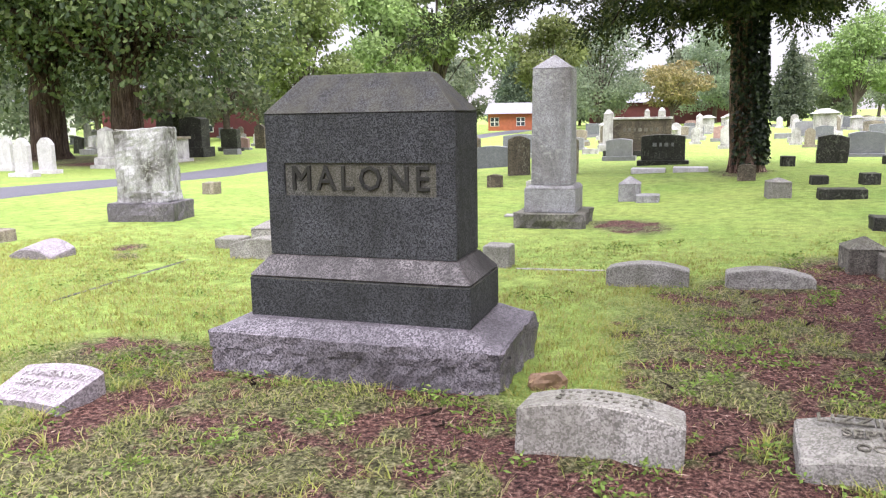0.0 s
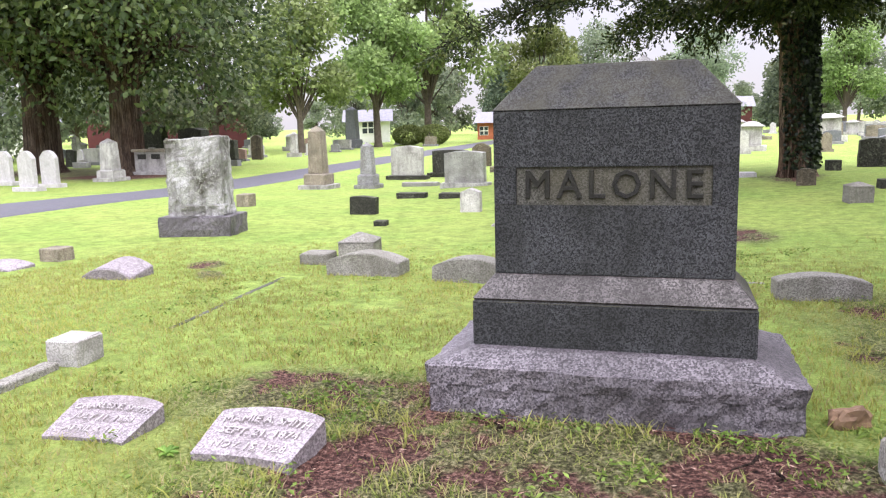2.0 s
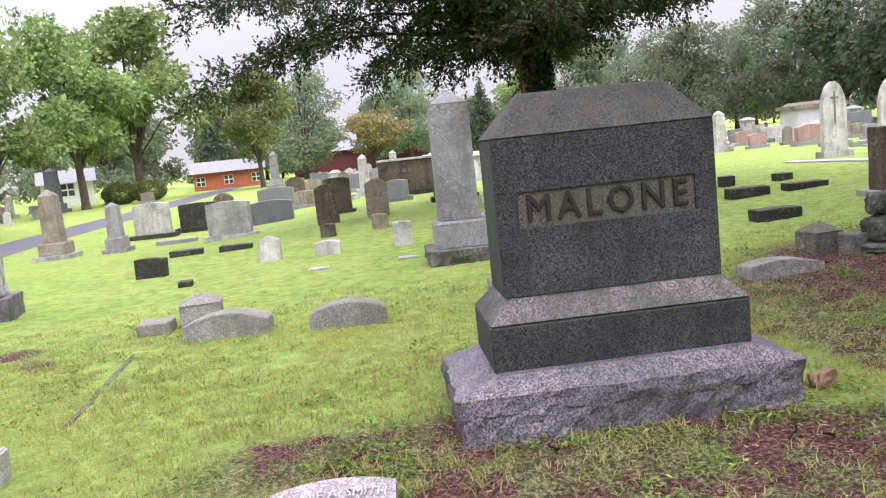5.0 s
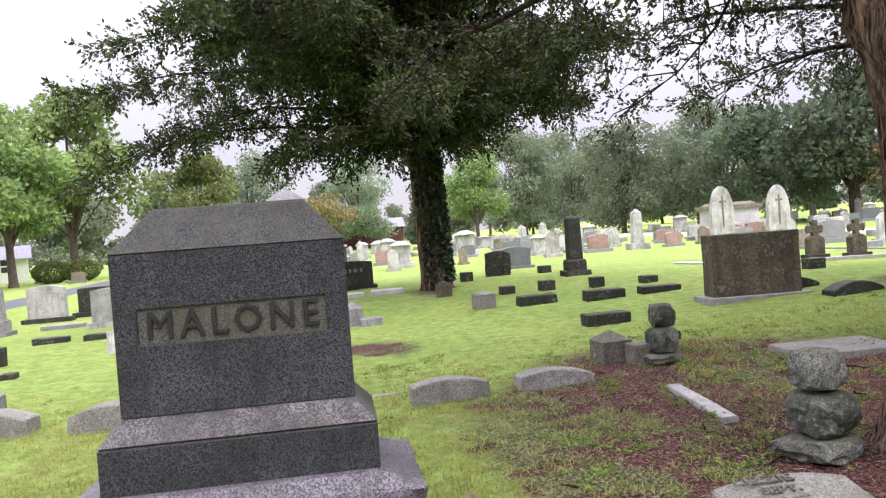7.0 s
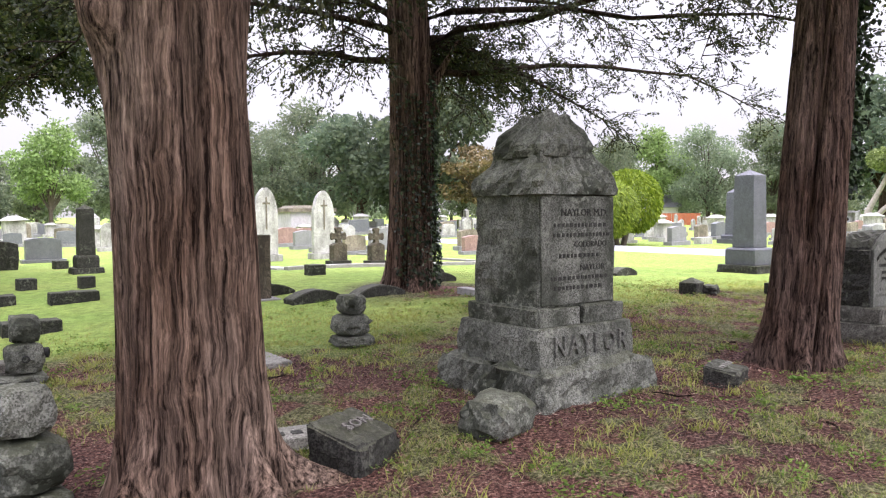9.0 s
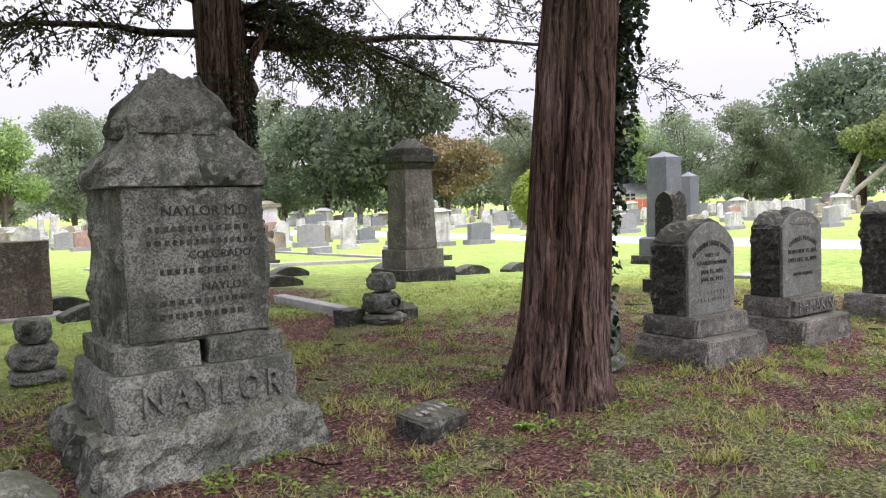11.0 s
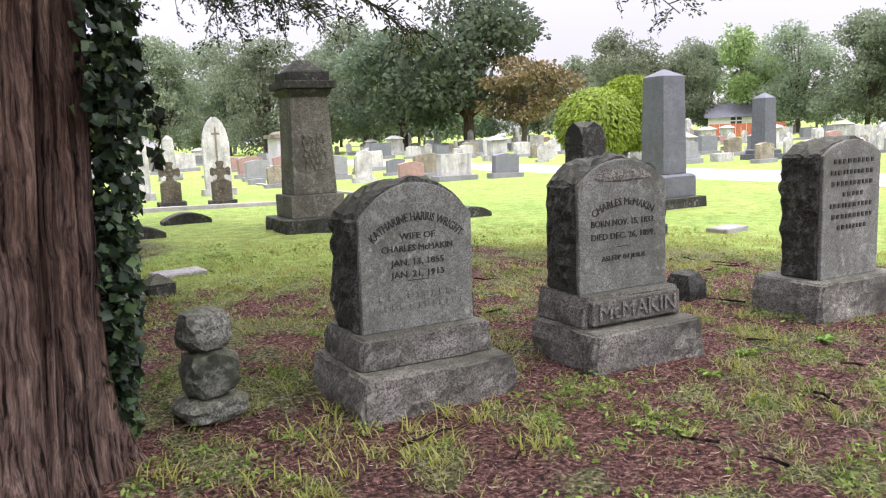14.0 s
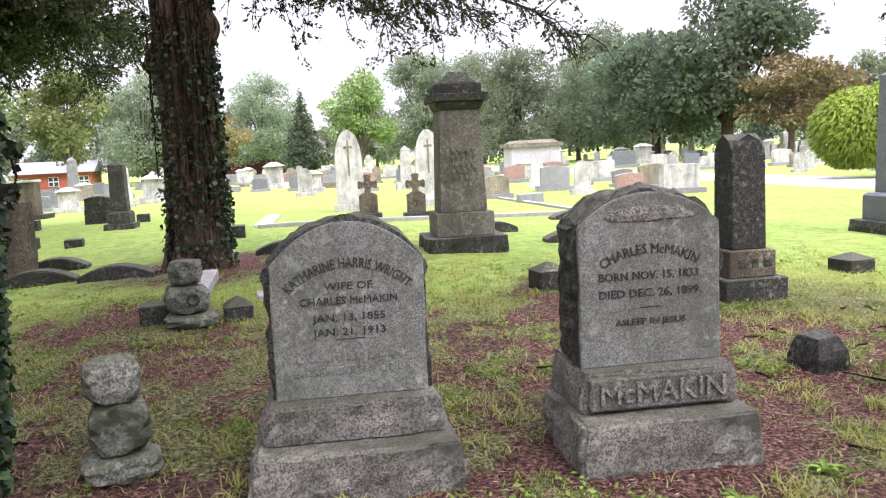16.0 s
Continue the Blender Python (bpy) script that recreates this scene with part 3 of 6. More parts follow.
def strip(name, xa, ya, xb, yb, w, hgt, mat, label, category="kerb"):
    """A length of stone edging that follows the ground."""
    n_ = max(2, int(math.hypot(xb - xa, yb - ya) / 0.4))
    dx, dy = xb - xa, yb - ya
    ln = math.hypot(dx, dy)
    nx, ny = -dy / ln * w / 2, dx / ln * w / 2
    bm, rows = bmesh.new(), []
    for i in range(n_ + 1):
        k = i / n_
        x, y = xa + dx * k, ya + dy * k
        z = ground_at(x, y) + 0.006 * noise.noise(Vector((x * 3, y * 3, 0)))
        rows.append([bm.verts.new(p) for p in ((x - nx, y - ny, z - 0.06), (x - nx, y - ny, z + hgt - 0.008), (x - nx * 0.85, y - ny * 0.85, z + hgt),
                                               (x + nx * 0.85, y + ny * 0.85, z + hgt), (x + nx, y + ny, z + hgt - 0.008), (x + nx, y + ny, z - 0.06))])
    for a, b in zip(rows, rows[1:]):
        for i in range(5):
            bm.faces.new([a[i], a[i + 1], b[i + 1], b[i]])
    bm.faces.new(rows[0])
    bm.faces.new(rows[-1][::-1])
    return tagged(part(name, bm, mat), label, category)


def rustic_monument():
    """The mossy physician's monument: rock-faced tiers, a lettered face, a cap of stacked rocks."""
    m = thing("rustic_monument", 5.05, 4.45, "mossy grey rock-faced monument with stacked boulder cap", "gravestone", z=0.12)
    part("base", sized(1.2, 1.2, -0.08, 0.24, size=0.05, amp=0.085, faces="xXyYZ", seed=5, warp=taper(0.0, 0.3, 0.94)), MOSSY_STONE, m)
    part("name_course", sized(0.97, 0.92, 0.235, 0.525, size=0.07, amp=0.035, faces="xXY", seed=7, warp=taper(0.42, 0.53, 0.96)), MOSSY_STONE, m)
    for i, (a, b) in enumerate(((-0.44, -0.02), (0.02, 0.44))):
        part("rock_course", box(bmesh.new(), a, b, -0.40, 0.40, 0.52, 0.655, size=0.06, amp=0.03, faces="xXyYZ", seed=9 + i), MOSSY_STONE, m)
    part("die", box(bmesh.new(), -0.39, 0.39, -0.35, 0.37, 0.65, 1.47, size=0.06, amp=0.045, faces="xXY", seed=12, warp=taper(0.65, 1.5, 0.96)), MOSSY_STONE, m)
    for i, (a, b) in enumerate(((-0.395, 0.02), (0.03, 0.395))):
        part("cap_rock", box(bmesh.new(), a, b, -0.36, 0.37, 1.455, 1.74, size=0.045, amp=0.075, faces="xXyYZ", seed=23 + i, edge=0.9,
                             warp=lambda p: (p.x * (1 - 0.34 * step(1.54, 1.76, p.z)), p.y * (1 - 0.34 * step(1.54, 1.76, p.z)), p.z)), MOSSY_STONE, m)
    part("cap_rock", box(bmesh.new(), -0.27, 0.27, -0.26, 0.26, 1.735, 2.05, size=0.045, amp=0.07, faces="xXyYZ", seed=29, edge=0.9,
                         warp=lambda p: (p.x * (1 - 0.50 * step(1.82, 2.06, p.z)), p.y * (1 - 0.50 * step(1.82, 2.06, p.z)), p.z)), MOSSY_STONE, m)
    carve(m, "NAYLOR", 0.20, 0.02, -0.463, 0.385, LETTER_MOSS, 0.014, 0, 0.74, label="raised rustic letters", gap=1.3)
    part("lettered_face", box(bmesh.new(), -0.37, 0.37, -0.363, -0.349, 0.67, 1.45, size=0.3, e=0.004), MOSSY_STONE, m)
    carve(m, "NAYLOR M.D.", 0.075, 0.06, -0.364, 1.33, LETTER_NEAR_BLACK, 0.003, 0, 0.48)
    bars(m, 0.02, -0.365, 1.24, (0.54, 0.56), 0.028, 0.07, LETTER_NEAR_BLACK)
    carve(m, "COLORADO", 0.06, 0.12, -0.364, 1.10, LETTER_NEAR_BLACK, 0.003, 0, 0.34)
    bars(m, 0.0, -0.365, 1.02, (0.4,), 0.028, 0.07, LETTER_NEAR_BLACK)
    carve(m, "NAYLOR", 0.06, 0.14, -0.364, 0.93, LETTER_NEAR_BLACK, 0.003, 0, 0.26)
    bars(m, 0.0, -0.365, 0.86, (0.56, 0.5), 0.028, 0.07, LETTER_NEAR_BLACK)


def bowed_headstone(x, y, w, d, z_die, shoulder, crown, mat_face, label, tiers, rz=0.0, ry=0.0, z=None):
    """Round-topped granite headstone with rock-faced sides on rough tiers. tiers: (w, d, front offset, z0, z1)."""
    m = thing("headstone", x, y, label, "gravestone", "round-topped granite family headstones", rz, 0, ry, z)
    for i, (tw, td, ty, a, b) in enumerate(tiers):
        bm = box(bmesh.new(), -tw / 2, tw / 2, ty, ty + td, a, b, size=0.045, amp=0.03, faces="xXyY", e=0.012, seed=x + i * 2,
                 warp=lambda p, a=a, b=b: (p.x * (1 - 0.05 * step(a + 0.6 * (b - a), b, p.z)), p.y, p.z))
        part(("base", "plinth")[i], bm, ROUGH_GRANITE, m)
    bm = box(bmesh.new(), -w / 2, w / 2, 0.02, d, z_die, shoulder, size=0.04, amp=0.045, faces="xXYZ", e=0.012, seed=x + 9, edge=0.6,
             warp=arch(w, z_die, shoulder, crown, 2.2))
    # the sides' shade is painted in by this darker stone
    part("die", bm, DARK_STONE, m, "rock-faced sides and top, shade in their dark colour")
    wf = w - 0.01
    bm = box(bmesh.new(), -wf / 2, wf / 2, 0.0, 0.03, z_die + 0.004, shoulder, size=0.05, amp=0.006, faces="xXZ", e=0.004, seed=x, warp=arch(wf, z_die, shoulder, crown - 0.008, 2.2))
    part("dressed_face", bm, mat_face, m, "dressed speckled grey granite face")
    return m


# ---------------------------------------------------------------- ground
def spread(lo, hi, fine_lo, fine_hi, fine, far):
    """Coordinates that are close together in the middle and ever wider towards the horizon."""
    xs, v, s = [], fine_hi, fine
    mid = list(np.arange(fine_lo, fine_hi, fine))
    while v < hi:
        xs.append(v)
        s = min(s * 1.12, far)
        v += s
    left, v, s = [], fine_lo, fine
    while v > lo:
        s = min(s * 1.12, far)
        v -= s
        left.append(v)
    return np.array(left[::-1] + mid + xs)


def wear_at(x, y):
    """How worn the lawn is: bare soil and fallen needles under the cedars and before the big monument."""
    wob = 0.9 * np.sin(x * 0.9 + 0.7 * np.sin(y * 1.1)) + 0.6 * np.sin(y * 1.3 + x * 0.5)
    x, y = x + 0.35 * wob, y + 0.3 * np.sin(x * 1.4 + 1.0) + 0.2 * np.sin(x * 3.1 + y)
    w = 0.49 * step(-0.2, 2.2, x) * step(9.6, 5.0, y) * step(15.5, 13.2, x)
    w = np.maximum(w, 0.45 * step(-4.2, -2.6, x) * step(4.3, 3.3, y))
    w = np.maximum(w, 0.76 * np.exp(-((x - 0.1) / 1.9) ** 2 - ((y - 2.9) / 1.2) ** 2))
    w = np.maximum(w, 0.55 * np.exp(-((x + 1.5) / 1.6) ** 2 - ((y - 3.45) / 0.45) ** 2))
    w = np.maximum(w, 0.55 * np.exp(-((x + 3.1) / 0.8) ** 2 - ((y - 4.0) / 0.6) ** 2))
    w = np.maximum(w, 0.5 * np.exp(-((x - 1.0) / 1.6) ** 2 - ((y - 5.6) / 1.3) ** 2))
    w = np.maximum(w, 0.68 * np.exp(-((x - 11.0) / 4.5) ** 2 - ((y - 2.4) / 1.7) ** 2))
    w = np.maximum(w, 0.62 * np.exp(-((x - 0.5) / 1.3) ** 4 - ((y - 3.9) / 1.9) ** 4))
    for tx, ty, r, s in ((2.14, 3.95, 1.6, 0.9), (7.22, 3.66, 1.3, 0.85), (7.4, 9.6, 1.3, 0.8), (5.0, 4.2, 1.3, 0.75), (9.1, 3.6, 1.1, 0.8), (10.4, 3.6, 1.1, 0.8),
                         (12.4, 3.7, 1.2, 0.8), (1.6, 7.1, 1.3, 0.7), (0.6, 6.6, 0.7, 0.55), (3.6, 5.6, 1.2, 0.65), (7.8, 6.9, 0.8, 0.75), (11.1, 7.2, 0.7, 0.7),
                         (-1.0, 10.8, 0.7, 0.55), (1.05, 18.5, 0.9, 0.5), (-6.4, 7.5, 0.3, 0.75), (-6.0, 7.0, 0.25, 0.6), (-24.5, 29, 4.0, 0.55), (-32, 31, 4.5, 0.55)):
        w = np.maximum(w, s * np.exp(-(((x - tx) ** 2 + (y - ty) ** 2) / r ** 2) ** 1.3))
    return np.maximum(w, 0.06)


def speckle(x, y, scale, seed, octaves=4):
    """Smooth random mottling about zero, over arrays."""
    out, amp, tot = 0.0, 1.0, 0.0
    for o in range(octaves):
        c_, s_ = math.cos(0.6 + o * 1.1), math.sin(0.6 + o * 1.1)
        px, py = (np.asarray(x) * c_ - np.asarray(y) * s_) * scale + seed * 13.7 + o * 5.3, (np.asarray(x) * s_ + np.asarray(y) * c_) * scale - seed * 7.9 + o * 9.1
        ix, iy = np.floor(px), np.floor(py)
        fx, fy = px - ix, py - iy
        fx, fy = fx * fx * (3 - 2 * fx), fy * fy * (3 - 2 * fy)

        def rnd(a, b):
            v = np.sin(a * 127.1 + b * 311.7 + seed * 74.7) * 43758.5453
            return v - np.floor(v)
        v = (rnd(ix, iy) * (1 - fx) + rnd(ix + 1, iy) * fx) * (1 - fy) + (rnd(ix, iy + 1) * (1 - fx) + rnd(ix + 1, iy + 1) * fx) * fy
        out, tot, amp, scale = out + amp * (v - 0.5), tot + amp, amp * 0.6, scale * 2.1
    return out / tot * 2


def bare_at(x, y):
    """The worn lawn with its patches: above about one half the soil shows."""
    w = wear_at(x, y)
    return w + (speckle(x, y, 1.5, 109, 3) * 0.36 + speckle(x, y, 5.0, 5, 3) * 0.66) * step(0.08, 0.35, w)


def build_ground():
    xs = spread(-900, 900, -7.0, 15.0, 0.065, 60.0)
    ys = spread(-900, 1200, 0.8, 10.0, 0.065, 60.0)
    X, Y = np.meshgrid(xs, ys)
    Z = land(X, Y)
    rng = np.random.RandomState(4)
    near = np.exp(-((X - 4) / 14) ** 2 - ((Y - 6) / 12) ** 2)
    Z = Z + near * (0.012 * np.sin(X * 2.3 + np.sin(Y * 1.7)) * np.sin(Y * 2.9 + np.cos(X * 1.3)) + 0.004 * rng.standard_normal(X.shape))
    bare = bare_at(X, Y)
    Z = Z + near * 0.02 * (step(0.6, 0.35, bare) - 0.5) * step(0.1, 0.35, wear_at(X, Y))
    nx, ny = len(xs), len(ys)
    verts = np.stack([X, Y, Z], -1).reshape(-1, 3)
    i = np.arange(nx - 1)[None, :] + nx * np.arange(ny - 1)[:, None]
    quads = np.stack([i, i + 1, i + 1 + nx, i + nx], -1).reshape(-1, 4)
    me = bpy.data.meshes.new("ground")
    me.vertices.add(len(verts))
    me.vertices.foreach_set("co", verts.ravel())
    me.loops.add(quads.size)
    me.loops.foreach_set("vertex_index", quads.ravel())
    me.polygons.add(len(quads))
    me.polygons.foreach_set("loop_start", np.arange(0, quads.size, 4))
    me.polygons.foreach_set("use_smooth", np.ones(len(quads), bool))
    me.update(calc_edges=True)
    a = me.attributes.new("wear", "FLOAT", "POINT")
    a.data.foreach_set("value", bare.ravel().astype(np.float32))
    a = me.attributes.new("tired", "FLOAT", "POINT")
    a.data.foreach_set("value", wear_at(X, Y).ravel().astype(np.float32))
    me.materials.append(LAWN)
    tagged(new("ground", me), "bright green cemetery lawn with worn needle-strewn patches", "ground", kind="structure")


build_ground()


def lane(name, near, mat, label, width, y0, y1, lift=0.02):
    """A narrow drive that follows the ground; near(y) is the x of one edge."""
    ys = np.arange(y0, y1, 1.0)
    verts, faces = [], []
    for y in ys:
        for k in (0.0, 0.02, 0.25, 0.5, 0.75, 0.98, 1.0):
            x = near(y) + width * k + 0.05 * math.sin(y * 1.7 + k * 9)
            crown = 0.05 * (1 - (2 * k - 1) ** 2)
            verts.append((x, y, ground_at(x, y) + (lift + crown if 0 < k < 1 else -0.03)))
    for i in range(len(ys) - 1):
        for j in range(6):
            a = i * 7 + j
            faces.append((a, a + 1, a + 8, a + 7))
    tagged(new(name, mesh_of(name, verts, faces, mat, True)), label, "road", kind="structure")


lane("road_west", lambda y: -16.9 - 0.05 * (y - 16), ASPHALT, "narrow dark asphalt cemetery drive", 2.7, -40, 120)
lane("road_east", lambda y: 22.6 + 0.0 * y, PALE_ROAD, "pale worn cemetery drive, sky sheen in its colour", 3.3, -40, 120)


# ---------------------------------------------------------------- trees
def tube(verts, faces, pts, radii, sides=7):
    """A bent, tapering limb."""
    base = len(verts)
    for i, (p, r) in enumerate(zip(pts, radii)):
        d = (pts[min(i + 1, len(pts) - 1)] - pts[max(i - 1, 0)]).normalized()
        u = d.orthogonal().normalized()
        v = d.cross(u)
        for k in range(sides):
            a = 2 * math.pi * k / sides
            verts.append(p + (u * math.cos(a) + v * math.sin(a)) * r)
    for i in range(len(pts) - 1):
        for k in range(sides):
            a, b = base + i * sides + k, base + i * sides + (k + 1) % sides
            faces.append((a, b, b + sides, a + sides))


def trunk_mesh(name, r0, r1, height, lean, flutes, flare, twist, seed, mat, n=230, knobs=(), swell=(), roots=()):
    """A fluted trunk with a flared foot, deep creases and stringy ridges. knobs: (bearing, z, size); swell: (bearing, z0, amount); roots: (bearing, reach)."""
    rng = random.Random(seed)
    waves = [(k, rng.uniform(0.4, 1.0), rng.uniform(0, 6.28)) for k in flutes]
    creases = [(rng.uniform(0, 6.28), rng.uniform(0.035, 0.11), rng.uniform(0.7, 2.2), rng.uniform(-0.16, 0.16)) for _ in range(14)]
    zs = [-0.12, -0.05, 0.0, 0.04, 0.08, 0.12] + [0.16 + 0.055 * i for i in range(int(3.6 / 0.055))]
    zs += list(np.arange(zs[-1] + 0.3, height, 0.35))
    verts, faces = [], []
    for z in zs:
        k = max(0, z) / height
        r = r0 + (r1 - r0) * k ** 0.8
        cx, cy = lean[0] * k + 0.05 * math.sin(z * 0.9 + seed), lean[1] * k + 0.05 * math.cos(z * 0.8 + seed)
        foot = math.exp(-max(0, z) / 0.26)
        for i in range(n):
            a = 2 * math.pi * i / n
            g = 0.0
            for f, amp, ph in waves:
                c = math.cos(f * a + ph + twist * z)
                g += amp * (1 - abs(c) ** 0.45 * 1.7) * (0.5 + 0.5 * math.sin(ph + z * 0.7))
            g /= len(waves)
            for ca, cw, cd, drift in creases:
                da = (a - ca - twist * z * 0.7 - drift * math.sin(z * 1.1 + ca * 3) + math.pi) % (2 * math.pi) - math.pi
                g += cd * math.exp(-(da / cw) ** 2) * (0.6 + 0.4 * math.sin(z * 1.3 + ca * 5))
            ca_, sa_ = math.cos(a), math.sin(a)
            rr = r * (1 - 0.18 * g) * (1 + 0.035 * noise.noise(Vector((ca_ * 3, sa_ * 3, z * 1.2 + seed))))
            u = noise.noise(Vector((ca_ * 2 + seed, sa_ * 2, z * 0.8))) * 1.4
            rr += 0.011 * abs(noise.noise(Vector((ca_ * 9 + u, sa_ * 9 - u, z * 0.9 + seed)))) + 0.007 * noise.noise(Vector((ca_ * 22 + u, sa_ * 22, z * 1.6)))
            lobes = 0.35 + 0.5 * abs(math.cos(waves[1][0] * a / 2 + waves[0][2])) ** 3 + 0.3 * math.cos(waves[2][0] * a + waves[1][2])
            rr += flare * foot * lobes * r
            for kb, kz, ks in knobs:
                da = (a - radians(kb) + math.pi) % (2 * math.pi) - math.pi
                rr += ks * math.exp(-(da * r / (ks * 1.2)) ** 2 - ((z - kz) / (ks * 1.5)) ** 2)
            for kb, kz, ks in swell:
                da = (a - radians(kb) + math.pi) % (2 * math.pi) - math.pi
                rr += ks * float(step(kz, kz + 1.1, z)) * math.exp(-(da / 0.75) ** 2)
            for kb, kr in roots:
                da = (a - radians(kb) - 0.15 * math.sin(z * 9) + math.pi) % (2 * math.pi) - math.pi
                rr += kr * math.exp(-max(0, z) / 0.12) * math.exp(-(da / 0.17) ** 2)
            verts.append((cx + rr * ca_, cy + rr * sa_, z))
    for j in range(len(zs) - 1):
        for i in range(n):
            a, b = j * n + i, j * n + (i + 1) % n
            faces.append((a, b, b + n, a + n))
    return mesh_of(name, verts, faces, mat, True)


def leaf_mesh(name, centres, normals, lengths, widths, mat, seed):
    """Many small leaves: one kite of two triangles each, folded along its rib."""
    rng = np.random.RandomState(seed)
    c, d = np.asarray(centres), np.asarray(normals)
    k = len(c)
    d = d / np.linalg.norm(d, axis=1, keepdims=True)
    r = rng.standard_normal((k, 3))
    s = np.cross(d, r)
    s /= np.linalg.norm(s, axis=1, keepdims=True)
    up = np.cross(d, s)
    ln, w = np.asarray(lengths)[:, None], np.asarray(widths)[:, None]
    v = np.stack([c - d * ln * 0.5, c + s * w * 0.5 + up * w * 0.18 - d * ln * 0.05, c + d * ln * 0.5, c - s * w * 0.5 + up * w * 0.18 - d * ln * 0.05], 1).reshape(-1, 3)
    b = np.arange(k)[:, None] * 4
    f = np.concatenate([b + np.array([[0, 1, 2]]), b + np.array([[0, 2, 3]])], 1).reshape(-1, 3)
    me = bpy.data.meshes.new(name)
    me.vertices.add(len(v))
    me.vertices.foreach_set("co", v.ravel())
    me.loops.add(f.size)
    me.loops.foreach_set("vertex_index", f.ravel())
    me.polygons.add(len(f))
    me.polygons.foreach_set("loop_start", np.arange(0, f.size, 3))
    me.update(calc_edges=True)
    me.materials.append(mat)
    return me


def cedar(x, y, r0, r1, height, lean, seed, label, flutes=(3, 5, 8), flare=0.55, first=3.0, reach=5.0, boughs=26, bias=(0, 0), density=1.0, twist=0.15, droop=1.0, twigs=4, inner=2, needles=7, leaf=1.0, limbs=(), low=(), knobs=(), swell=(), roots=(), skin=CEDAR_BARK):
    """A red cedar: fluted trunk, spreading boughs and hanging sprays of fine foliage."""
    rng = random.Random(seed)
    t = thing("cedar_tree", x, y, label, "tree")
    for la, lz, ll, lr in limbs:
        vs_, fs_ = [], []
        d_ = Vector((math.cos(radians(la)), math.sin(radians(la)), 0))
        o_ = Vector((lean[0] * lz / height, lean[1] * lz / height, lz)) + d_ * r0 * 0.5
        tube(vs_, fs_, [o_ - Vector((0, 0, 0.35)), o_ + d_ * 0.16, o_ + d_ * 0.34 + Vector((0, 0, 0.30)), o_ + d_ * ll * 0.6 + Vector((0, 0, 0.75)), o_ + d_ * ll + Vector((0, 0, 0.9))],
             [lr * 0.9, lr * 1.1, lr * 0.9, lr * 0.55, lr * 0.25], 12)
        part("limb", mesh_of("limb", vs_, fs_, skin, True), skin, t)
    part("trunk", trunk_mesh("trunk", r0, r1, height, lean, flutes, flare, twist, seed, skin, knobs=knobs, swell=swell, roots=roots), skin, t, "fibrous reddish-brown fluted bark")
    nr_ = np.random.RandomState(seed)
    verts, faces, C, D, L = [], [], [], [], []
    for i in range(boughs + len(low)):
        k = (i + rng.random()) / boughs
        z = first + (height * 0.95 - first) * k ** 1.1
        a = i * 2.4 + rng.uniform(-0.5, 0.5)
        ln = reach * (1 - 0.5 * k) * rng.uniform(0.65, 1.12)
        dirn = Vector((math.cos(a) + bias[0], math.sin(a) + bias[1], 0))
        ln *= min(1.5, max(0.4, dirn.length))
        dirn.normalize()
        rise = rng.uniform(0.05, 0.5) + 0.3 * k
        if i >= boughs:
            a, z, ln, rise = low[i - boughs]
            a, k = radians(a), 0.2
            dirn = Vector((math.cos(a), math.sin(a), 0))
        start = Vector((lean[0] * z / height, lean[1] * z / height, z))
        pts, p = [start], start.copy()
        steps, sway = 9, Vector((rng.gauss(0, 0.4), rng.gauss(0, 0.4), rng.gauss(0, 0.12)))
        for s in range(steps):
            u = s / steps
            d = (dirn + sway * math.sin(u * 4)) * (ln / steps) + Vector((0, 0, (rise - 0.95 * droop * u * u) * ln / steps))
            d += Vector((rng.gauss(0, 0.06), rng.gauss(0, 0.06), rng.gauss(0, 0.05))) * ln / 4
            p = p + d
            p.z = max(p.z, 2.55)
            pts.append(p.copy())
        rad = [max(0.008, (0.06 if k < 0.5 else 0.045) * (1 - s / (steps + 0.3))) for s in range(steps + 1)]
        verts, faces = [], []
        tube(verts, faces, pts, rad, 6)
        for s in range(inner, steps + 1):
            for q in range(twigs):
                side = dirn.cross(Vector((0, 0, 1))) * rng.choice((-1, 1))
                tw = (dirn * rng.uniform(0.1, 0.8) + side * rng.uniform(0.2, 1.0) + Vector((0, 0, rng.uniform(-0.6, 0.45)))).normalized()
                tl = rng.uniform(0.4, 1.15) * (1.1 - 0.35 * s / steps)
                a0 = pts[s].lerp(pts[s - 1], rng.random())
                tip = a0 + tw * tl + Vector((0, 0, -0.22 * tl * droop))
                mid = a0 + tw * tl * 0.5 + Vector((0, 0, 0.03))
                tube(verts, faces, [a0, mid, tip], [0.012, 0.008, 0.003], 3)
                # sprays: short side shoots set with needles
                shoots = max(3, int(6 * density * tl + 2))
                v = nr_.uniform(0.15, 1.0, shoots)[:, None]
                p0, p1, p2 = (np.array(tuple(w_)) for w_ in (a0, mid, tip))
                c0 = (1 - v) ** 2 * p0 + 2 * v * (1 - v) * p1 + v * v * p2
                out = np.array([tuple(tw)]) * 0.6 + nr_.normal(0, 0.5, (shoots, 3)) + np.array([[0, 0, -0.18]])
                out /= np.linalg.norm(out, axis=1, keepdims=True)
                g = np.arange(needles)[None, :, None]
                o2 = out[:, None, :] + nr_.normal(0, 0.42, (shoots, needles, 3))
                o2 /= np.linalg.norm(o2, axis=2, keepdims=True)
                C.append((c0[:, None, :] + out[:, None, :] * (0.24 * g / needles) * leaf + o2 * 0.035 * leaf + nr_.normal(0, 0.016 * leaf, (shoots, needles, 3))).reshape(-1, 3))
                D.append(o2.reshape(-1, 3))
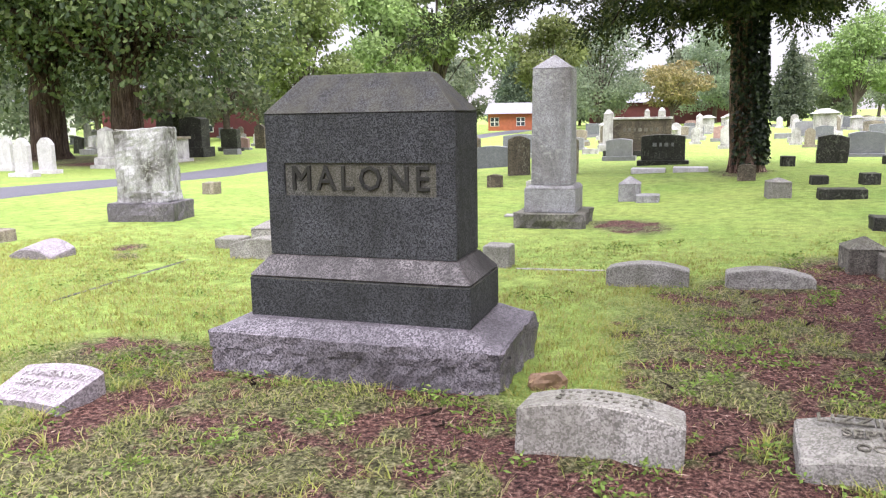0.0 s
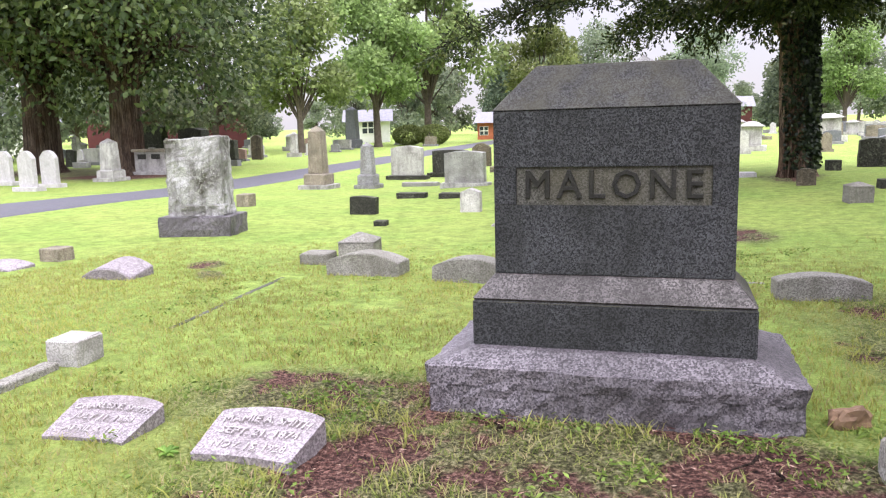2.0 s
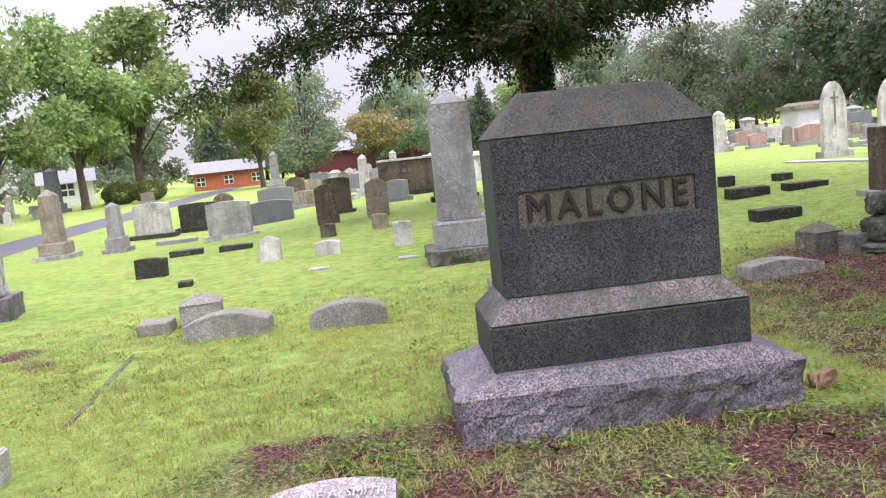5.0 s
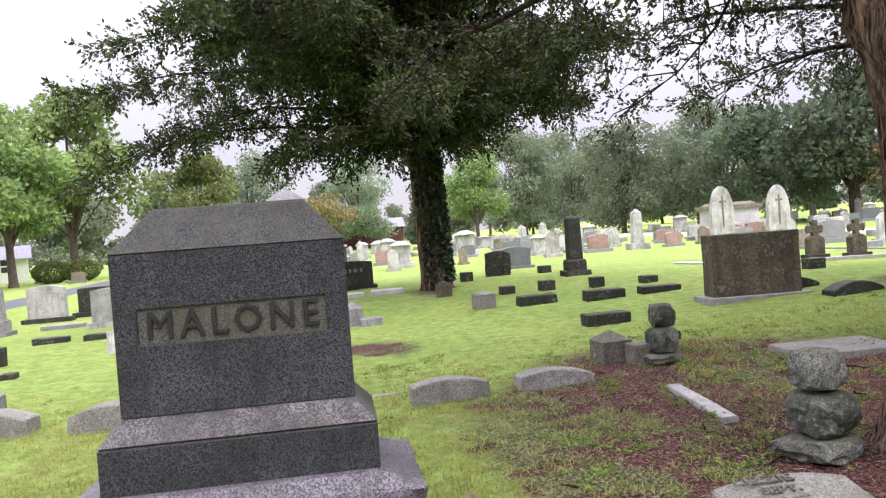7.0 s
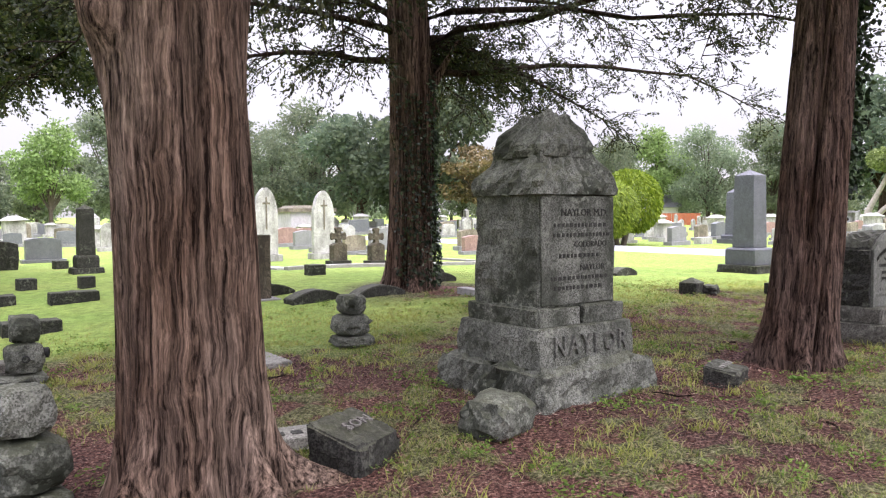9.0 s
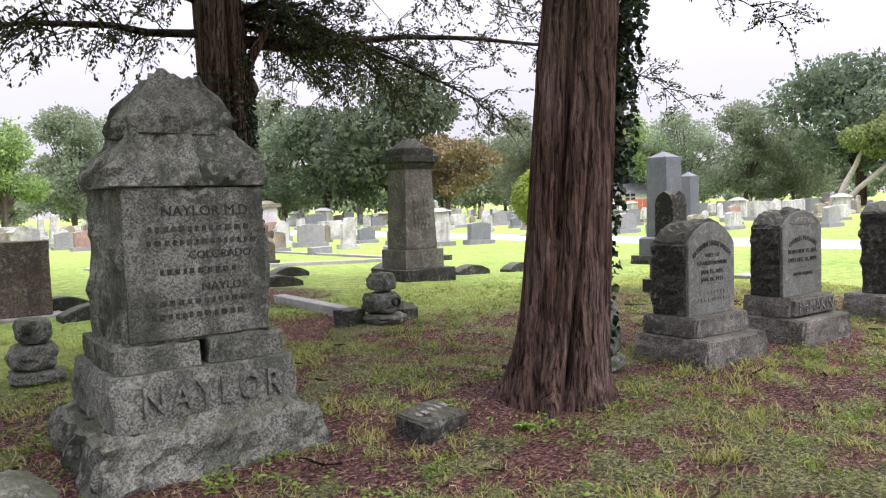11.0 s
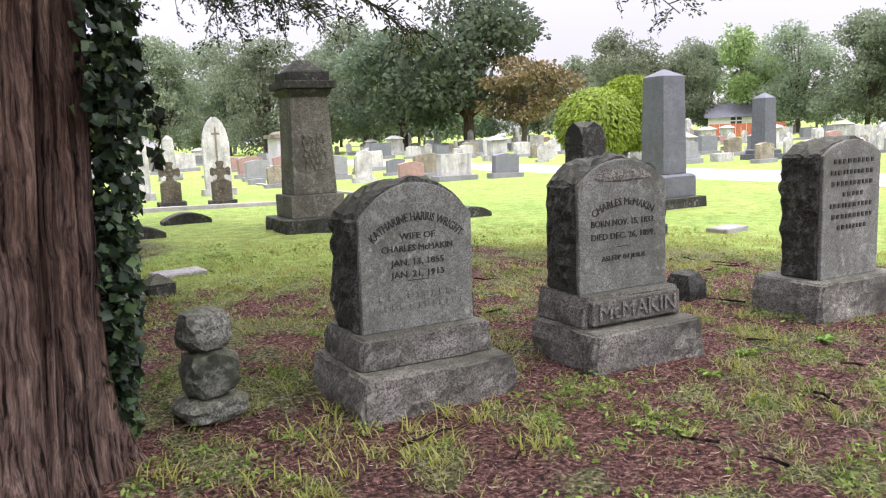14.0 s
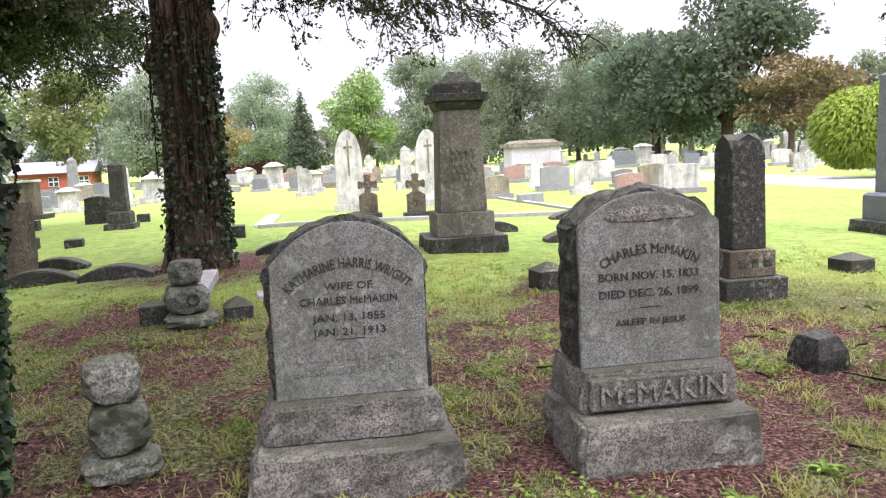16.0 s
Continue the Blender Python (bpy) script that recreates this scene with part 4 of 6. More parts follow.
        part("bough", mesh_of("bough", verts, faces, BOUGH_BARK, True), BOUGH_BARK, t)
    C, D = np.concatenate(C), np.concatenate(D)
    ok_ = C[:, 2] > 2.3
    C, D = C[ok_], D[ok_]
    L = nr_.uniform(0.035, 0.075, len(C)) * leaf
    part("crown", leaf_mesh("crown", C, D, L, L * 0.5, CEDAR_LEAF, seed), CEDAR_LEAF, t, "hanging dark green cedar sprays")
    return t


def ivy(tree, r_at, z0, z1, a0, a1, count, seed, lean, height, size=0.075, thick=0.05):
    """Ivy on a trunk, between two bearings."""
    rng = np.random.RandomState(seed)
    z = z0 + (z1 - z0) * np.clip(rng.rand(count) + 0.04 * np.sin(rng.randint(0, 9, count) * 2.1), 0, 1)
    a = np.radians(a0 + (a1 - a0) * np.clip(rng.normal(0.5, 0.26, count), 0, 1))
    r = np.array([r_at(q) for q in z]) + 0.01 + thick * rng.rand(count) ** 1.5
    c = np.stack([lean[0] * z / height + r * np.cos(a), lean[1] * z / height + r * np.sin(a), z], 1)
    d = np.stack([np.cos(a) * 0.5 + rng.normal(0, 0.5, count), np.sin(a) * 0.5 + rng.normal(0, 0.5, count), -0.6 + rng.normal(0, 0.5, count)], 1)
    L = size * rng.uniform(0.6, 1.2, count)
    part("ivy", leaf_mesh("ivy", c, d, L, L * 0.9, IVY_LEAF, seed), IVY_LEAF, tree, "glossy dark ivy climbing the trunk")["kind"] = "stuff"


def broadleaf_parts(seed, height, spread_, bole, r0, lobes, leaves, leaf, bark_mat, leaf_mat, low=0.3, conifer=False, squat=1.0):
    """Trunk, limbs and a lobed crown of small leaves, as two meshes."""
    rng = random.Random(seed)
    nrng = np.random.RandomState(seed)
    verts, faces = [], []
    tube(verts, faces, [Vector((0, 0, -0.2)), Vector((0, 0, 0.4)), Vector((0.1, 0, bole)), Vector((0.15, 0.1, height * 0.75))], [r0 * 1.5, r0 * 1.05, r0 * 0.85, r0 * 0.2], 10)
    blobs = []
    for i in range(lobes):
        if conifer:
            k = i / lobes
            rr = spread_ * (1 - k) * 0.55
            a = i * 2.4
            c = Vector((math.cos(a) * rr, math.sin(a) * rr, height * (low + (1 - low) * k)))
            s = Vector((spread_ * (1 - k * 0.85) * 0.5, spread_ * (1 - k * 0.85) * 0.5, height * 0.09))
        else:
            a, k = i * 2.4 + rng.uniform(-0.4, 0.4), rng.random()
            top = rng.random()
            rr = spread_ * (0.25 + 0.6 * k) * math.sqrt(max(0.05, 1 - top ** 2 * 0.85))
            c = Vector((math.cos(a) * rr, math.sin(a) * rr, height * (low + 0.12 + (0.82 - low) * top)))
            w = spread_ * rng.uniform(0.24, 0.42)
            s = Vector((w, w, w * rng.uniform(0.6, 0.85) * squat))
            base = Vector((0.1, 0, bole * rng.uniform(0.7, 1.0)))
            mid = base.lerp(c, 0.5) + Vector((0, 0, 0.08 * height))
            tube(verts, faces, [base, mid, c], [r0 * 0.38, r0 * 0.22, r0 * 0.06], 5)
        blobs.append((c, s))
    vol = np.array([s.x * s.y for c, s in blobs])
    pick = nrng.choice(len(blobs), leaves, p=vol / vol.sum())
    d = nrng.standard_normal((leaves, 3))
    d /= np.linalg.norm(d, axis=1, keepdims=True)
    rad = 1 - 0.55 * nrng.rand(leaves) ** 2.2
    fr = np.array([noise.noise(Vector(tuple(q * 2.6 + p))) for q, p in zip(d, pick)])
    rad = rad * (1 + 0.55 * fr)
    cs, ss = np.array([tuple(c) for c, s in blobs]), np.array([tuple(s) for c, s in blobs])
    pos = cs[pick] + d * rad[:, None] * ss[pick]
    keep = pos[:, 2] > height * low * 0.55
    pos, d = pos[keep], d[keep]
    out = d + nrng.standard_normal(d.shape) * 0.7 + np.array([[0, 0, -0.25]])
    L = leaf * nrng.uniform(0.6, 1.3, len(pos))
    return mesh_of("trunk", verts, faces, bark_mat, True), leaf_mesh("crown", pos, out, L, L * 0.62, leaf_mat, seed)


def tree_of(meshes, x, y, label, group="", scale=1.0, rz=0.0, name="tree"):
    t = thing(name, x, y, label, "tree", group, rz)
    t.scale = (scale, scale, scale)
    part("trunk", meshes[0], None, t)
    part("crown", meshes[1], None, t)
    return t


# ---------------------------------------------------------------- the row of family monuments along the walk
big_monument()
rustic_monument()

front = serpentine("grave_marker", -0.37, 3.36, 0.72, 0.33, 0.145, 0.205, MARKER_STONE, "pale granite marker with a bowed lettered top, among needles", -0.05, ry=1.5)
for dy, w in ((0.075, 0.12), (0.0, 0.11), (-0.075, 0.12)):
    for dx in (-0.14, 0.0, 0.14):
        bars(front, dx, dy, 0.206 + 0.05 * (0.165 - dy) / 0.33 - 0.06 * (dx / 0.36) ** 2, (w,), 0.03, 0.07, PILLAR_STONE, -8.6)
second = serpentine("grave_marker", 0.80, 3.40, 0.70, 0.36, 0.12, 0.165, MARKER_STONE, "pale granite marker sloping to the front, lettered top", 0.055, rz=-3)
# letters of the marker's own stone; the darker material paints in their shadow
carve(second, "LIZZIE", 0.085, -0.12, 0.11, 0.163, PILLAR_STONE, 0.004, 0, 0.30, 12)
carve(second, "SEPT.", 0.075, -0.08, 0.01, 0.146, PILLAR_STONE, 0.004, 0, 0.2, 11)
carve(second, "OCT.", 0.075, -0.05, -0.085, 0.125, PILLAR_STONE, 0.004, 0, 0.17, 11)


def slant_marker(x, y, w, lines, rz, label, sink=0.0, k=0.88):
    """A low lettered marker lying tilted towards the path."""
    def f(p):
        u = 1 - (abs(p.x) / (w / 2)) ** 2
        back = 0.115
        z = p.z
        if z > 0:
            z = 0.035 + (back - 0.035) * (p.y + 0.19) / 0.38
        return (p.x * (1 - 0.10 * (0.19 - p.y) / 0.38), p.y + (0.10 * u if p.y > 0.1 else 0.03 * u if p.y < -0.1 else 0.06 * u), z)
    ob = part("grave_marker", box(bmesh.new(), -w / 2, w / 2, -0.19, 0.19, -0.06, 0.03, size=0.06, amp=0.004, faces="xXyY", seed=x, warp=f), SMITH_STONE)
    place(ob, x, y, label, "gravestone", "slanted lavender-grey family markers", rz, z=ground_at(x, y) - sink)
    ob.scale = (k, k, 1.0)
    for i, (body, size, wide, bend) in enumerate(lines):
        yy = 0.14 - i * 0.115
        carve(ob, body, size, 0.0, yy, 0.036 + 0.08 * (yy + 0.175 - 0.045) / 0.38, LETTER_PALE, 0.013, bend, wide, 12)
    return ob


slant_marker(-3.37, 3.15, 0.62, (("MAMIE A. SMITH", 0.085, 0.52, 1.1), ("SEPT. 21, 1874", 0.08, 0.46, 0), ("NOV. 15, 1928", 0.08, 0.42, 0)), 0,
             "lavender-grey slanted grave marker with raised lettering")
slant_marker(-4.27, 3.2, 0.62, (("CHARLES E. SMITH", 0.075, 0.54, 0.9), ("JULY 11, 1868", 0.075, 0.42, 0), ("APRIL 4, 188", 0.075, 0.38, 0)), 2,
             "lavender-grey slanted grave marker half sunk in grass", 0.02, 0.82)

post(-5.27, 4.15, 0.24, 0.17, CONCRETE, "pale square lot corner post, chalky top", rz=2, amp=0.01)
strip("lot_kerb", -5.31, 3.98, -5.22, -2.0, 0.11, 0.045, MARKER_STONE, "pale stone lot kerb sunk in grass")
strip("lot_kerb", -5.16, 4.75, -5.40, 7.2, 0.05, 0.003, MOSSY_STONE, "buried stone lot kerb showing through grass")
strip("lot_kerb", -1.7, 7.5, -0.75, 7.5, 0.06, 0.008, CONCRETE, "buried stone lot kerb showing through grass")
strip("lot_kerb", 1.47, 6.25, 1.37, 5.1, 0.12, 0.03, CONCRETE, "white stone kerb piece lying in needles")
post(-1.91, 7.62, 0.27, 0.23, MARKER_STONE, "grey square lot corner post", amp=0.008)

serpentine("grave_marker", -0.38, 6.98, 0.70, 0.34, 0.12, 0.175, MARKER_STONE, "low grey bowed grave marker", -0.03, "bowed lot markers")
serpentine("grave_marker", 0.62, 6.98, 0.70, 0.32, 0.09, 0.145, MARKER_STONE, "low grey bowed grave marker sunk in bare soil", -0.02, "bowed lot markers", ry=2)
serpentine("grave_marker", -4.62, 7.62, 0.80, 0.36, 0.13, 0.225, MARKER_STONE, "low pale bowed grave marker", -0.02, "bowed lot markers")
serpentine("grave_marker", -3.45, 7.46, 0.72, 0.34, 0.13, 0.22, MARKER_STONE, "low lichen-spotted bowed grave marker", -0.02, "bowed lot markers")
serpentine("grave_marker", -7.22, 6.95, 0.60, 0.40, 0.09, 0.19, SMITH_STONE, "low pale slanted marker with dirt below", 0.06, "bowed lot markers")
serpentine("grave_marker", -9.1, 7.2, 0.7, 0.4, 0.03, 0.08, SMITH_STONE, "pale marker lying nearly flush in grass", 0.02)
post(-8.85, 7.85, 0.28, 0.16, TAN_STONE, "low tan square lot post", amp=0.012)
post(-5.48, 8.22, 0.32, 0.12, MARKER_STONE, "low mossy lot stone in grass", amp=0.015)
post(-5.07, 8.5, 0.42, 0.33, MARKER_STONE, "grey lot corner post with a pyramid top", cap=0.1, rz=8)
post(1.47, 7.75, 0.33, 0.31, PILLAR_STONE, "grey-brown lot corner post with a pyramid top", cap=0.1, rz=6)
post(1.68, 7.46, 0.24, 0.19, PILLAR_STONE, "small dark stone block beside a corner post", rz=4)


def cairn(x, y, s, lumps, label, rz=0.0, foot=True, boxy=0.6):
    """Rough stones heaped one on another as a rustic grave post."""
    m = thing("stacked_stone_post", x, y, label, "gravestone", "rustic stacked stone posts", rz)
    z = 0.0
    for i, (w, d, hh) in enumerate(lumps):
        part("stone", rock(bmesh.new(), (random.Random(i + int(x * 10)).uniform(-0.02, 0.02), 0, z + hh * 0.45), (w / 2, d / 2, hh * 0.52), 0.16, x + y + i * 3, boxy), MOSSY_STONE, m)
        z += hh * 0.97
    return m


def hollow(m, x, y, z, r, depth, rz, label):
    """A round hole or stub: a short tube with a rim, black all over to paint in its inner shade."""
    bm = bmesh.new()
    rings = [[bm.verts.new((q * math.cos(a * math.pi / 8), v, q * math.sin(a * math.pi / 8))) for a in range(16)] for q, v in ((r, depth), (r, 0), (r * 0.75, -0.004), (r * 0.7, depth * 0.8))]
    for a, b in zip(rings, rings[1:]):
        for i in range(16):
            bm.faces.new((a[i], a[(i + 1) % 16], b[(i + 1) % 16], b[i]))
    bm.faces.new(rings[-1])
    part("hollow", bm, HOLLOW_BLACK, m, label).matrix_basis = pose(x, y, z, 0, 0, rz)


stubbed = cairn(1.86, 7.34, 1, ((0.42, 0.38, 0.1), (0.32, 0.3, 0.27), (0.25, 0.24, 0.24)), "rustic post of rounded rough stones")
hollow(stubbed, 0.19, -0.02, 0.25, 0.045, 0.10, 70, "dark pipe stub")
hollow(stubbed, 0.0, -0.155, 0.23, 0.03, 0.06, 0, "dark round hollow")
cairn(1.45, 4.17, 1, ((0.46, 0.42, 0.14), (0.37, 0.34, 0.28), (0.29, 0.27, 0.25)), "mossy rustic post of stacked rough stones by a cedar", 20)
cairn(4.62, 6.72, 1, ((0.42, 0.4, 0.12), (0.36, 0.34, 0.21), (0.27, 0.26, 0.2)), "rustic post of stacked rough stones")
holed = cairn(7.85, 6.80, 1, ((0.44, 0.4, 0.12), (0.36, 0.34, 0.23), (0.28, 0.27, 0.2)), "rustic post of stacked stones with a hollow", 10)
hollow(holed, 0.03, -0.185, 0.23, 0.05, 0.07, 0, "dark round hollow")
cairn(8.02, 3.98, 1, ((0.34, 0.3, 0.12), (0.26, 0.24, 0.23), (0.25, 0.23, 0.2)), "rustic post of two squared stones on a foot", 15)
cairn(8.66, 1.36, 1, ((0.36, 0.34, 0.06), (0.40, 0.38, 0.32)), "rounded rough stone post close to the path", boxy=0.12)
post(7.55, 6.98, 0.24, 0.16, DARK_STONE, "dark stone block beside a stacked post", rz=10)
post(8.20, 6.95, 0.22, 0.18, DARK_STONE, "dark pointed stone beside a stacked post", cap=0.08, rz=12)
strip("fallen_post", 7.70, 9.0, 7.78, 7.25, 0.16, 0.10, CONCRETE, "pale stone kerb lying towards a cedar")

stone_a = part("rough_marker", box(bmesh.new(), -0.22, 0.22, -0.16, 0.16, -0.06, 0.24, size=0.05, amp=0.03, faces="xXyYZ", seed=21, warp=lambda p: (p.x, p.y, p.z - (0.10 * (0.16 - p.y) / 0.32 if p.z > 0.1 else 0))), DARK_STONE)
place(stone_a, 3.06, 3.88, "dark rock-faced slant marker by a cedar root", "gravestone", "", 28)
carve(stone_a, "SON", 0.10, 0.02, -0.01, 0.212, LETTER_ROUGH, 0.004, 0, 0.24, 18)
flat_a = part("flat_marker", sized(0.5, 0.26, -0.05, 0.08, size=0.06, amp=0.008, faces="xXyY", seed=8), MARKER_STONE)
place(flat_a, 2.86, 4.38, "low pale marker with worn letters by a cedar root", "gravestone", "", -12)
bars(flat_a, 0.0, -0.03, 0.083, (0.34,), 0.07, 0.1, LETTER_NEAR_BLACK, 0)
place(part("boulder", rock(bmesh.new(), (0, 0, 0.09), (0.25, 0.2, 0.15), 0.2, 4, 0.5), MOSSY_STONE), 4.02, 3.78, "rough grey stone lying at a monument's foot", "stone", rz=20)
little = part("rough_marker", box(bmesh.new(), -0.19, 0.19, -0.12, 0.12, -0.06, 0.13, size=0.05, amp=0.03, faces="xXyYZ", seed=31, warp=lambda p: (p.x, p.y, p.z - (0.05 * (0.14 - p.y) / 0.28 if p.z > 0.05 else 0))), DARK_STONE)
place(little, 6.2, 3.64, "small dark rock-faced marker in fallen needles", "gravestone", "", 20)
bars(little, 0.0, 0.01, 0.117, (0.26,), 0.045, 0.1, MARKER_STONE, 10)
place(part("ledger_slab", sized(1.0, 0.7, -0.05, 0.05, size=0.1, amp=0.006, faces="xXyY", seed=3), MARKER_STONE), 3.35, 6.75, "pale flat grave slab", "gravestone")
place(part("broken_root", rock(bmesh.new(), (0, 0, 0.03), (0.11, 0.05, 0.07), 0.35, 9, 0.6), WOOD), -0.74, 4.02, "brown weathered wood chunk beside a monument base", "wood", rz=30)

cath = bowed_headstone(9.02, 3.73, 0.64, 0.34, 0.365, 0.93, 1.105, FACE_GRANITE, "round-topped grey granite headstone of a wife, rock-faced sides",
                       ((0.85, 0.68, -0.23, -0.08, 0.215), (0.74, 0.50, -0.10, 0.21, 0.37)), 1.5, 0.8, 0.135)
carve(cath, "KATHARINE HARRIS WRIGHT", 0.058, 0, -0.001, 0.93, LETTER_NEAR_BLACK, 0.003, 0.36, 0.56)
for body, size, z, w in (("WIFE OF", 0.045, 0.835, 0.2), ("CHARLES McMAKIN", 0.045, 0.775, 0.40), ("JAN. 13, 1855", 0.045, 0.705, 0.3), ("JAN. 21, 1913", 0.045, 0.645, 0.3)):
    carve(cath, body, size, 0.0, -0.001, z, LETTER_NEAR_BLACK, 0.003, 0, w)
part("rule", box(bmesh.new(), -0.06, 0.06, -0.003, 0.002, 0.612, 0.616, size=1, e=0.001), LETTER_NEAR_BLACK, cath)
bars(cath, 0, -0.002, 0.54, (0.44, 0.5), 0.03, 0.055, FACE_GRANITE)

chas = bowed_headstone(10.32, 3.69, 0.64, 0.32, 0.405, 1.02, 1.165, FACE_GRANITE, "round-topped grey granite headstone on a lettered plinth, rock-faced sides",
                       ((0.79, 0.60, -0.23, -0.08, 0.235), (0.70, 0.46, -0.08, 0.23, 0.41)), -1.0, 0.0, 0.125)
carve(chas, "CHARLES McMAKIN", 0.06, 0, -0.001, 0.915, LETTER_NEAR_BLACK, 0.003, 0.42, 0.46)
for body, size, z, w in (("BORN NOV. 15, 1833.", 0.05, 0.80, 0.46), ("DIED DEC. 26, 1899.", 0.05, 0.725, 0.46), ("ASLEEP IN JESUS", 0.038, 0.60, 0.32)):
    carve(chas, body, size, 0.0, -0.001, z, LETTER_NEAR_BLACK, 0.003, 0, w)
part("rule", box(bmesh.new(), -0.05, 0.05, -0.003, 0.002, 0.660, 0.665, size=1, e=0.001), LETTER_NEAR_BLACK, chas)
part("carved_garland", rock(bmesh.new(), (0, 0, 1.065), (0.2, 0.008, 0.035), 0.3, 5, 0.2), ROUGH_GRANITE, chas, "worn carved garland")
part("name_panel", box(bmesh.new(), -0.315, 0.315, -0.118, -0.07, 0.255, 0.39, size=0.2, e=0.006), ROUGH_GRANITE, chas)
carve(chas, "McMAKIN", 0.125, 0, -0.121, 0.322, LETTER_ROUGH, 0.008, 0, 0.55, label="raised family name letters")

dark = bowed_headstone(12.32, 3.66, 0.62, 0.32, 0.255, 1.10, 1.21, FACE_GRANITE, "tall dark granite headstone, mossy top, lettered face",
                       ((0.88, 0.55, -0.10, -0.08, 0.26),), 0, 0, 0.11)
bars(dark, 0, -0.003, 1.06, (0.4, 0.46, 0.44, 0.2, 0.46, 0.42, 0.3), 0.03, 0.075, LETTER_NEAR_BLACK)
place(part("rough_marker", box(bmesh.new(), -0.13, 0.13, -0.12, 0.12, -0.05, 0.19, size=0.04, amp=0.025, faces="xXyYZ", seed=14, warp=taper(0.08, 0.2, 0.6)), DARK_STONE), 11.78, 4.66,
      "dark rough pyramid-topped footstone", "gravestone", "", 15)

post(10.96, 7.45, 0.28, 0.25, DARK_STONE, "dark lot corner post with a pyramid top", cap=0.08, rz=10)
place(part("broken_stone", rock(bmesh.new(), (0, 0, 0.05), (0.16, 0.13, 0.11), 0.25, 17, 0.6), DARK_STONE), 11.22, 7.3, "broken dark stone beside a corner post", "stone", rz=25)
post(14.22, 7.66, 0.31, 0.19, DARK_STONE, "dark lot corner post with a flat pyramid top", cap=0.07, rz=8)
place(part("flat_marker", sized(0.5, 0.3, -0.04, 0.06, size=0.1, amp=0.01, faces="xXyYZ", seed=2), CONCRETE), 15.2, 7.3, "pale flat marker in grass", "gravestone", rz=10)
place(part("flat_marker", sized(0.45, 0.3, -0.04, 0.03, size=0.1, amp=0.01, faces="xXyYZ", seed=5), CONCRETE), 8.5, 7.8, "pale flat stone in grass", "gravestone", rz=10)


# ---------------------------------------------------------------- standing stones of the field behind
def obelisk(x, y, base_w, base_h, die_w, die_h, top_w, total, mat, base_mat, label, rough=0.03, mid=None, tip=None, rz=0.0, name="obelisk", tier_mat=None):
    m = thing(name, x, y, label, "gravestone", "", rz)
    part("base", sized(base_w, base_w, -0.08, base_h, size=0.08, amp=rough, faces="xXyY", seed=x), base_mat, m)
    z = base_h
    if mid:
        part("plinth", sized(mid[0], mid[0], z + 0.001, z + mid[1], size=0.2), tier_mat or mat, m)
        z += mid[1]
        part("moulding", sized(mid[0] * 1.02, mid[0] * 1.02, z + 0.001, z + 0.05, size=0.2, warp=taper(z, z + 0.05, 0.86)), tier_mat or mat, m)
        z += 0.051
    cap = tip or die_w * 0.45
    part("shaft", sized(die_w, die_w, z + 0.001, total - cap, size=0.25, warp=taper(z, total - cap, top_w / die_w)), mat, m)
    part("pyramid_cap", box(bmesh.new(), -top_w / 2, top_w / 2, -top_w / 2, top_w / 2, total - cap + 0.001, total, size=0.1, e=0.004, warp=taper(total - cap + 0.01, total, 0.05)), mat, m)
    return m


obelisk(-1.95, 11.05, 0.98, 0.2, 0.56, 1.5, 0.53, 2.38, GREY_GRANITE, ROUGH_GRANITE, "grey granite shaft monument with rust-stained pyramid cap", 0.05, (0.72, 0.33), 0.19)
obelisk(17.04, 10.35, 1.0, 0.18, 0.54, 1.7, 0.49, 2.34, SLATE_GRANITE, DARK_STONE, "tall blue-grey granite obelisk on a stepped base", 0.03, (0.76, 0.34), 0.13)
obelisk(31.6, 20.3, 1.15, 0.2, 0.64, 1.8, 0.57, 2.45, SLATE_GRANITE, SLATE_GRANITE, "blue-grey granite obelisk on a low base", 0.0, (0.9, 0.14), 0.2)
obelisk(4.5, 18.4, 0.62, 0.13, 0.34, 1.2, 0.31, 1.5, DARK_STONE, DARK_STONE, "dark mossy round-topped column on a stepped base", 0.02, (0.46, 0.22), 0.1)
obelisk(-11.7, 21.3, 0.95, 0.13, 0.46, 1.3, 0.40, 1.86, TAN_STONE, MARBLE, "tan weathered marble pedestal tomb with pyramid cap", 0.01, (0.68, 0.28), 0.17)
obelisk(-10.15, 21.4, 0.68, 0.12, 0.36, 0.9, 0.30, 1.35, GREY_GRANITE, GREY_GRANITE, "small grey pedestal monument with a stub top", 0.01, (0.5, 0.25), 0.12)
obelisk(-22.6, 25.5, 0.98, 0.14, 0.55, 1.1, 0.46, 1.65, MARBLE, MARBLE, "weathered marble tapering monument under an oak", 0.01, (0.75, 0.25), 0.16)
obelisk(-28.5, 63.5, 1.7, 0.3, 0.95, 2.6, 0.82, 3.6, BLUE_GRANITE, BLUE_GRANITE, "dark granite obelisk by the drive", 0.0, (1.3, 0.4), 0.3)
obelisk(-12.0, 70.0, 1.5, 0.3, 0.75, 2.4, 0.62, 3.2, GREY_GRANITE, GREY_GRANITE, "grey granite obelisk far off", 0.0, (1.0, 0.4), 0.3)


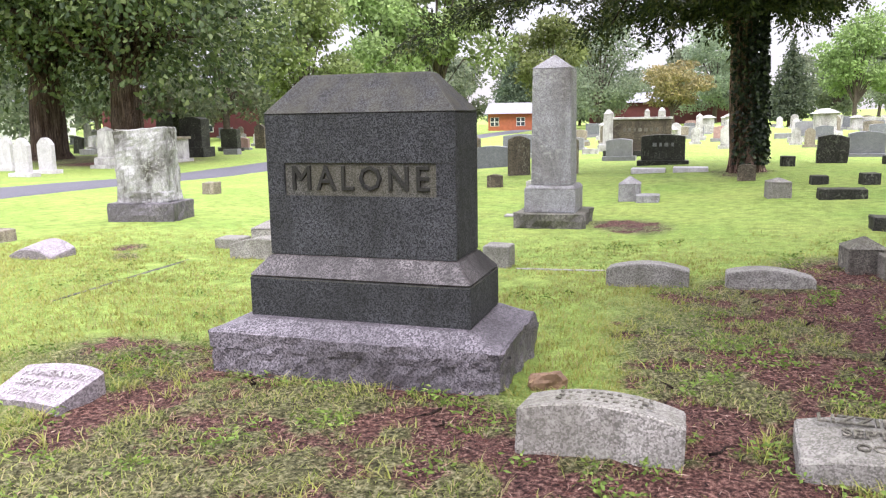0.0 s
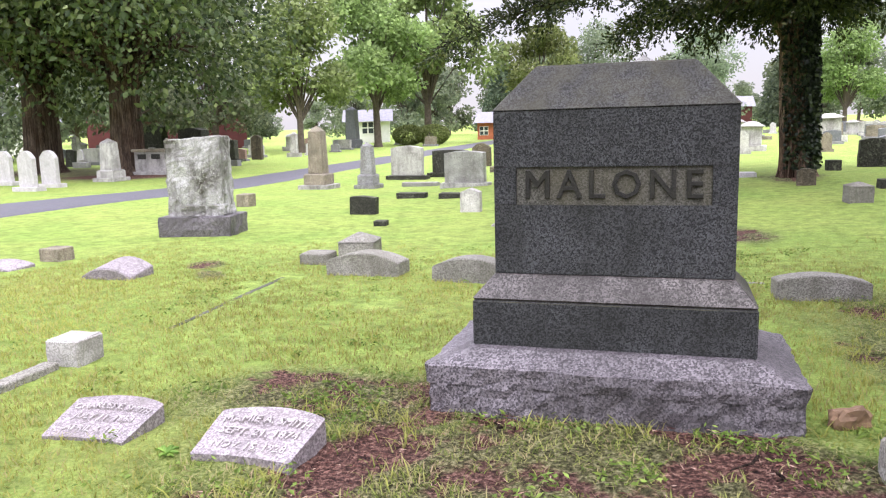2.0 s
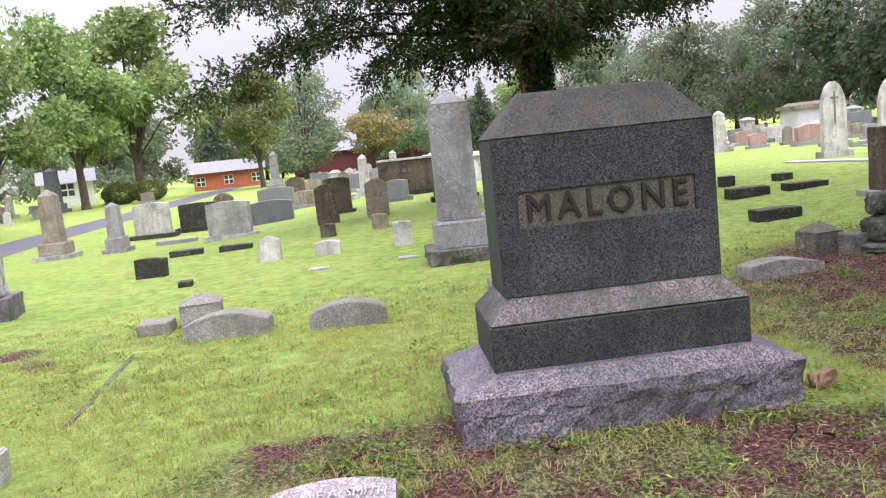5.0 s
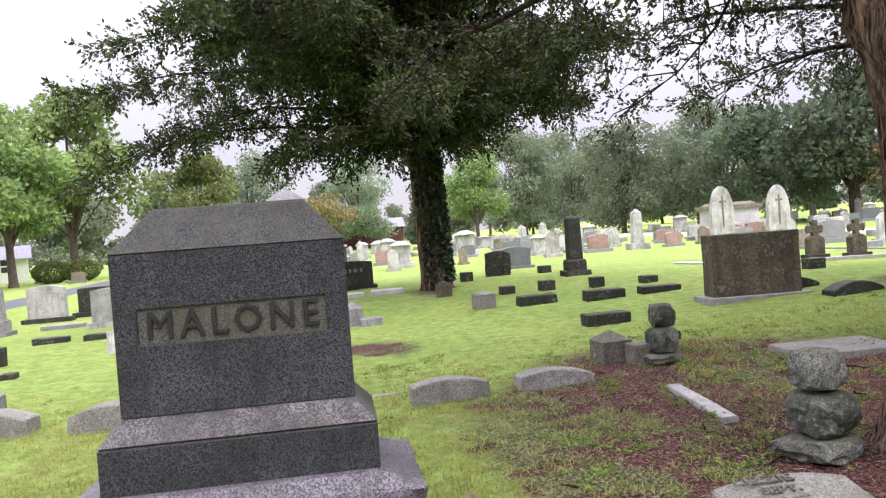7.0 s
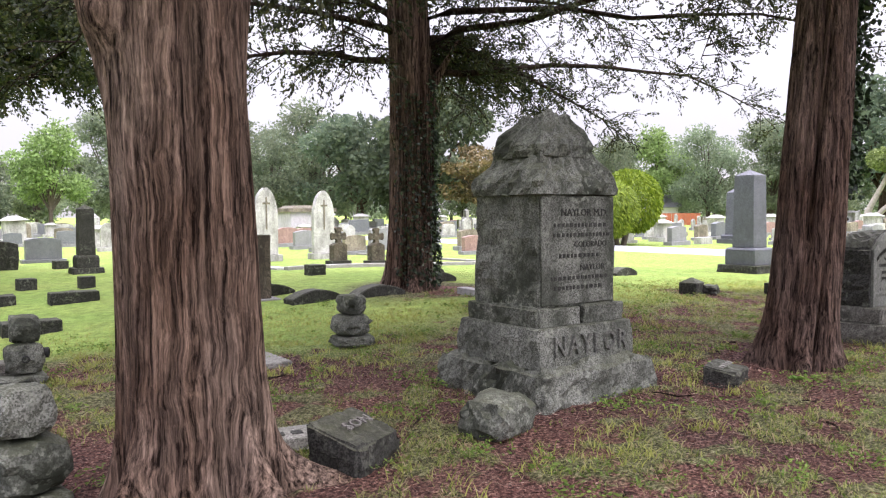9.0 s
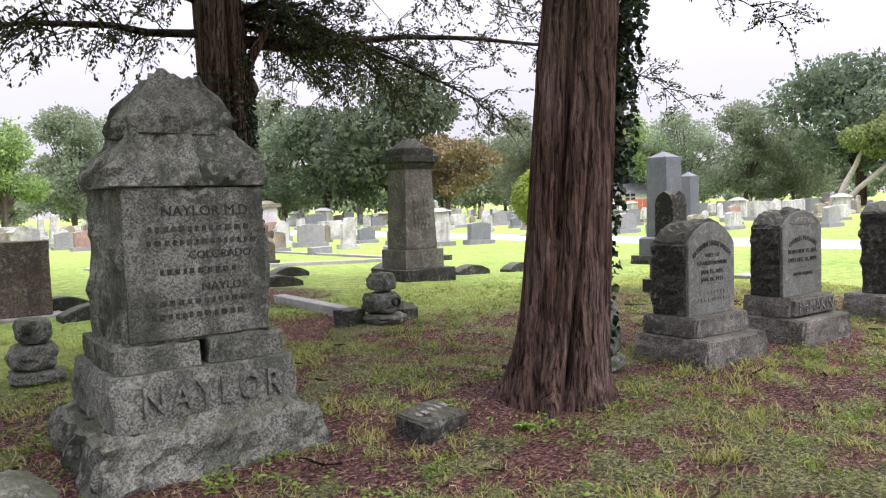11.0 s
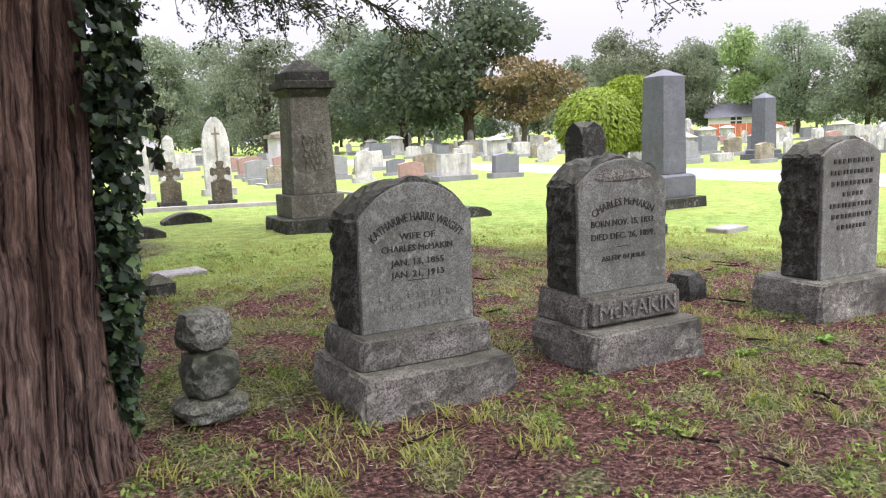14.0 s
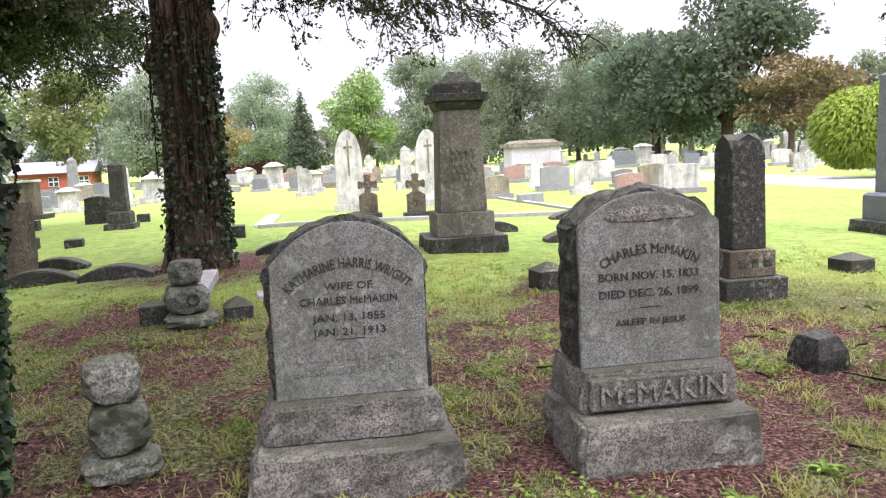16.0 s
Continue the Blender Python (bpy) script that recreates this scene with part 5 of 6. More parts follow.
def capped_pillar(x, y):
    """The brown pillar with a moulded cap."""
    m = thing("pillar_monument", x, y, "brown weathered stone pillar with a heavy moulded cap", "gravestone")
    part("base", sized(1.0, 0.95, -0.08, 0.2, size=0.07, amp=0.035, faces="xXyY", seed=6), DARK_STONE, m)
    part("plinth", sized(0.74, 0.7, 0.2, 0.50, size=0.2), PILLAR_STONE, m)
    part("shaft", sized(0.60, 0.56, 0.502, 1.78, size=0.2, warp=taper(0.5, 1.78, 0.86)), PILLAR_STONE, m)
    part("moulding", sized(0.62, 0.58, 1.78, 1.88, size=0.1, warp=taper(1.86, 1.78, 0.86)), DARK_STONE, m)
    part("cornice", sized(0.72, 0.68, 1.882, 1.98, size=0.1), DARK_STONE, m)
    part("cap", sized(0.58, 0.54, 1.982, 2.1, size=0.1), DARK_STONE, m)
    part("cap_top", sized(0.50, 0.46, 2.102, 2.26, size=0.1, warp=taper(2.1, 2.26, 0.3)), DARK_STONE, m)
    bars(m, 0.02, -0.278, 1.28, (0.28, 0.3, 0.26, 0.3, 0.24, 0.28), 0.05, 0.085, PILLAR_STONE)


capped_pillar(10.68, 10.42)


def gothic_column(x, y):
    m = thing("cross_gabled_column", x, y, "dark square column with cross-gabled top, lettered plinth", "gravestone")
    part("base", sized(0.56, 0.56, -0.08, 0.19, size=0.1, amp=0.01, faces="xXyY", seed=3), DARK_STONE, m)
    part("plinth", sized(0.42, 0.42, 0.192, 0.42, size=0.1), BROWN_STONE, m)
    part("shaft", sized(0.31, 0.31, 0.422, 1.16, size=0.1, warp=taper(0.42, 1.16, 0.97)), DARK_STONE, m)
    for rz in (0, 90):
        g = part("gable", prism(bmesh.new(), [(-0.15, 1.161), (0.15, 1.161), (0.145, 1.25), (0.09, 1.34), (0, 1.39), (-0.09, 1.34), (-0.145, 1.25)], -0.15 - rz * 1e-5, 0.15 + rz * 1e-5, 0.004), DARK_STONE, m)
        g.matrix_basis = pose(0, 0, 0, 0, 0, rz)
    bars(m, 0, -0.212, 0.31, (0.26,), 0.075, 0.1, DARK_STONE)


gothic_column(12.46, 6.72)


def tablet(x, y, w, d, hgt, mat, label, crown=0.08, base=None, rz=0.0, rx=0.0, ry=0.0, group="", power=2.0, rough=0.004, base_mat=None, words=0):
    """An upright slab, round-shouldered, on a low base or straight in the ground."""
    m = thing("headstone", x, y, label, "gravestone", group, rz, rx, ry)
    z = 0.0
    if base:
        part("base", sized(base[0], base[1], -0.08, base[2], size=0.12, amp=0.01, faces="xXyY", seed=x), base_mat or mat, m)
        z = base[2]
    low = z if base else -0.1
    part("die", sized(w, d, low + 0.001, hgt - crown, size=0.09, amp=rough, faces="xXyYZ", seed=x + y, warp=arch(w, low, hgt - crown, hgt, power)), mat, m)
    if words:
        bars(m, 0, -d / 2 - 0.004, hgt - crown - 0.12, [w * k for k in (0.62, 0.5, 0.56, 0.4)[:words]], 0.05, 0.1, mat)
    return m


def flaking_stone(x, y):
    m = thing("headstone", x, y, "flaking whitened stone block on a stained rough base", "gravestone", "", 12)
    part("base", sized(1.12, 0.72, -0.08, 0.3, size=0.06, amp=0.03, faces="xXyY", seed=9), BASE_STONE, m)
    part("die", sized(0.82, 0.5, 0.3, 1.46, size=0.05, amp=0.03, faces="xXyYZ", seed=19, warp=lambda p: (p.x * (1.03 - 0.05 * step(0.3, 1.5, p.z)), p.y, p.z + 0.02 * math.sin(p.x * 4))), PLASTER_STONE, m)
    part("broken_foot", sized(0.86, 0.54, 0.296, 0.46, size=0.04, amp=0.035, faces="xXyYZ", seed=4), PLASTER_STONE, m)


flaking_stone(-8.46, 10.42)
hop = thing("wide_monument", -1.95, 29.3, "wide dark monument with black rain streaks and pale letters", "gravestone")
part("base", sized(2.7, 1.0, -0.1, 0.2, size=0.3), DARK_STONE, hop)
part("die", sized(2.05, 0.6, 0.2, 1.32, size=0.3), BROWN_STONE, hop)
part("coping", sized(2.12, 0.68, 1.321, 1.40, size=0.3), MARBLE, hop)
bars(hop, 0, -0.305, 0.95, (1.3,), 0.13, 0.3, PILLAR_STONE)
blk = tablet(-0.9, 22.1, 1.15, 0.4, 0.82, DARK_STONE, "dark granite block headstone on a low base", 0.05, (1.35, 0.6, 0.12))
bars(blk, 0, -0.206, 0.55, (0.55,), 0.1, 0.2, GREY_GRANITE)
for x, y, w in ((-1.1, 19.0, 0.78), (-0.14, 18.9, 0.78)):
    place(part("ledger_slab", sized(w, 0.5, -0.05, 0.10, size=0.2), WHITE_MARBLE), x, y, "low white marble slab in grass", "gravestone", "white flat slabs")

post(-1.1, 13.8, 0.36, 0.43, GREY_GRANITE, "grey lot corner post with a pyramid top", cap=0.13)
post(-0.78, 13.62, 0.38, 0.12, GREY_GRANITE, "low grey stone beside a corner post", amp=0.01)
post(1.28, 13.75, 0.36, 0.33, MARKER_STONE, "grey lot corner post with a shallow pyramid top", cap=0.07, rz=5)
for x, y, w, hh, lab in ((2.15, 15.7, 0.28, 0.16, "small dark stone post"), (2.95, 15.5, 0.28, 0.2, "small dark stone post"), (3.82, 14.9, 0.25, 0.2, "small dark stone post"),
                         (4.7, 14.4, 0.28, 0.14, "small dark stone post"), (4.4, 20.9, 0.3, 0.2, "small dark stone post"), (2.05, 20.1, 0.3, 0.24, "small tilted dark stone"),
                         (7.5, 13.3, 0.3, 0.2, "small dark stone post"), (14.9, 15.4, 0.38, 0.12, "small dark stone post"), (-6.0, 11.6, 0.2, 0.08, "small dark stone in grass")):
    post(x, y, w, hh, DARK_STONE, lab, rz=x * 7 % 12, amp=0.008)
for x, y, w, hh in ((2.18, 13.42, 0.68, 0.16), (2.3, 10.2, 0.62, 0.15), (3.25, 12.9, 0.68, 0.16), (4.2, 12.75, 0.68, 0.11), (-7.2, 16.7, 0.66, 0.12), (-6.1, 16.35, 0.66, 0.11), (-8.8, 22.2, 1.1, 0.12)):
    ob = part("low_marker", sized(w, 0.3, -0.05, hh, size=0.12, amp=0.012, faces="xXyYZ", seed=x), CONCRETE if x < -8 else DARK_STONE)
    place(ob, x, y, "low flat-topped grave marker in grass", "gravestone", "low flat-topped markers", x * 5 % 7 - 3)
for x, y, w in ((8.42, 10.72, 0.78), (5.72, 9.75, 0.8), (6.62, 9.55, 0.8), (12.32, 11.0, 0.72), (13.62, 14.85, 0.86), (13.56, 11.1, 0.72), (9.35, 12.3, 0.7), (11.6, 12.6, 0.7), (5.55, 10.9, 0.75)):
    serpentine("grave_marker", x, y, w, 0.26, 0.06, 0.17, DARK_STONE, "low dark bowed grave marker", 0, "dark bowed markers", x * 3 % 6)
tablet(0.95, 16.6, 0.34, 0.14, 0.33, BROWN_STONE, "small brown rounded footstone beside a cedar", 0.05)
tablet(3.2, 21.5, 0.7, 0.2, 0.7, DARK_STONE, "dark lichen-covered tablet leaning slightly", 0.06, None, 0, 0, 2, "", 2, 0.02)
tablet(4.75, 25.8, 0.98, 0.3, 0.75, BLUE_GRANITE, "pale blue-grey block headstone", 0.07, (1.2, 0.5, 0.1))

wide = thing("wide_headstone", 4.72, 10.6, "plain mossy dark slab monument, blank back", "gravestone", "", -4)
part("base", sized(1.55, 0.62, -0.08, 0.05, size=0.3), CONCRETE, wide)
part("die", sized(1.32, 0.36, 0.05, 0.95, size=0.12, amp=0.012, faces="xXyYZ", seed=3), BROWN_STONE, wide)


def ringed_cross(x, y, label):
    m = thing("stone_cross", x, y, label, "gravestone", "dark stone crosses in the kerbed lot")
    m.scale = (0.86, 0.86, 0.92)
    part("base", sized(0.62, 0.42, -0.08, 0.12, size=0.2), DARK_STONE, m)
    part("pedestal", sized(0.44, 0.26, 0.12, 0.52, size=0.1, warp=arch(0.44, 0.12, 0.52, 0.6)), BROWN_STONE, m)
    pts = []
    for k in range(4):
        a = k * math.pi / 2
        for u, v in ((0.055, 0.10), (0.075, 0.17), (0.10, 0.20), (0.06, 0.235), (-0.06, 0.235), (-0.10, 0.20), (-0.075, 0.17), (-0.055, 0.10)):
            pts.append((u * math.cos(a) - v * math.sin(a), 0.76 + u * math.sin(a) + v * math.cos(a)))
    part("cross", prism(bmesh.new(), pts, -0.06, 0.06, 0.006), BROWN_STONE, m, "cross with flared, knobbed arms")
    part("neck", sized(0.13, 0.13, 0.5, 0.66, size=0.2), BROWN_STONE, m)


ringed_cross(9.84, 16.75, "dark stone cross on a rounded pedestal")
ringed_cross(10.83, 16.63, "lichen-grey stone cross on a rounded pedestal")


def pointed_stone(x, y, label):
    m = thing("gothic_headstone", x, y, label, "gravestone", "tall white pointed headstones")
    m.scale = (0.75, 0.82, 0.9)
    part("base", sized(1.15, 0.5, -0.1, 0.2, size=0.2), MARBLE, m)

    def f(p):
        k = min(1, max(0, (p.z - 1.45) / 0.85))
        return (p.x * math.sqrt(max(0.0, 1 - k ** 1.7)) + 0.0, p.y, p.z)
    part("die", box(bmesh.new(), -0.46, 0.46, -0.11, 0.11, 0.2, 2.3, size=0.09, e=0.01, warp=f), MARBLE, m)
    part("relief_cross", prism(bmesh.new(), [(-0.03, 1.0), (0.03, 1.0), (0.03, 1.78), (0.15, 1.78), (0.15, 1.84), (0.03, 1.84), (0.03, 2.0), (-0.03, 2.0), (-0.03, 1.84), (-0.15, 1.84), (-0.15, 1.78), (-0.03, 1.78)],
                               -0.125, -0.1, 0), TAN_STONE, m, "carved cross darkened by weather")


pointed_stone(9.6, 20.6, "tall white marble headstone with a pointed arch and carved cross")
pointed_stone(11.75, 21.3, "tall white marble headstone with a pointed arch and carved cross")
strip("lot_kerb", 7.7, 15.05, 14.5, 16.2, 0.14, 0.08, CONCRETE, "grey stone kerb round a family lot")
strip("lot_kerb", 7.75, 15.3, 7.7, 19.5, 0.3, 0.05, WHITE_MARBLE, "pale walk strip in the lawn")
strip("lot_kerb", 14.5, 16.2, 14.0, 26.0, 0.14, 0.06, CONCRETE, "grey stone kerb round a family lot")


def sarcophagus(x, y, w, d, hgt, mat, label, rz=0.0):
    m = thing("table_tomb", x, y, label, "gravestone", "", rz)
    part("base", sized(w * 1.12, d * 1.12, -0.1, hgt * 0.14, size=0.5), mat, m)
    part("chest", sized(w * 0.94, d * 0.92, hgt * 0.14, hgt * 0.82, size=0.5), mat, m)
    part("lid", sized(w * 1.06, d * 1.08, hgt * 0.82, hgt * 0.92, size=0.5), TAN_STONE, m)
    part("lid_top", sized(w * 0.9, d * 0.9, hgt * 0.921, hgt, size=0.5, warp=taper(hgt * 0.92, hgt, 0.8)), TAN_STONE, m)


sarcophagus(19.2, 38.0, 2.6, 1.8, 1.9, WHITE_MARBLE, "large white table tomb with a tan lid")

# the western field, seen past the big monument
tablet(-10.3, 25.4, 1.1, 0.3, 1.15, MARBLE, "grey marble headstone with dark frame stains", 0.08, (1.45, 0.5, 0.14), base_mat=DARK_STONE, words=3)
tablet(-9.1, 26.6, 1.25, 0.35, 0.95, DARK_STONE, "dark wide headstone with a lettered face", 0.03, (1.6, 0.6, 0.15), words=1)
tablet(-7.0, 20.7, 1.1, 0.35, 0.98, MARBLE, "streaked marble headstone on a low base", 0.05, (1.35, 0.5, 0.12), words=1)
tablet(-6.9, 13.1, 0.5, 0.18, 0.33, DARK_STONE, "small dark square tablet leaning", 0.02, None, 0, 0, 2)
tablet(-5.0, 13.5, 0.36, 0.2, 0.43, MARBLE, "small white pointed footstone", 0.07, power=1.0)
tablet(-4.0, 13.4, 0.42, 0.2, 0.25, MARBLE, "small white lettered footstone", 0.04)
tablet(-2.7, 13.5, 0.33, 0.2, 0.42, MARBLE, "small white square footstone", 0.02)
tablet(-4.35, 19.5, 0.56, 0.16, 1.0, BROWN_STONE, "dark streaked round-topped tablet", 0.1)
tablet(-4.17, 16.3, 0.32, 0.18, 0.28, BROWN_STONE, "dark stub of a footstone", 0.03)
tablet(-4.25, 23.2, 0.78, 0.2, 1.08, BROWN_STONE, "grey-brown square-topped tablet on a base", 0.04, (1.0, 0.4, 0.12))
tablet(-3.1, 19.4, 0.56, 0.17, 0.95, TAN_STONE, "tan streaked round-topped tablet", 0.12)
tablet(-3.08, 16.6, 0.34, 0.18, 0.32, TAN_STONE, "stub footstone before a tablet", 0.03)
tablet(-6.5, 25.2, 1.35, 0.3, 0.72, BLUE_GRANITE, "pale grey block headstone", 0.08)
tablet(-7.4, 33.5, 1.5, 0.4, 0.95, BLUE_GRANITE, "pale grey wide headstone", 0.08)
tablet(-7.0, 38.0, 0.9, 0.25, 1.2, BROWN_STONE, "brown weathered round-topped tablet", 0.2)
tablet(-9.5, 33.0, 0.8, 0.25, 1.0, BROWN_STONE, "dark weathered round-topped tablet", 0.2)
for x, y in ((-2.7, 11.8), (-4.05, 11.7)):
    place(part("flat_marker", sized(0.3, 0.2, -0.04, 0.03, size=0.1), CONCRETE), x, y, "tiny flat stone in grass", "gravestone", "flush stones")
post(-10.2, 14.6, 0.3, 0.26, TAN_STONE, "small tan footstone in grass", amp=0.01)

# under the western oaks
for x, y, w, hh in ((-25.7, 23.5, 0.62, 1.3), (-21.5, 20.3, 0.6, 1.3), (-22.5, 22.3, 0.66, 1.3)):
    tablet(x, y, w, 0.18, hh, WHITE_MARBLE, "white round-topped marble tablet under an oak", 0.25, (0.95, 0.45, 0.14), group="white tablets under the oaks")
tablet(-34.8, 36.9, 0.6, 0.2, 1.0, DARK_STONE, "dark leaning slab under an oak", 0.05, None, 0, 0, 8)
tablet(-28.8, 39.5, 1.5, 0.5, 0.95, DARK_STONE, "dark granite block headstone", 0.04)
tablet(-26.0, 39.4, 1.1, 0.4, 1.3, DARK_STONE, "dark granite headstone on a base", 0.03, (1.4, 0.6, 0.2))
tablet(-26.2, 43.0, 0.7, 0.25, 1.5, BROWN_STONE, "dark tall weathered tablet", 0.2)
tomb = thing("table_tomb", -23.2, 29.6, "grey box tomb with three openings and a dark urn-topped block behind", "gravestone")
part("base", sized(2.5, 1.2, -0.1, 0.14, size=0.5), MARBLE, tomb)
part("chest", sized(2.2, 1.0, 0.14, 1.0, size=0.4), MARBLE, tomb)
part("lid", sized(2.4, 1.15, 1.0, 1.12, size=0.4), TAN_STONE, tomb)
# the openings are not cut; dark blocks on the face stand for their shade
for x in (-0.7, 0.0, 0.7):
    part("opening", box(bmesh.new(), x - 0.22, x + 0.22, -0.52, -0.48, 0.68, 0.9, size=1), DARK_STONE, tomb)
tablet(-24.2, 33.5, 1.3, 0.7, 2.0, DARK_STONE, "dark block monument with a canopied top", 0.12, (1.6, 1.0, 0.5))
tablet(-45.0, 58.5, 1.8, 0.9, 2.6, DARK_STONE, "dark block monument with a rounded top", 0.3, (2.2, 1.3, 0.8))


# ---------------------------------------------------------------- the far fields of stones
FAR_RNG = random.Random(11)
KINDS = []
for mat, lab in ((WHITE_MARBLE, "white marble headstone far off in the field"), (MARBLE, "weathered marble headstone far off in the field"),
                 (GREY_METAL_STONE, "smooth grey granite headstone far off in the field"), (BLUE_GRANITE, "blue-grey headstone far off in the field"),
                 (PINK_GRANITE, "pink granite headstone far off in the field"), (TAN_STONE, "tan weathered headstone far off in the field")):
    KINDS.append((mat, lab))


def far_stone(kind, mat, label):
    m = thing("headstone", 0, -60, label, "gravestone", "headstones of the far field")
    if kind == 0:
        part("base", sized(1.35, 0.5, -0.1, 0.18, size=0.5), GREY_METAL_STONE, m)
        part("die", sized(1.05, 0.28, 0.18, 0.82, size=0.15, warp=arch(1.05, 0.18, 0.82, 0.9)), mat, m)
    elif kind == 1:
        part("base", sized(0.8, 0.45, -0.1, 0.16, size=0.4), mat, m)
        part("die", sized(0.58, 0.2, 0.16, 0.95, size=0.1, warp=arch(0.58, 0.16, 0.95, 1.15)), mat, m)
    elif kind == 2:
        part("base", sized(0.9, 0.9, -0.1, 0.3, size=0.4), mat, m)
        part("shaft", sized(0.5, 0.5, 0.3, 1.7, size=0.3, warp=taper(0.3, 1.7, 0.8)), mat, m)
        part("cap", sized(0.44, 0.44, 1.7, 1.9, size=0.2, warp=taper(1.7, 1.9, 0.1)), mat, m)
    elif kind == 3:
        part("base", sized(1.8, 0.7, -0.1, 0.2, size=0.5), GREY_METAL_STONE, m)
        part("die", sized(1.4, 0.4, 0.2, 1.05, size=0.4), mat, m)
    elif kind == 4:
        part("base", sized(1.5, 1.3, -0.1, 0.3, size=0.4), mat, m)
        part("chest", sized(1.0, 0.8, 0.3, 1.25, size=0.4), mat, m)
        part("roof", sized(1.3, 1.1, 1.25, 1.5, size=0.3, warp=taper(1.3, 1.5, 0.3)), mat, m)
    else:
        part("slab", sized(0.9, 0.4, -0.05, 0.3, size=0.3), mat, m)
    return m


PROTOS = [far_stone(k, *KINDS[j]) for k, j in ((0, 2), (0, 3), (0, 4), (0, 1), (0, 5), (1, 0), (1, 1), (1, 5), (1, 1), (0, 2), (2, 1), (3, 3), (3, 1), (4, 1), (5, 2), (5, 5), (5, 1))]
used, plots = [], []


def scatter(x0, x1, y0, y1, count, row=2.6):
    """Choose plots in rows for the stones of one field."""
    made = 0
    for _ in range(count * 12):
        if made >= count:
            break
        x, y = FAR_RNG.uniform(x0, x1), y0 + row * round(FAR_RNG.uniform(0, y1 - y0) / row) + FAR_RNG.uniform(-0.3, 0.3)
        if any(abs(x - a) < 1.5 and abs(y - b) < 1.3 for a, b in used) or 20.8 < x < 27.5 or -21.5 < x < -12.5:
            continue
        used.append((x, y))
        m = pose(x, y, ground_at(x, y), 0, FAR_RNG.uniform(-2, 2), FAR_RNG.uniform(-6, 6)) @ Matrix.Scale(FAR_RNG.uniform(0.62, 1.0), 4)
        plots.append((math.hypot(x - 4, y - 2), FAR_RNG.randrange(len(PROTOS)), m))
        made += 1


scatter(14, 20.5, 21.0, 34, 26)
scatter(27.5, 60, 16, 40, 115)
scatter(6, 50, 34, 70, 150)
scatter(-9, 12, 33, 72, 75)
scatter(-12, 0, 26, 34, 4)
scatter(-50, -21, 36, 75, 55)
scatter(45, 95, 30, 80, 90)
plots.sort(key=lambda p: p[0])
for _, kind, m in plots[:215]:
    copy_thing(PROTOS[kind], m)
fv, ff_, fm, mats = [], [], [], []
for _, kind, m in plots[215:]:
    for c in PROTOS[kind].children:
        base, mat = len(fv), c.data.materials[0]
        if mat not in mats:
            mats.append(mat)
        fv += [m @ v.co for v in c.data.vertices]
        for p in c.data.polygons:
            ff_.append([base + i for i in p.vertices])
            fm.append(mats.index(mat))
rest = mesh_of("distant_headstones", fv, ff_, None)
for mat in mats:
    rest.materials.append(mat)
rest.polygons.foreach_set("material_index", fm)
tagged(new("distant_headstones", rest), "rows of small pale and grey headstones across distant lawn", "gravestones", kind="stuff")
for o in PROTOS:
    for c in list(o.children):
        bpy.data.objects.remove(c)
    bpy.data.objects.remove(o)

# ---------------------------------------------------------------- cedars
C1 = cedar(1.05, 18.5, 0.34, 0.14, 10.5, (-0.5, 0.2), 3, "ivy-clad cedar with wide drooping dark crown", (3, 5, 7), 0.4, 3.5, 6.2, 64, (-0.16, -0.05), 1.7, 0.1, twigs=7, inner=1, needles=11, leaf=1.9, droop=0.85, limbs=((150, 3.4, 3.0, 0.2), (20, 3.9, 2.6, 0.16)))
ivy(C1, lambda z: 0.34, 0.2, 6.0, -130, 90, 7500, 5, (-0.5, 0.2), 10.5, 0.10, 0.14)
C2 = cedar(2.14, 3.95, 0.345, 0.25, 9.0, (0.03, 0.0), 8, "thick red cedar with fluted fibrous trunk", (3, 5, 9), 0.62, 3.2, 4.8, 36, (-0.15, 0.3), 1.1, 0.1, twigs=5, needles=13, limbs=((165, 2.55, 1.6, 0.16), (120, 2.95, 1.2, 0.1)), knobs=((195, 2.3, 0.07), (300, 2.55, 0.05)), swell=((165, 1.75, 0.16), (0, 1.9, 0.10)), roots=((-20, 0.45), (-75, 0.2), (200, 0.18)))
C3 = cedar(7.45, 9.9, 0.325, 0.28, 9.5, (-0.1, 0.1), 12, "slim cedar with ivy up its trunk", (3, 4, 7), 0.5, 3.3, 5.8, 40, (0.25, -0.3), 1.1, 0.1, twigs=5, needles=13, limbs=((-20, 3.0, 1.0, 0.07),), skin=RED_BARK, knobs=((-10, 2.75, 0.13), (200, 2.35, 0.12), (-80, 1.6, 0.06)), low=((4, 3.7, 4.6, 0.06), (14, 3.4, 4.0, 0.08), (-8, 3.8, 4.2, 0.0), (22, 3.6, 2.9, 0.05), (-20, 3.7, 3.0, 0.03)))
ivy(C3, lambda z: 0.35, 0.05, 3.2, -70, 60, 1500, 6, (-0.1, 0.1), 9.5, 0.065, 0.09)
ivy(C3, lambda z: 0.34, 0.05, 2.9, -160, -60, 900, 16, (-0.1, 0.1), 9.5, 0.06, 0.05)
C4 = cedar(7.19, 3.68, 0.28, 0.13, 9.0, (1.0, -0.35), 15, "stout red cedar, ivy on one side of its trunk", (3, 5, 8), 0.56, 3.5, 4.6, 50, (0.15, -0.05), 1.1, 0.12, twigs=6, needles=13, skin=RED_BARK)
ivy(C4, lambda z: 0.30 - 0.02 * z, 0.1, 1.7, -18, 36, 2600, 7, (1.0, -0.35), 9.0, 0.052, 0.16)
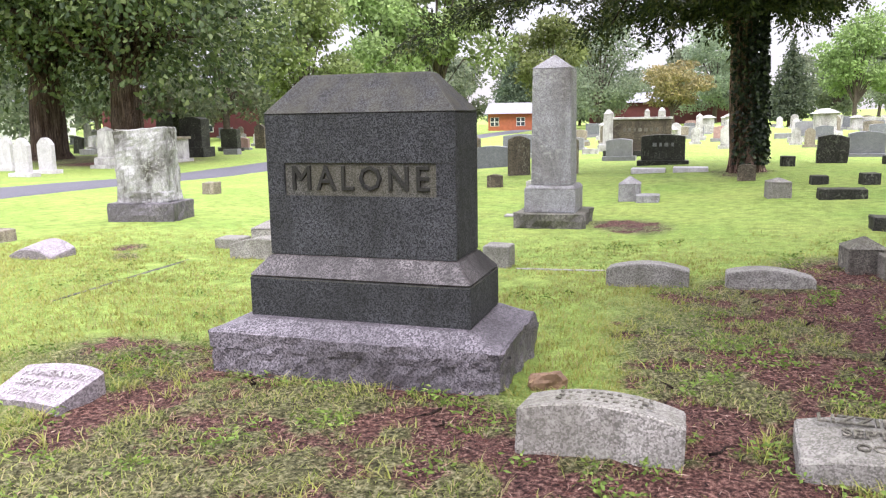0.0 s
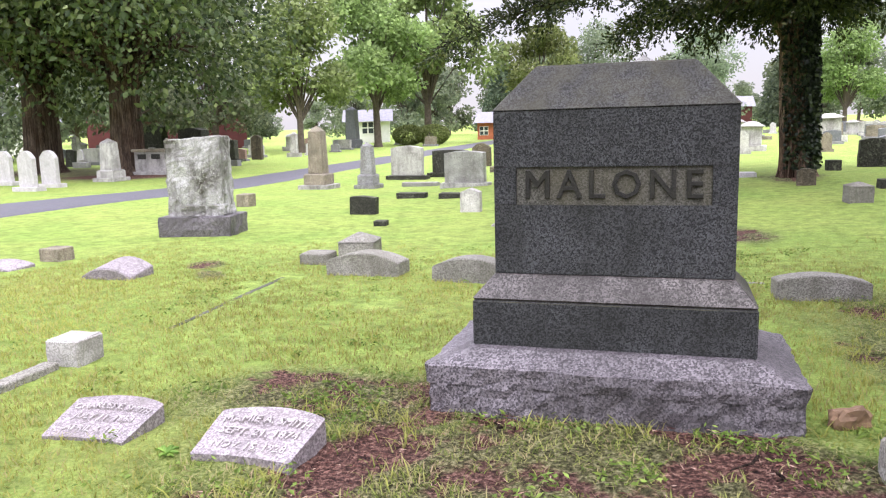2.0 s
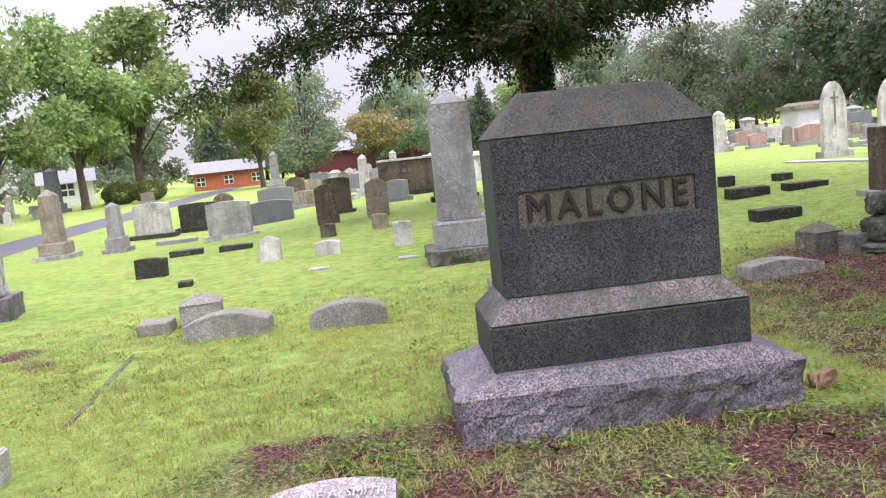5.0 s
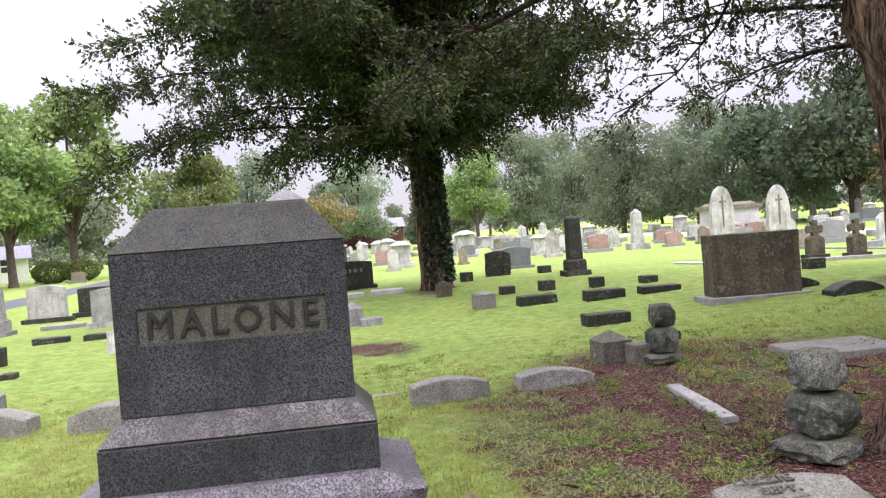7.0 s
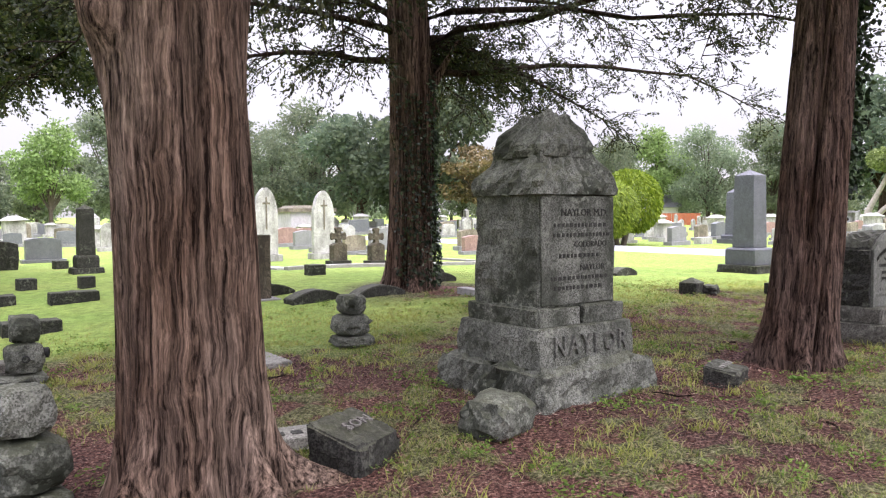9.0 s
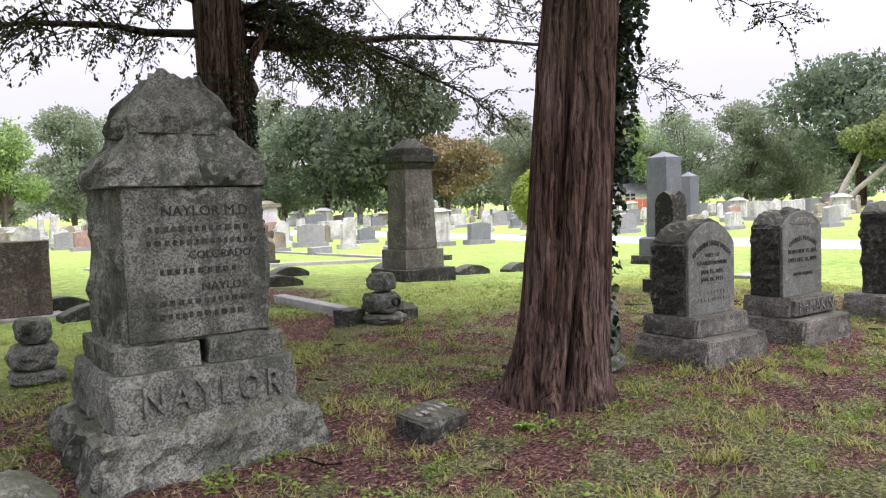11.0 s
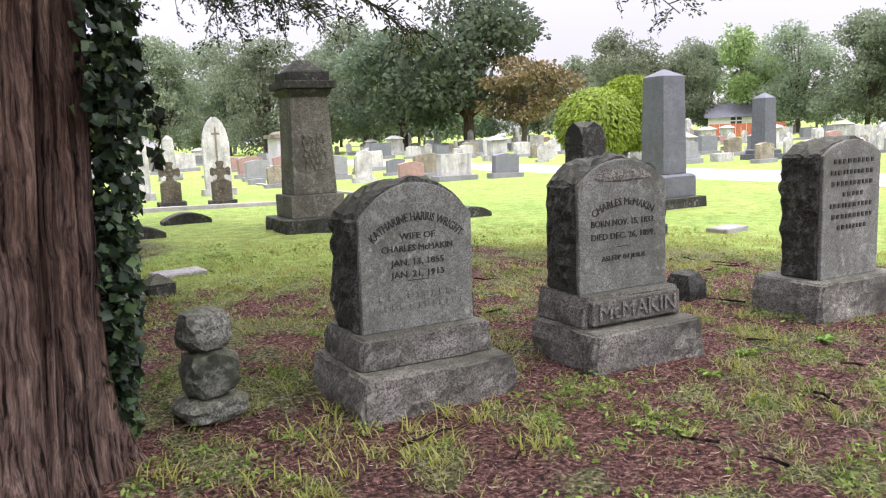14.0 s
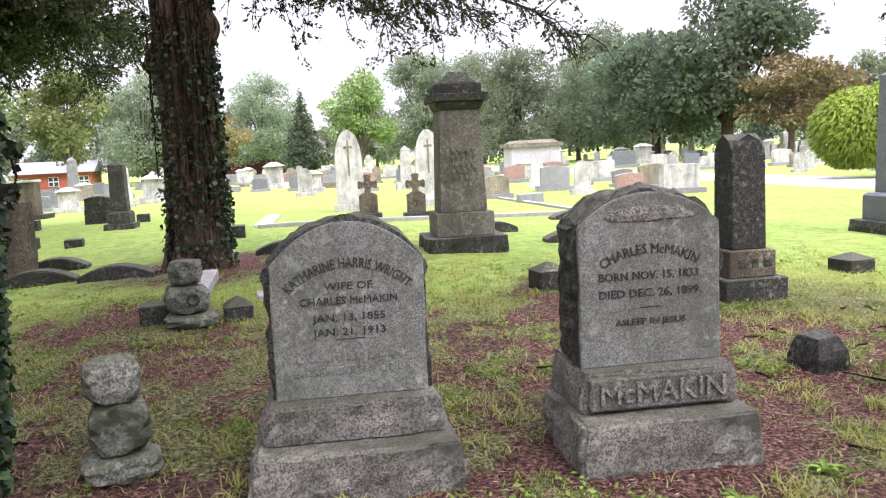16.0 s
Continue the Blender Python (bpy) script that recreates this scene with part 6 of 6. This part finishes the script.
ivy(C4, lambda z: 0.295 - 0.02 * z, 1.4, 3.6, -50, 40, 3200, 17, (1.0, -0.35), 9.0, 0.054, 0.15)



def climber(tree, points, radius, leaves, seed, name, label):
    """A woody runner, bare or set with ivy leaves."""
    rng = np.random.RandomState(seed)
    pts_ = [Vector(p) for p in points]
    v_, f_ = [], []
    tube(v_, f_, pts_, [radius * (1 - 0.6 * i / (len(pts_) - 1)) for i in range(len(pts_))], 5)
    stem = part(name, mesh_of(name, v_, f_, BOUGH_BARK, True), BOUGH_BARK, tree, label)
    if leaves:
        t_ = rng.rand(leaves) * (len(pts_) - 1.001)
        c_ = np.array([tuple(pts_[int(q)].lerp(pts_[int(q) + 1], q % 1)) for q in t_]) + rng.normal(0, 0.02, (leaves, 3))
        d_ = rng.normal(0, 0.6, (leaves, 3)) + np.array([[0, 0, -0.6]])
        L_ = rng.uniform(0.035, 0.065, leaves)
        part("ivy", leaf_mesh("ivy", c_, d_, L_, L_ * 0.9, IVY_LEAF, seed), IVY_LEAF, stem, "ivy leaves on a hanging runner")["kind"] = "stuff"


climber(C4, ((0.36, -0.12, 1.62), (0.46, -0.10, 1.66), (0.56, -0.08, 1.58), (0.64, -0.06, 1.46), (0.66, -0.05, 1.32), (0.62, -0.05, 1.2)), 0.008, 90, 3, "runner", "ivy runner hanging free of the trunk")
stem_rng = random.Random(8)
for i in range(16):
    a = radians(stem_rng.uniform(-150, 30))
    z0_, z1_ = stem_rng.uniform(0.0, 1.8), stem_rng.uniform(2.4, 4.2)
    line = []
    for q in range(9):
        z_ = z0_ + (z1_ - z0_) * q / 8
        a += stem_rng.gauss(0, 0.05)
        r_ = 0.345 + stem_rng.uniform(0.0, 0.035)
        line.append((-0.1 * z_ / 9.5 + r_ * math.cos(a), 0.1 * z_ / 9.5 + r_ * math.sin(a), z_))
    climber(C3, line, stem_rng.uniform(0.006, 0.014), 0, i, "vine_stem", "dry vine stem clinging to the bark")

# ---------------------------------------------------------------- western oaks
OAK_A = broadleaf_parts(21, 15, 10.5, 4.2, 0.72, 34, 34000, 0.30, OAK_BARK, OAK_LEAF, 0.22)
OAK_B = broadleaf_parts(22, 16, 10.0, 4.5, 0.85, 30, 30000, 0.30, OAK_BARK, OAK_LEAF, 0.22)
tree_of(OAK_A, -25.0, 29.6, "large oak with a low spreading dark green crown", name="oak_tree")
tree_of(OAK_B, -31.3, 31.3, "large old oak with a thick trunk and low crown", name="oak_tree")

# ---------------------------------------------------------------- trees round the cemetery
VARS = {
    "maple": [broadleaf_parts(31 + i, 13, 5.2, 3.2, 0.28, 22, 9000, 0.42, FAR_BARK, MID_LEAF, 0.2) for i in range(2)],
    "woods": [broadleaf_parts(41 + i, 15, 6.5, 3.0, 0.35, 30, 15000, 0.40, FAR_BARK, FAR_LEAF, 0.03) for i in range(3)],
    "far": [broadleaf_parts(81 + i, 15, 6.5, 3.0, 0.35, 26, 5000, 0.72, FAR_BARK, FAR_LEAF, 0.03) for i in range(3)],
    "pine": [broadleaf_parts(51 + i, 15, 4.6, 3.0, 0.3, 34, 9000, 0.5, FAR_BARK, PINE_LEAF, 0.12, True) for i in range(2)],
    "rust": [broadleaf_parts(61, 8, 5.0, 2.0, 0.25, 18, 6000, 0.36, FAR_BARK, RUST_LEAF, 0.2, squat=0.6)],
    "dark": [broadleaf_parts(71, 14, 8.0, 3.0, 0.5, 26, 11000, 0.5, OAK_BARK, PINE_LEAF, 0.18)],
}
LABELS = {"maple": "light green leafy tree beyond the stones", "woods": "green tree at the edge of the grounds, haze in its leaf colour", "far": "green tree beyond the grounds, haze in its leaf colour", "pine": "blue-green conifer at the edge of the grounds",
          "rust": "low spreading tree with rusty leaves", "dark": "dark broad evergreen with a heavy trunk"}


def bearing(deg, dist, kind, scale, var=0):
    """A tree at a bearing (degrees east of north) and distance from the middle of the walk."""
    x, y = 3.5 + dist * math.sin(radians(deg)), 0.3 + dist * math.cos(radians(deg))
    v = VARS[kind]
    tree_of(v[var % len(v)], x, y, LABELS[kind], "trees round the grounds", scale, deg * 37 % 360, "tree")


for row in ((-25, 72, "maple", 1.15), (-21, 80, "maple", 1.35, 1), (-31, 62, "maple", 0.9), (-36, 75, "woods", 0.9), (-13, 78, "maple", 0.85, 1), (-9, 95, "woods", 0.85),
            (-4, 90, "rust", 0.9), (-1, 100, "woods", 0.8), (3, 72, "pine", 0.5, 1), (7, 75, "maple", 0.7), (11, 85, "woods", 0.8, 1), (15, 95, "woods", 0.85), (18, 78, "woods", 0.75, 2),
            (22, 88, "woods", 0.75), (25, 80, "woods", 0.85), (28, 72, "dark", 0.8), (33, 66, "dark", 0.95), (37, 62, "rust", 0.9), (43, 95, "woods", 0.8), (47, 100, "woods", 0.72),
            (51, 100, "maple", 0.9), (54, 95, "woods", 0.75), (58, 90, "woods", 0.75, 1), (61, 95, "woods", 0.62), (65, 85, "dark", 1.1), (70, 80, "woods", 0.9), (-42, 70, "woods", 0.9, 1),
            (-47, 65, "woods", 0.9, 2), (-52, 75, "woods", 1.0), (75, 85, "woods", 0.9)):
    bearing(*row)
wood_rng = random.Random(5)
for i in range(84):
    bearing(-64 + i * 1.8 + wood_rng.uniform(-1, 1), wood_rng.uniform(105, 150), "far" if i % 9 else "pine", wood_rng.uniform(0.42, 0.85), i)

# tree with two bare leaning stems
lean_tree = thing("leaning_tree", 66.0, 31.5, "tree with two pale bare leaning stems and bright crown", "tree", "", -61)
PALE_BARK = plain("pale_bark", (0.34, 0.31, 0.27), 0.85, 5, 0.3)
for pts_, rads_ in (([(0, 0, -0.2), (1.0, 0, 2.4), (2.1, 0.3, 4.6), (3.0, 0.5, 7.0)], [0.36, 0.3, 0.24, 0.1]), ([(0.3, 0, -0.2), (2.2, -0.2, 2.0), (4.4, -0.4, 4.0), (6.4, -0.3, 6.2)], [0.34, 0.28, 0.22, 0.1])):
    sv, sf = [], []
    tube(sv, sf, [Vector(q) for q in pts_], rads_, 9)
    part("stem", mesh_of("stem", sv, sf, PALE_BARK, True), PALE_BARK, lean_tree)
lr = np.random.RandomState(17)
lc, ld = [], []
for cx, cy, cz, sx, sz in ((2.6, 0.3, 7.2, 2.2, 1.3), (5.2, 0, 7.6, 2.6, 1.6), (7.6, -0.5, 6.4, 2.4, 1.5), (6.6, 0.6, 9.0, 2.4, 1.4), (9.0, 0.3, 8.0, 2.2, 1.5), (4.2, -0.6, 5.9, 1.6, 0.9)):
    q = lr.standard_normal((1700, 3))
    q /= np.linalg.norm(q, axis=1, keepdims=True)
    lc.append(np.array([[cx, cy, cz]]) + q * (1 - 0.5 * lr.rand(1700, 1) ** 2) * np.array([[sx, sx, sz]]))
    ld.append(q + lr.standard_normal(q.shape) * 0.6 + np.array([[0, 0, -0.4]]))
lc, ld = np.concatenate(lc), np.concatenate(ld)
part("crown", leaf_mesh("crown", lc, ld, lr.uniform(0.25, 0.5, len(lc)), lr.uniform(0.15, 0.3, len(lc)), MID_LEAF, 18), MID_LEAF, lean_tree)

lean_tree.scale = (0.78, 0.78, 0.78)

# lime-green clipped shrub with two domes
shrub = thing("clipped_shrub", 26.4, 22.4, "lime-green mop-headed clipped shrub", "shrub")
nr = np.random.RandomState(3)
pc, pd = [], []
for cx, cy, cz, sx, sz in ((-1.0, 0.0, 1.55, 1.5, 1.3), (0.9, 0.3, 1.85, 1.45, 1.45)):
    d = nr.standard_normal((7000, 3))
    d /= np.linalg.norm(d, axis=1, keepdims=True)
    d[:, 2] = np.where(d[:, 2] < -0.9, -0.9, d[:, 2])
    pc.append(np.array([[cx, cy, cz]]) + d * (1 - 0.25 * nr.rand(7000, 1) ** 2) * np.array([[sx, sx, sz]]))
    pd.append(d * 0.6 + nr.standard_normal(d.shape) * 0.3 + np.array([[0, 0, -0.7]]))
pc, pd = np.concatenate(pc), np.concatenate(pd)
part("crown", leaf_mesh("crown", pc, pd, nr.uniform(0.12, 0.26, len(pc)), nr.uniform(0.05, 0.09, len(pc)), LIME_LEAF, 3), LIME_LEAF, shrub)
vv, ff = [], []
for cx in (-0.8, 0.8):
    tube(vv, ff, [Vector((cx * 0.2, 0, -0.1)), Vector((cx * 0.5, 0, 0.6)), Vector((cx, 0, 1.4))], [0.14, 0.12, 0.08], 7)
part("stems", mesh_of("stems", vv, ff, FAR_BARK, True), FAR_BARK, shrub)

hedge = thing("clipped_hedge", -24.0, 69.0, "rounded clipped green hedge by the drive", "hedge")
d = nr.standard_normal((6000, 3))
d /= np.linalg.norm(d, axis=1, keepdims=True)
side = np.where(nr.rand(6000, 1) < 0.5, -1.2, 1.2)
pos = d * np.array([[1.5, 1.3, 0.9]]) + np.concatenate([side, side * 0, np.full_like(side, 0.95)], 1)
pos[:, 2] = np.maximum(pos[:, 2], 0.02)
part("foliage", leaf_mesh("foliage", pos, d + nr.standard_normal(d.shape) * 0.5, nr.uniform(0.15, 0.3, 6000), nr.uniform(0.1, 0.18, 6000), MID_LEAF, 9), MID_LEAF, hedge)


# ---------------------------------------------------------------- houses beyond
def house(x, y, w, d, eave, ridge, wall, label, rz=0.0, windows=(), door=None):
    m = thing("house", x, y, label, "house", "", rz)
    part("wall", sized(w, d, -0.3, eave, size=4.0, e=0.01), wall, m)
    part("roof", prism(bmesh.new(), [(-d / 2 - 0.5, eave + 0.01), (d / 2 + 0.5, eave + 0.01), (0, ridge)], -w / 2 - 0.4, w / 2 + 0.4, 0), ROOF, m).matrix_basis = pose(0, 0, 0, 0, 0, 90)
    for wx, wz, ww, wh in windows:
        win = part("window", box(bmesh.new(), wx - ww / 2, wx + ww / 2, -d / 2 - 0.06, -d / 2 + 0.02, wz - wh / 2, wz + wh / 2, size=3, e=0.005), WHITE_PAINT, m, "white window frame")
        for sx in (-1, 1):
            for sz in (-1, 1):
                cx, cz = wx + sx * ww / 4, wz + sz * wh / 4
                part("pane", box(bmesh.new(), cx - ww * 0.2, cx + ww * 0.2, -d / 2 - 0.075, -d / 2 - 0.05, cz - wh * 0.2, cz + wh * 0.2, size=3, e=0.003), PANE, win)
    return m


house(-20.0, 92, 7.5, 8, 1.9, 3.2, BRICK, "low orange brick house with a grey roof", 8, ((-3, 1.0, 1.0, 1.0), (0, 1.0, 1.0, 1.0), (3, 1.0, 1.0, 1.0)))
house(-52, 70, 15, 8, 5.0, 7.6, RED_SIDING, "dark red sided house with white windows", 38, ((-4.5, 3.8, 1.8, 1.5), (0, 3.8, 1.8, 1.5), (4.5, 3.8, 1.8, 1.5), (2, 1.3, 1.8, 1.5)))
house(-63, 60, 9, 7, 3.0, 5.0, WHITE_PAINT, "small white sided house", 45, ((0, 1.7, 1.5, 1.4),))
house(-36, 86, 5, 5, 2.4, 3.8, WHITE_PAINT, "small white house behind trees", 20, ((0, 1.7, 1.4, 1.4),))
house(-3, 110, 22, 8, 2.8, 4.2, RED_SIDING, "long low red building far off", 0, ())
house(80, 64, 6, 5, 2.0, 3.6, WHITE_PAINT, "white house at the edge of the grounds", -50, ((0, 1.6, 1.3, 1.3),))
fence = thing("board_fence", 70, 54, "orange-brown wooden board fence", "fence", "", -50)
for i in range(14):
    part("board", box(bmesh.new(), -3.5 + i * 0.5, -3.03 + i * 0.5, -0.03, 0.03, -0.1, 1.3, size=2, e=0.005), BRICK, fence)

# ---------------------------------------------------------------- grass, weeds and fallen needles
def scattered(count, x0, x1, y0, y1, seed, keep):
    rng = np.random.RandomState(seed)
    x, y = rng.uniform(x0, x1, count), rng.uniform(y0, y1, count)
    k = rng.rand(count) < keep(x, y)
    return x[k], y[k], rng


def patchy(x, y, s, seed):
    return np.array([noise.noise(Vector((a * s + seed, b * s - seed, 0))) for a, b in zip(x, y)])


FOOT = [(-1.85, 4.28, 0.92, 0.47), (5.05, 4.45, 0.6, 0.6), (9.02, 3.83, 0.48, 0.36), (10.32, 3.78, 0.46, 0.34), (12.32, 3.85, 0.46, 0.3), (-0.37, 3.36, 0.36, 0.17), (0.8, 3.4, 0.35, 0.18),
        (-3.37, 3.17, 0.3, 0.2), (-4.26, 3.26, 0.28, 0.17), (2.14, 3.95, 0.42, 0.42), (7.22, 3.66, 0.4, 0.4), (-5.13, 4.14, 0.16, 0.16), (-5.2, 1.0, 0.05, 3.0), (1.42, 5.68, 0.09, 0.6)]


def clear_of(x, y):
    ok = np.ones(len(x), bool)
    for cx, cy, hx, hy in FOOT:
        ok &= ~((np.abs(x - cx) < hx) & (np.abs(y - cy) < hy))
    return ok


def blades(name, x, y, rng, height, width, mat, label, per=5, spread_=0.03, flat=0.35):
    ok = clear_of(x, y)
    x, y = x[ok], y[ok]
    x, y = np.repeat(x, per), np.repeat(y, per)
    k = len(x)
    a = rng.uniform(0, 2 * np.pi, k)
    r = np.abs(rng.normal(0, spread_, k))
    bx, by = x + r * np.cos(a), y + r * np.sin(a)
    bz = land(bx, by) - 0.01
    hgt = height * rng.uniform(0.5, 1.3, k)
    lean_ = flat * rng.uniform(0.3, 1.6, k) * hgt
    b2 = rng.uniform(0, 2 * np.pi, k)
    w = width * rng.uniform(0.6, 1.2, k)
    px, py = -np.sin(b2) * w / 2, np.cos(b2) * w / 2
    mx, my, mz = bx + np.cos(b2) * lean_ * 0.35, by + np.sin(b2) * lean_ * 0.35, bz + hgt * 0.62
    tx, ty, tz = bx + np.cos(b2) * lean_, by + np.sin(b2) * lean_, bz + hgt
    v = np.stack([np.stack([bx - px, by - py, bz], 1), np.stack([bx + px, by + py, bz], 1), np.stack([mx + px * 0.8, my + py * 0.8, mz], 1),
                  np.stack([mx - px * 0.8, my - py * 0.8, mz], 1), np.stack([tx, ty, tz], 1)], 1).reshape(-1, 3)
    b = np.arange(k)[:, None] * 5
    f = np.concatenate([b + np.array([[0, 1, 2]]), b + np.array([[0, 2, 3]]), b + np.array([[3, 2, 4]])], 1).reshape(-1, 3)
    me = bpy.data.meshes.new(name)
    me.vertices.add(len(v))
    me.vertices.foreach_set("co", v.ravel())
    me.loops.add(f.size)
    me.loops.foreach_set("vertex_index", f.ravel())
    me.polygons.add(len(f))
    me.polygons.foreach_set("loop_start", np.arange(0, f.size, 3))
    me.update(calc_edges=True)
    me.materials.append(mat)
    tagged(new(name, me), label, "grass", kind="stuff")


gx, gy, grng = scattered(95000, -8.5, 15, 1.2, 10.5, 1, lambda x, y: np.clip(0.04 + 0.96 * step(0.62, 0.34, bare_at(x, y)), 0, 1))
keep = (grng.rand(len(gx)) < step(10.5, 6.0, gy)) & (patchy(gx, gy, 1.4, 3) + 0.5 * patchy(gx, gy, 4.5, 8) > -0.5)
gx, gy = gx[keep], gy[keep]
tired = wear_at(gx, gy) + 0.1 * patchy(gx, gy, 0.9, 5) > 0.26
blades("grass_blades", gx[~tired], gy[~tired], grng, 0.04, 0.006, GRASS, "short bright lawn grass blades", 5, 0.035, 1.1)
blades("grass_blades", gx[tired], gy[tired], grng, 0.036, 0.006, DULL_GRASS, "tired thin grass lying in worn lawn", 8, 0.04, 1.3)
tx_, ty_, trng = scattered(7000, -5.5, 14, 1.3, 8.5, 9, lambda x, y: np.clip(1.0 - 2.6 * np.abs(bare_at(x, y) - 0.42), 0.01, 0.7))
keep = patchy(tx_, ty_, 1.1, 40) + 0.5 * patchy(tx_, ty_, 3.7, 44) > 0.14
blades("grass_tufts", tx_[keep], ty_[keep], trng, 0.06, 0.007, GRASS, "taller grass tufts in the worn lawn", 18, 0.05, 1.3)
wx, wy, wrng = scattered(26000, -6, 15, 1.2, 9.5, 3, lambda x, y: np.clip(0.1 + 0.9 * wear_at(x, y), 0, 0.75))
keep = patchy(wx, wy, 1.7, 21) + 0.6 * patchy(wx, wy, 5.0, 27) > 0.2
wx, wy = wx[keep], wy[keep]
ok = clear_of(wx, wy)
wx, wy = np.repeat(wx[ok], 11), np.repeat(wy[ok], 11)
wx, wy = wx + wrng.normal(0, 0.035, len(wx)), wy + wrng.normal(0, 0.035, len(wx))
wc = np.stack([wx, wy, land(wx, wy) + wrng.uniform(0.003, 0.045, len(wx))], 1)
wd = np.stack([wrng.normal(0, 1, len(wx)), wrng.normal(0, 1, len(wx)), wrng.normal(0.3, 0.35, len(wx))], 1)
tagged(new("weeds", leaf_mesh("weeds", wc, wd, wrng.uniform(0.02, 0.05, len(wx)), wrng.uniform(0.008, 0.018, len(wx)), WEED, 4)), "clover and small weeds in the worn lawn", "weeds", kind="stuff")
nx_, ny_, nrng = scattered(190000, -3.6, 15, 1.0, 9.5, 5, lambda x, y: np.clip(2.2 * (bare_at(x, y) - 0.28), 0, 1))
ok = clear_of(nx_, ny_)
nx_, ny_ = nx_[ok], ny_[ok]
nc = np.stack([nx_, ny_, land(nx_, ny_) + nrng.uniform(0.004, 0.018, len(nx_))], 1)
nd = np.stack([nrng.normal(0, 1, len(nx_)), nrng.normal(0, 1, len(nx_)), nrng.normal(0, 0.15, len(nx_))], 1)
tagged(new("fallen_needles", leaf_mesh("fallen_needles", nc, nd, nrng.uniform(0.015, 0.06, len(nx_)), nrng.uniform(0.0025, 0.0055, len(nx_)), NEEDLES, 5)), "reddish-brown fallen cedar needles and twigs", "leaf litter", kind="stuff")

# fallen twigs
twig_rng = random.Random(23)
tv, tf = [], []
for i in range(130):
    x, y = twig_rng.uniform(-2.5, 13.5), twig_rng.uniform(1.6, 7.5)
    if wear_at(np.array([x]), np.array([y]))[0] < 0.4 or not clear_of(np.array([x]), np.array([y]))[0]:
        continue
    a, ln = twig_rng.uniform(0, 6.28), twig_rng.uniform(0.08, 0.26)
    pts_ = [Vector((x + math.cos(a) * ln * k + twig_rng.gauss(0, 0.012), y + math.sin(a) * ln * k + twig_rng.gauss(0, 0.012), 0)) for k in (0, 0.35, 0.7, 1)]
    for q in pts_:
        q.z = ground_at(q.x, q.y) + 0.022 + twig_rng.uniform(0, 0.015)
    tube(tv, tf, pts_, [0.008, 0.007, 0.005, 0.003], 5)
tagged(new("fallen_twigs", mesh_of("fallen_twigs", tv, tf, BOUGH_BARK, True)), "thin dry twigs fallen from the cedars", "twigs", kind="stuff")


def rosette(x, y, size, leaves, seed, label):
    """A low broad-leaved weed: a ring of arched leaves."""
    rng = np.random.RandomState(seed)
    v_, f_ = [], []
    for i in range(leaves):
        a, ln, up = i * 2.4 + rng.normal(0, 0.2), size * rng.uniform(0.6, 1.1), rng.uniform(0.25, 0.9)
        dx, dy = math.cos(a), math.sin(a)
        b = len(v_)
        for k, w, h_ in ((0.0, 0.05, 0.0), (0.4, 0.17, 0.8), (0.75, 0.15, 1.0), (1.0, 0.01, 0.7)):
            px, py, pz = dx * ln * k, dy * ln * k, 0.005 + h_ * up * ln * 0.5
            v_ += [(px - dy * w * ln, py + dx * w * ln, pz + 0.012), (px, py, pz), (px + dy * w * ln, py - dx * w * ln, pz + 0.012)]
        for k in range(3):
            for c in (0, 1):
                f_.append((b + k * 3 + c, b + k * 3 + c + 1, b + k * 3 + c + 4, b + k * 3 + c + 3))
    place(part("weed_plant", mesh_of("weed_plant", v_, f_, WEED, True), WEED), x, y, label, "weed", "broad-leaved weeds")


for x, y, size, k in ((10.88, 3.3, 0.07, 12), (10.42, 3.12, 0.08, 10), (11.5, 3.25, 0.07, 12), (11.75, 2.95, 0.07, 10), (-3.75, 3.0, 0.06, 12), (6.6, 3.3, 0.07, 12)):
    rosette(x, y, size, k, int(x * 10) + 60, "bright green broad-leaved weed among fallen needles")
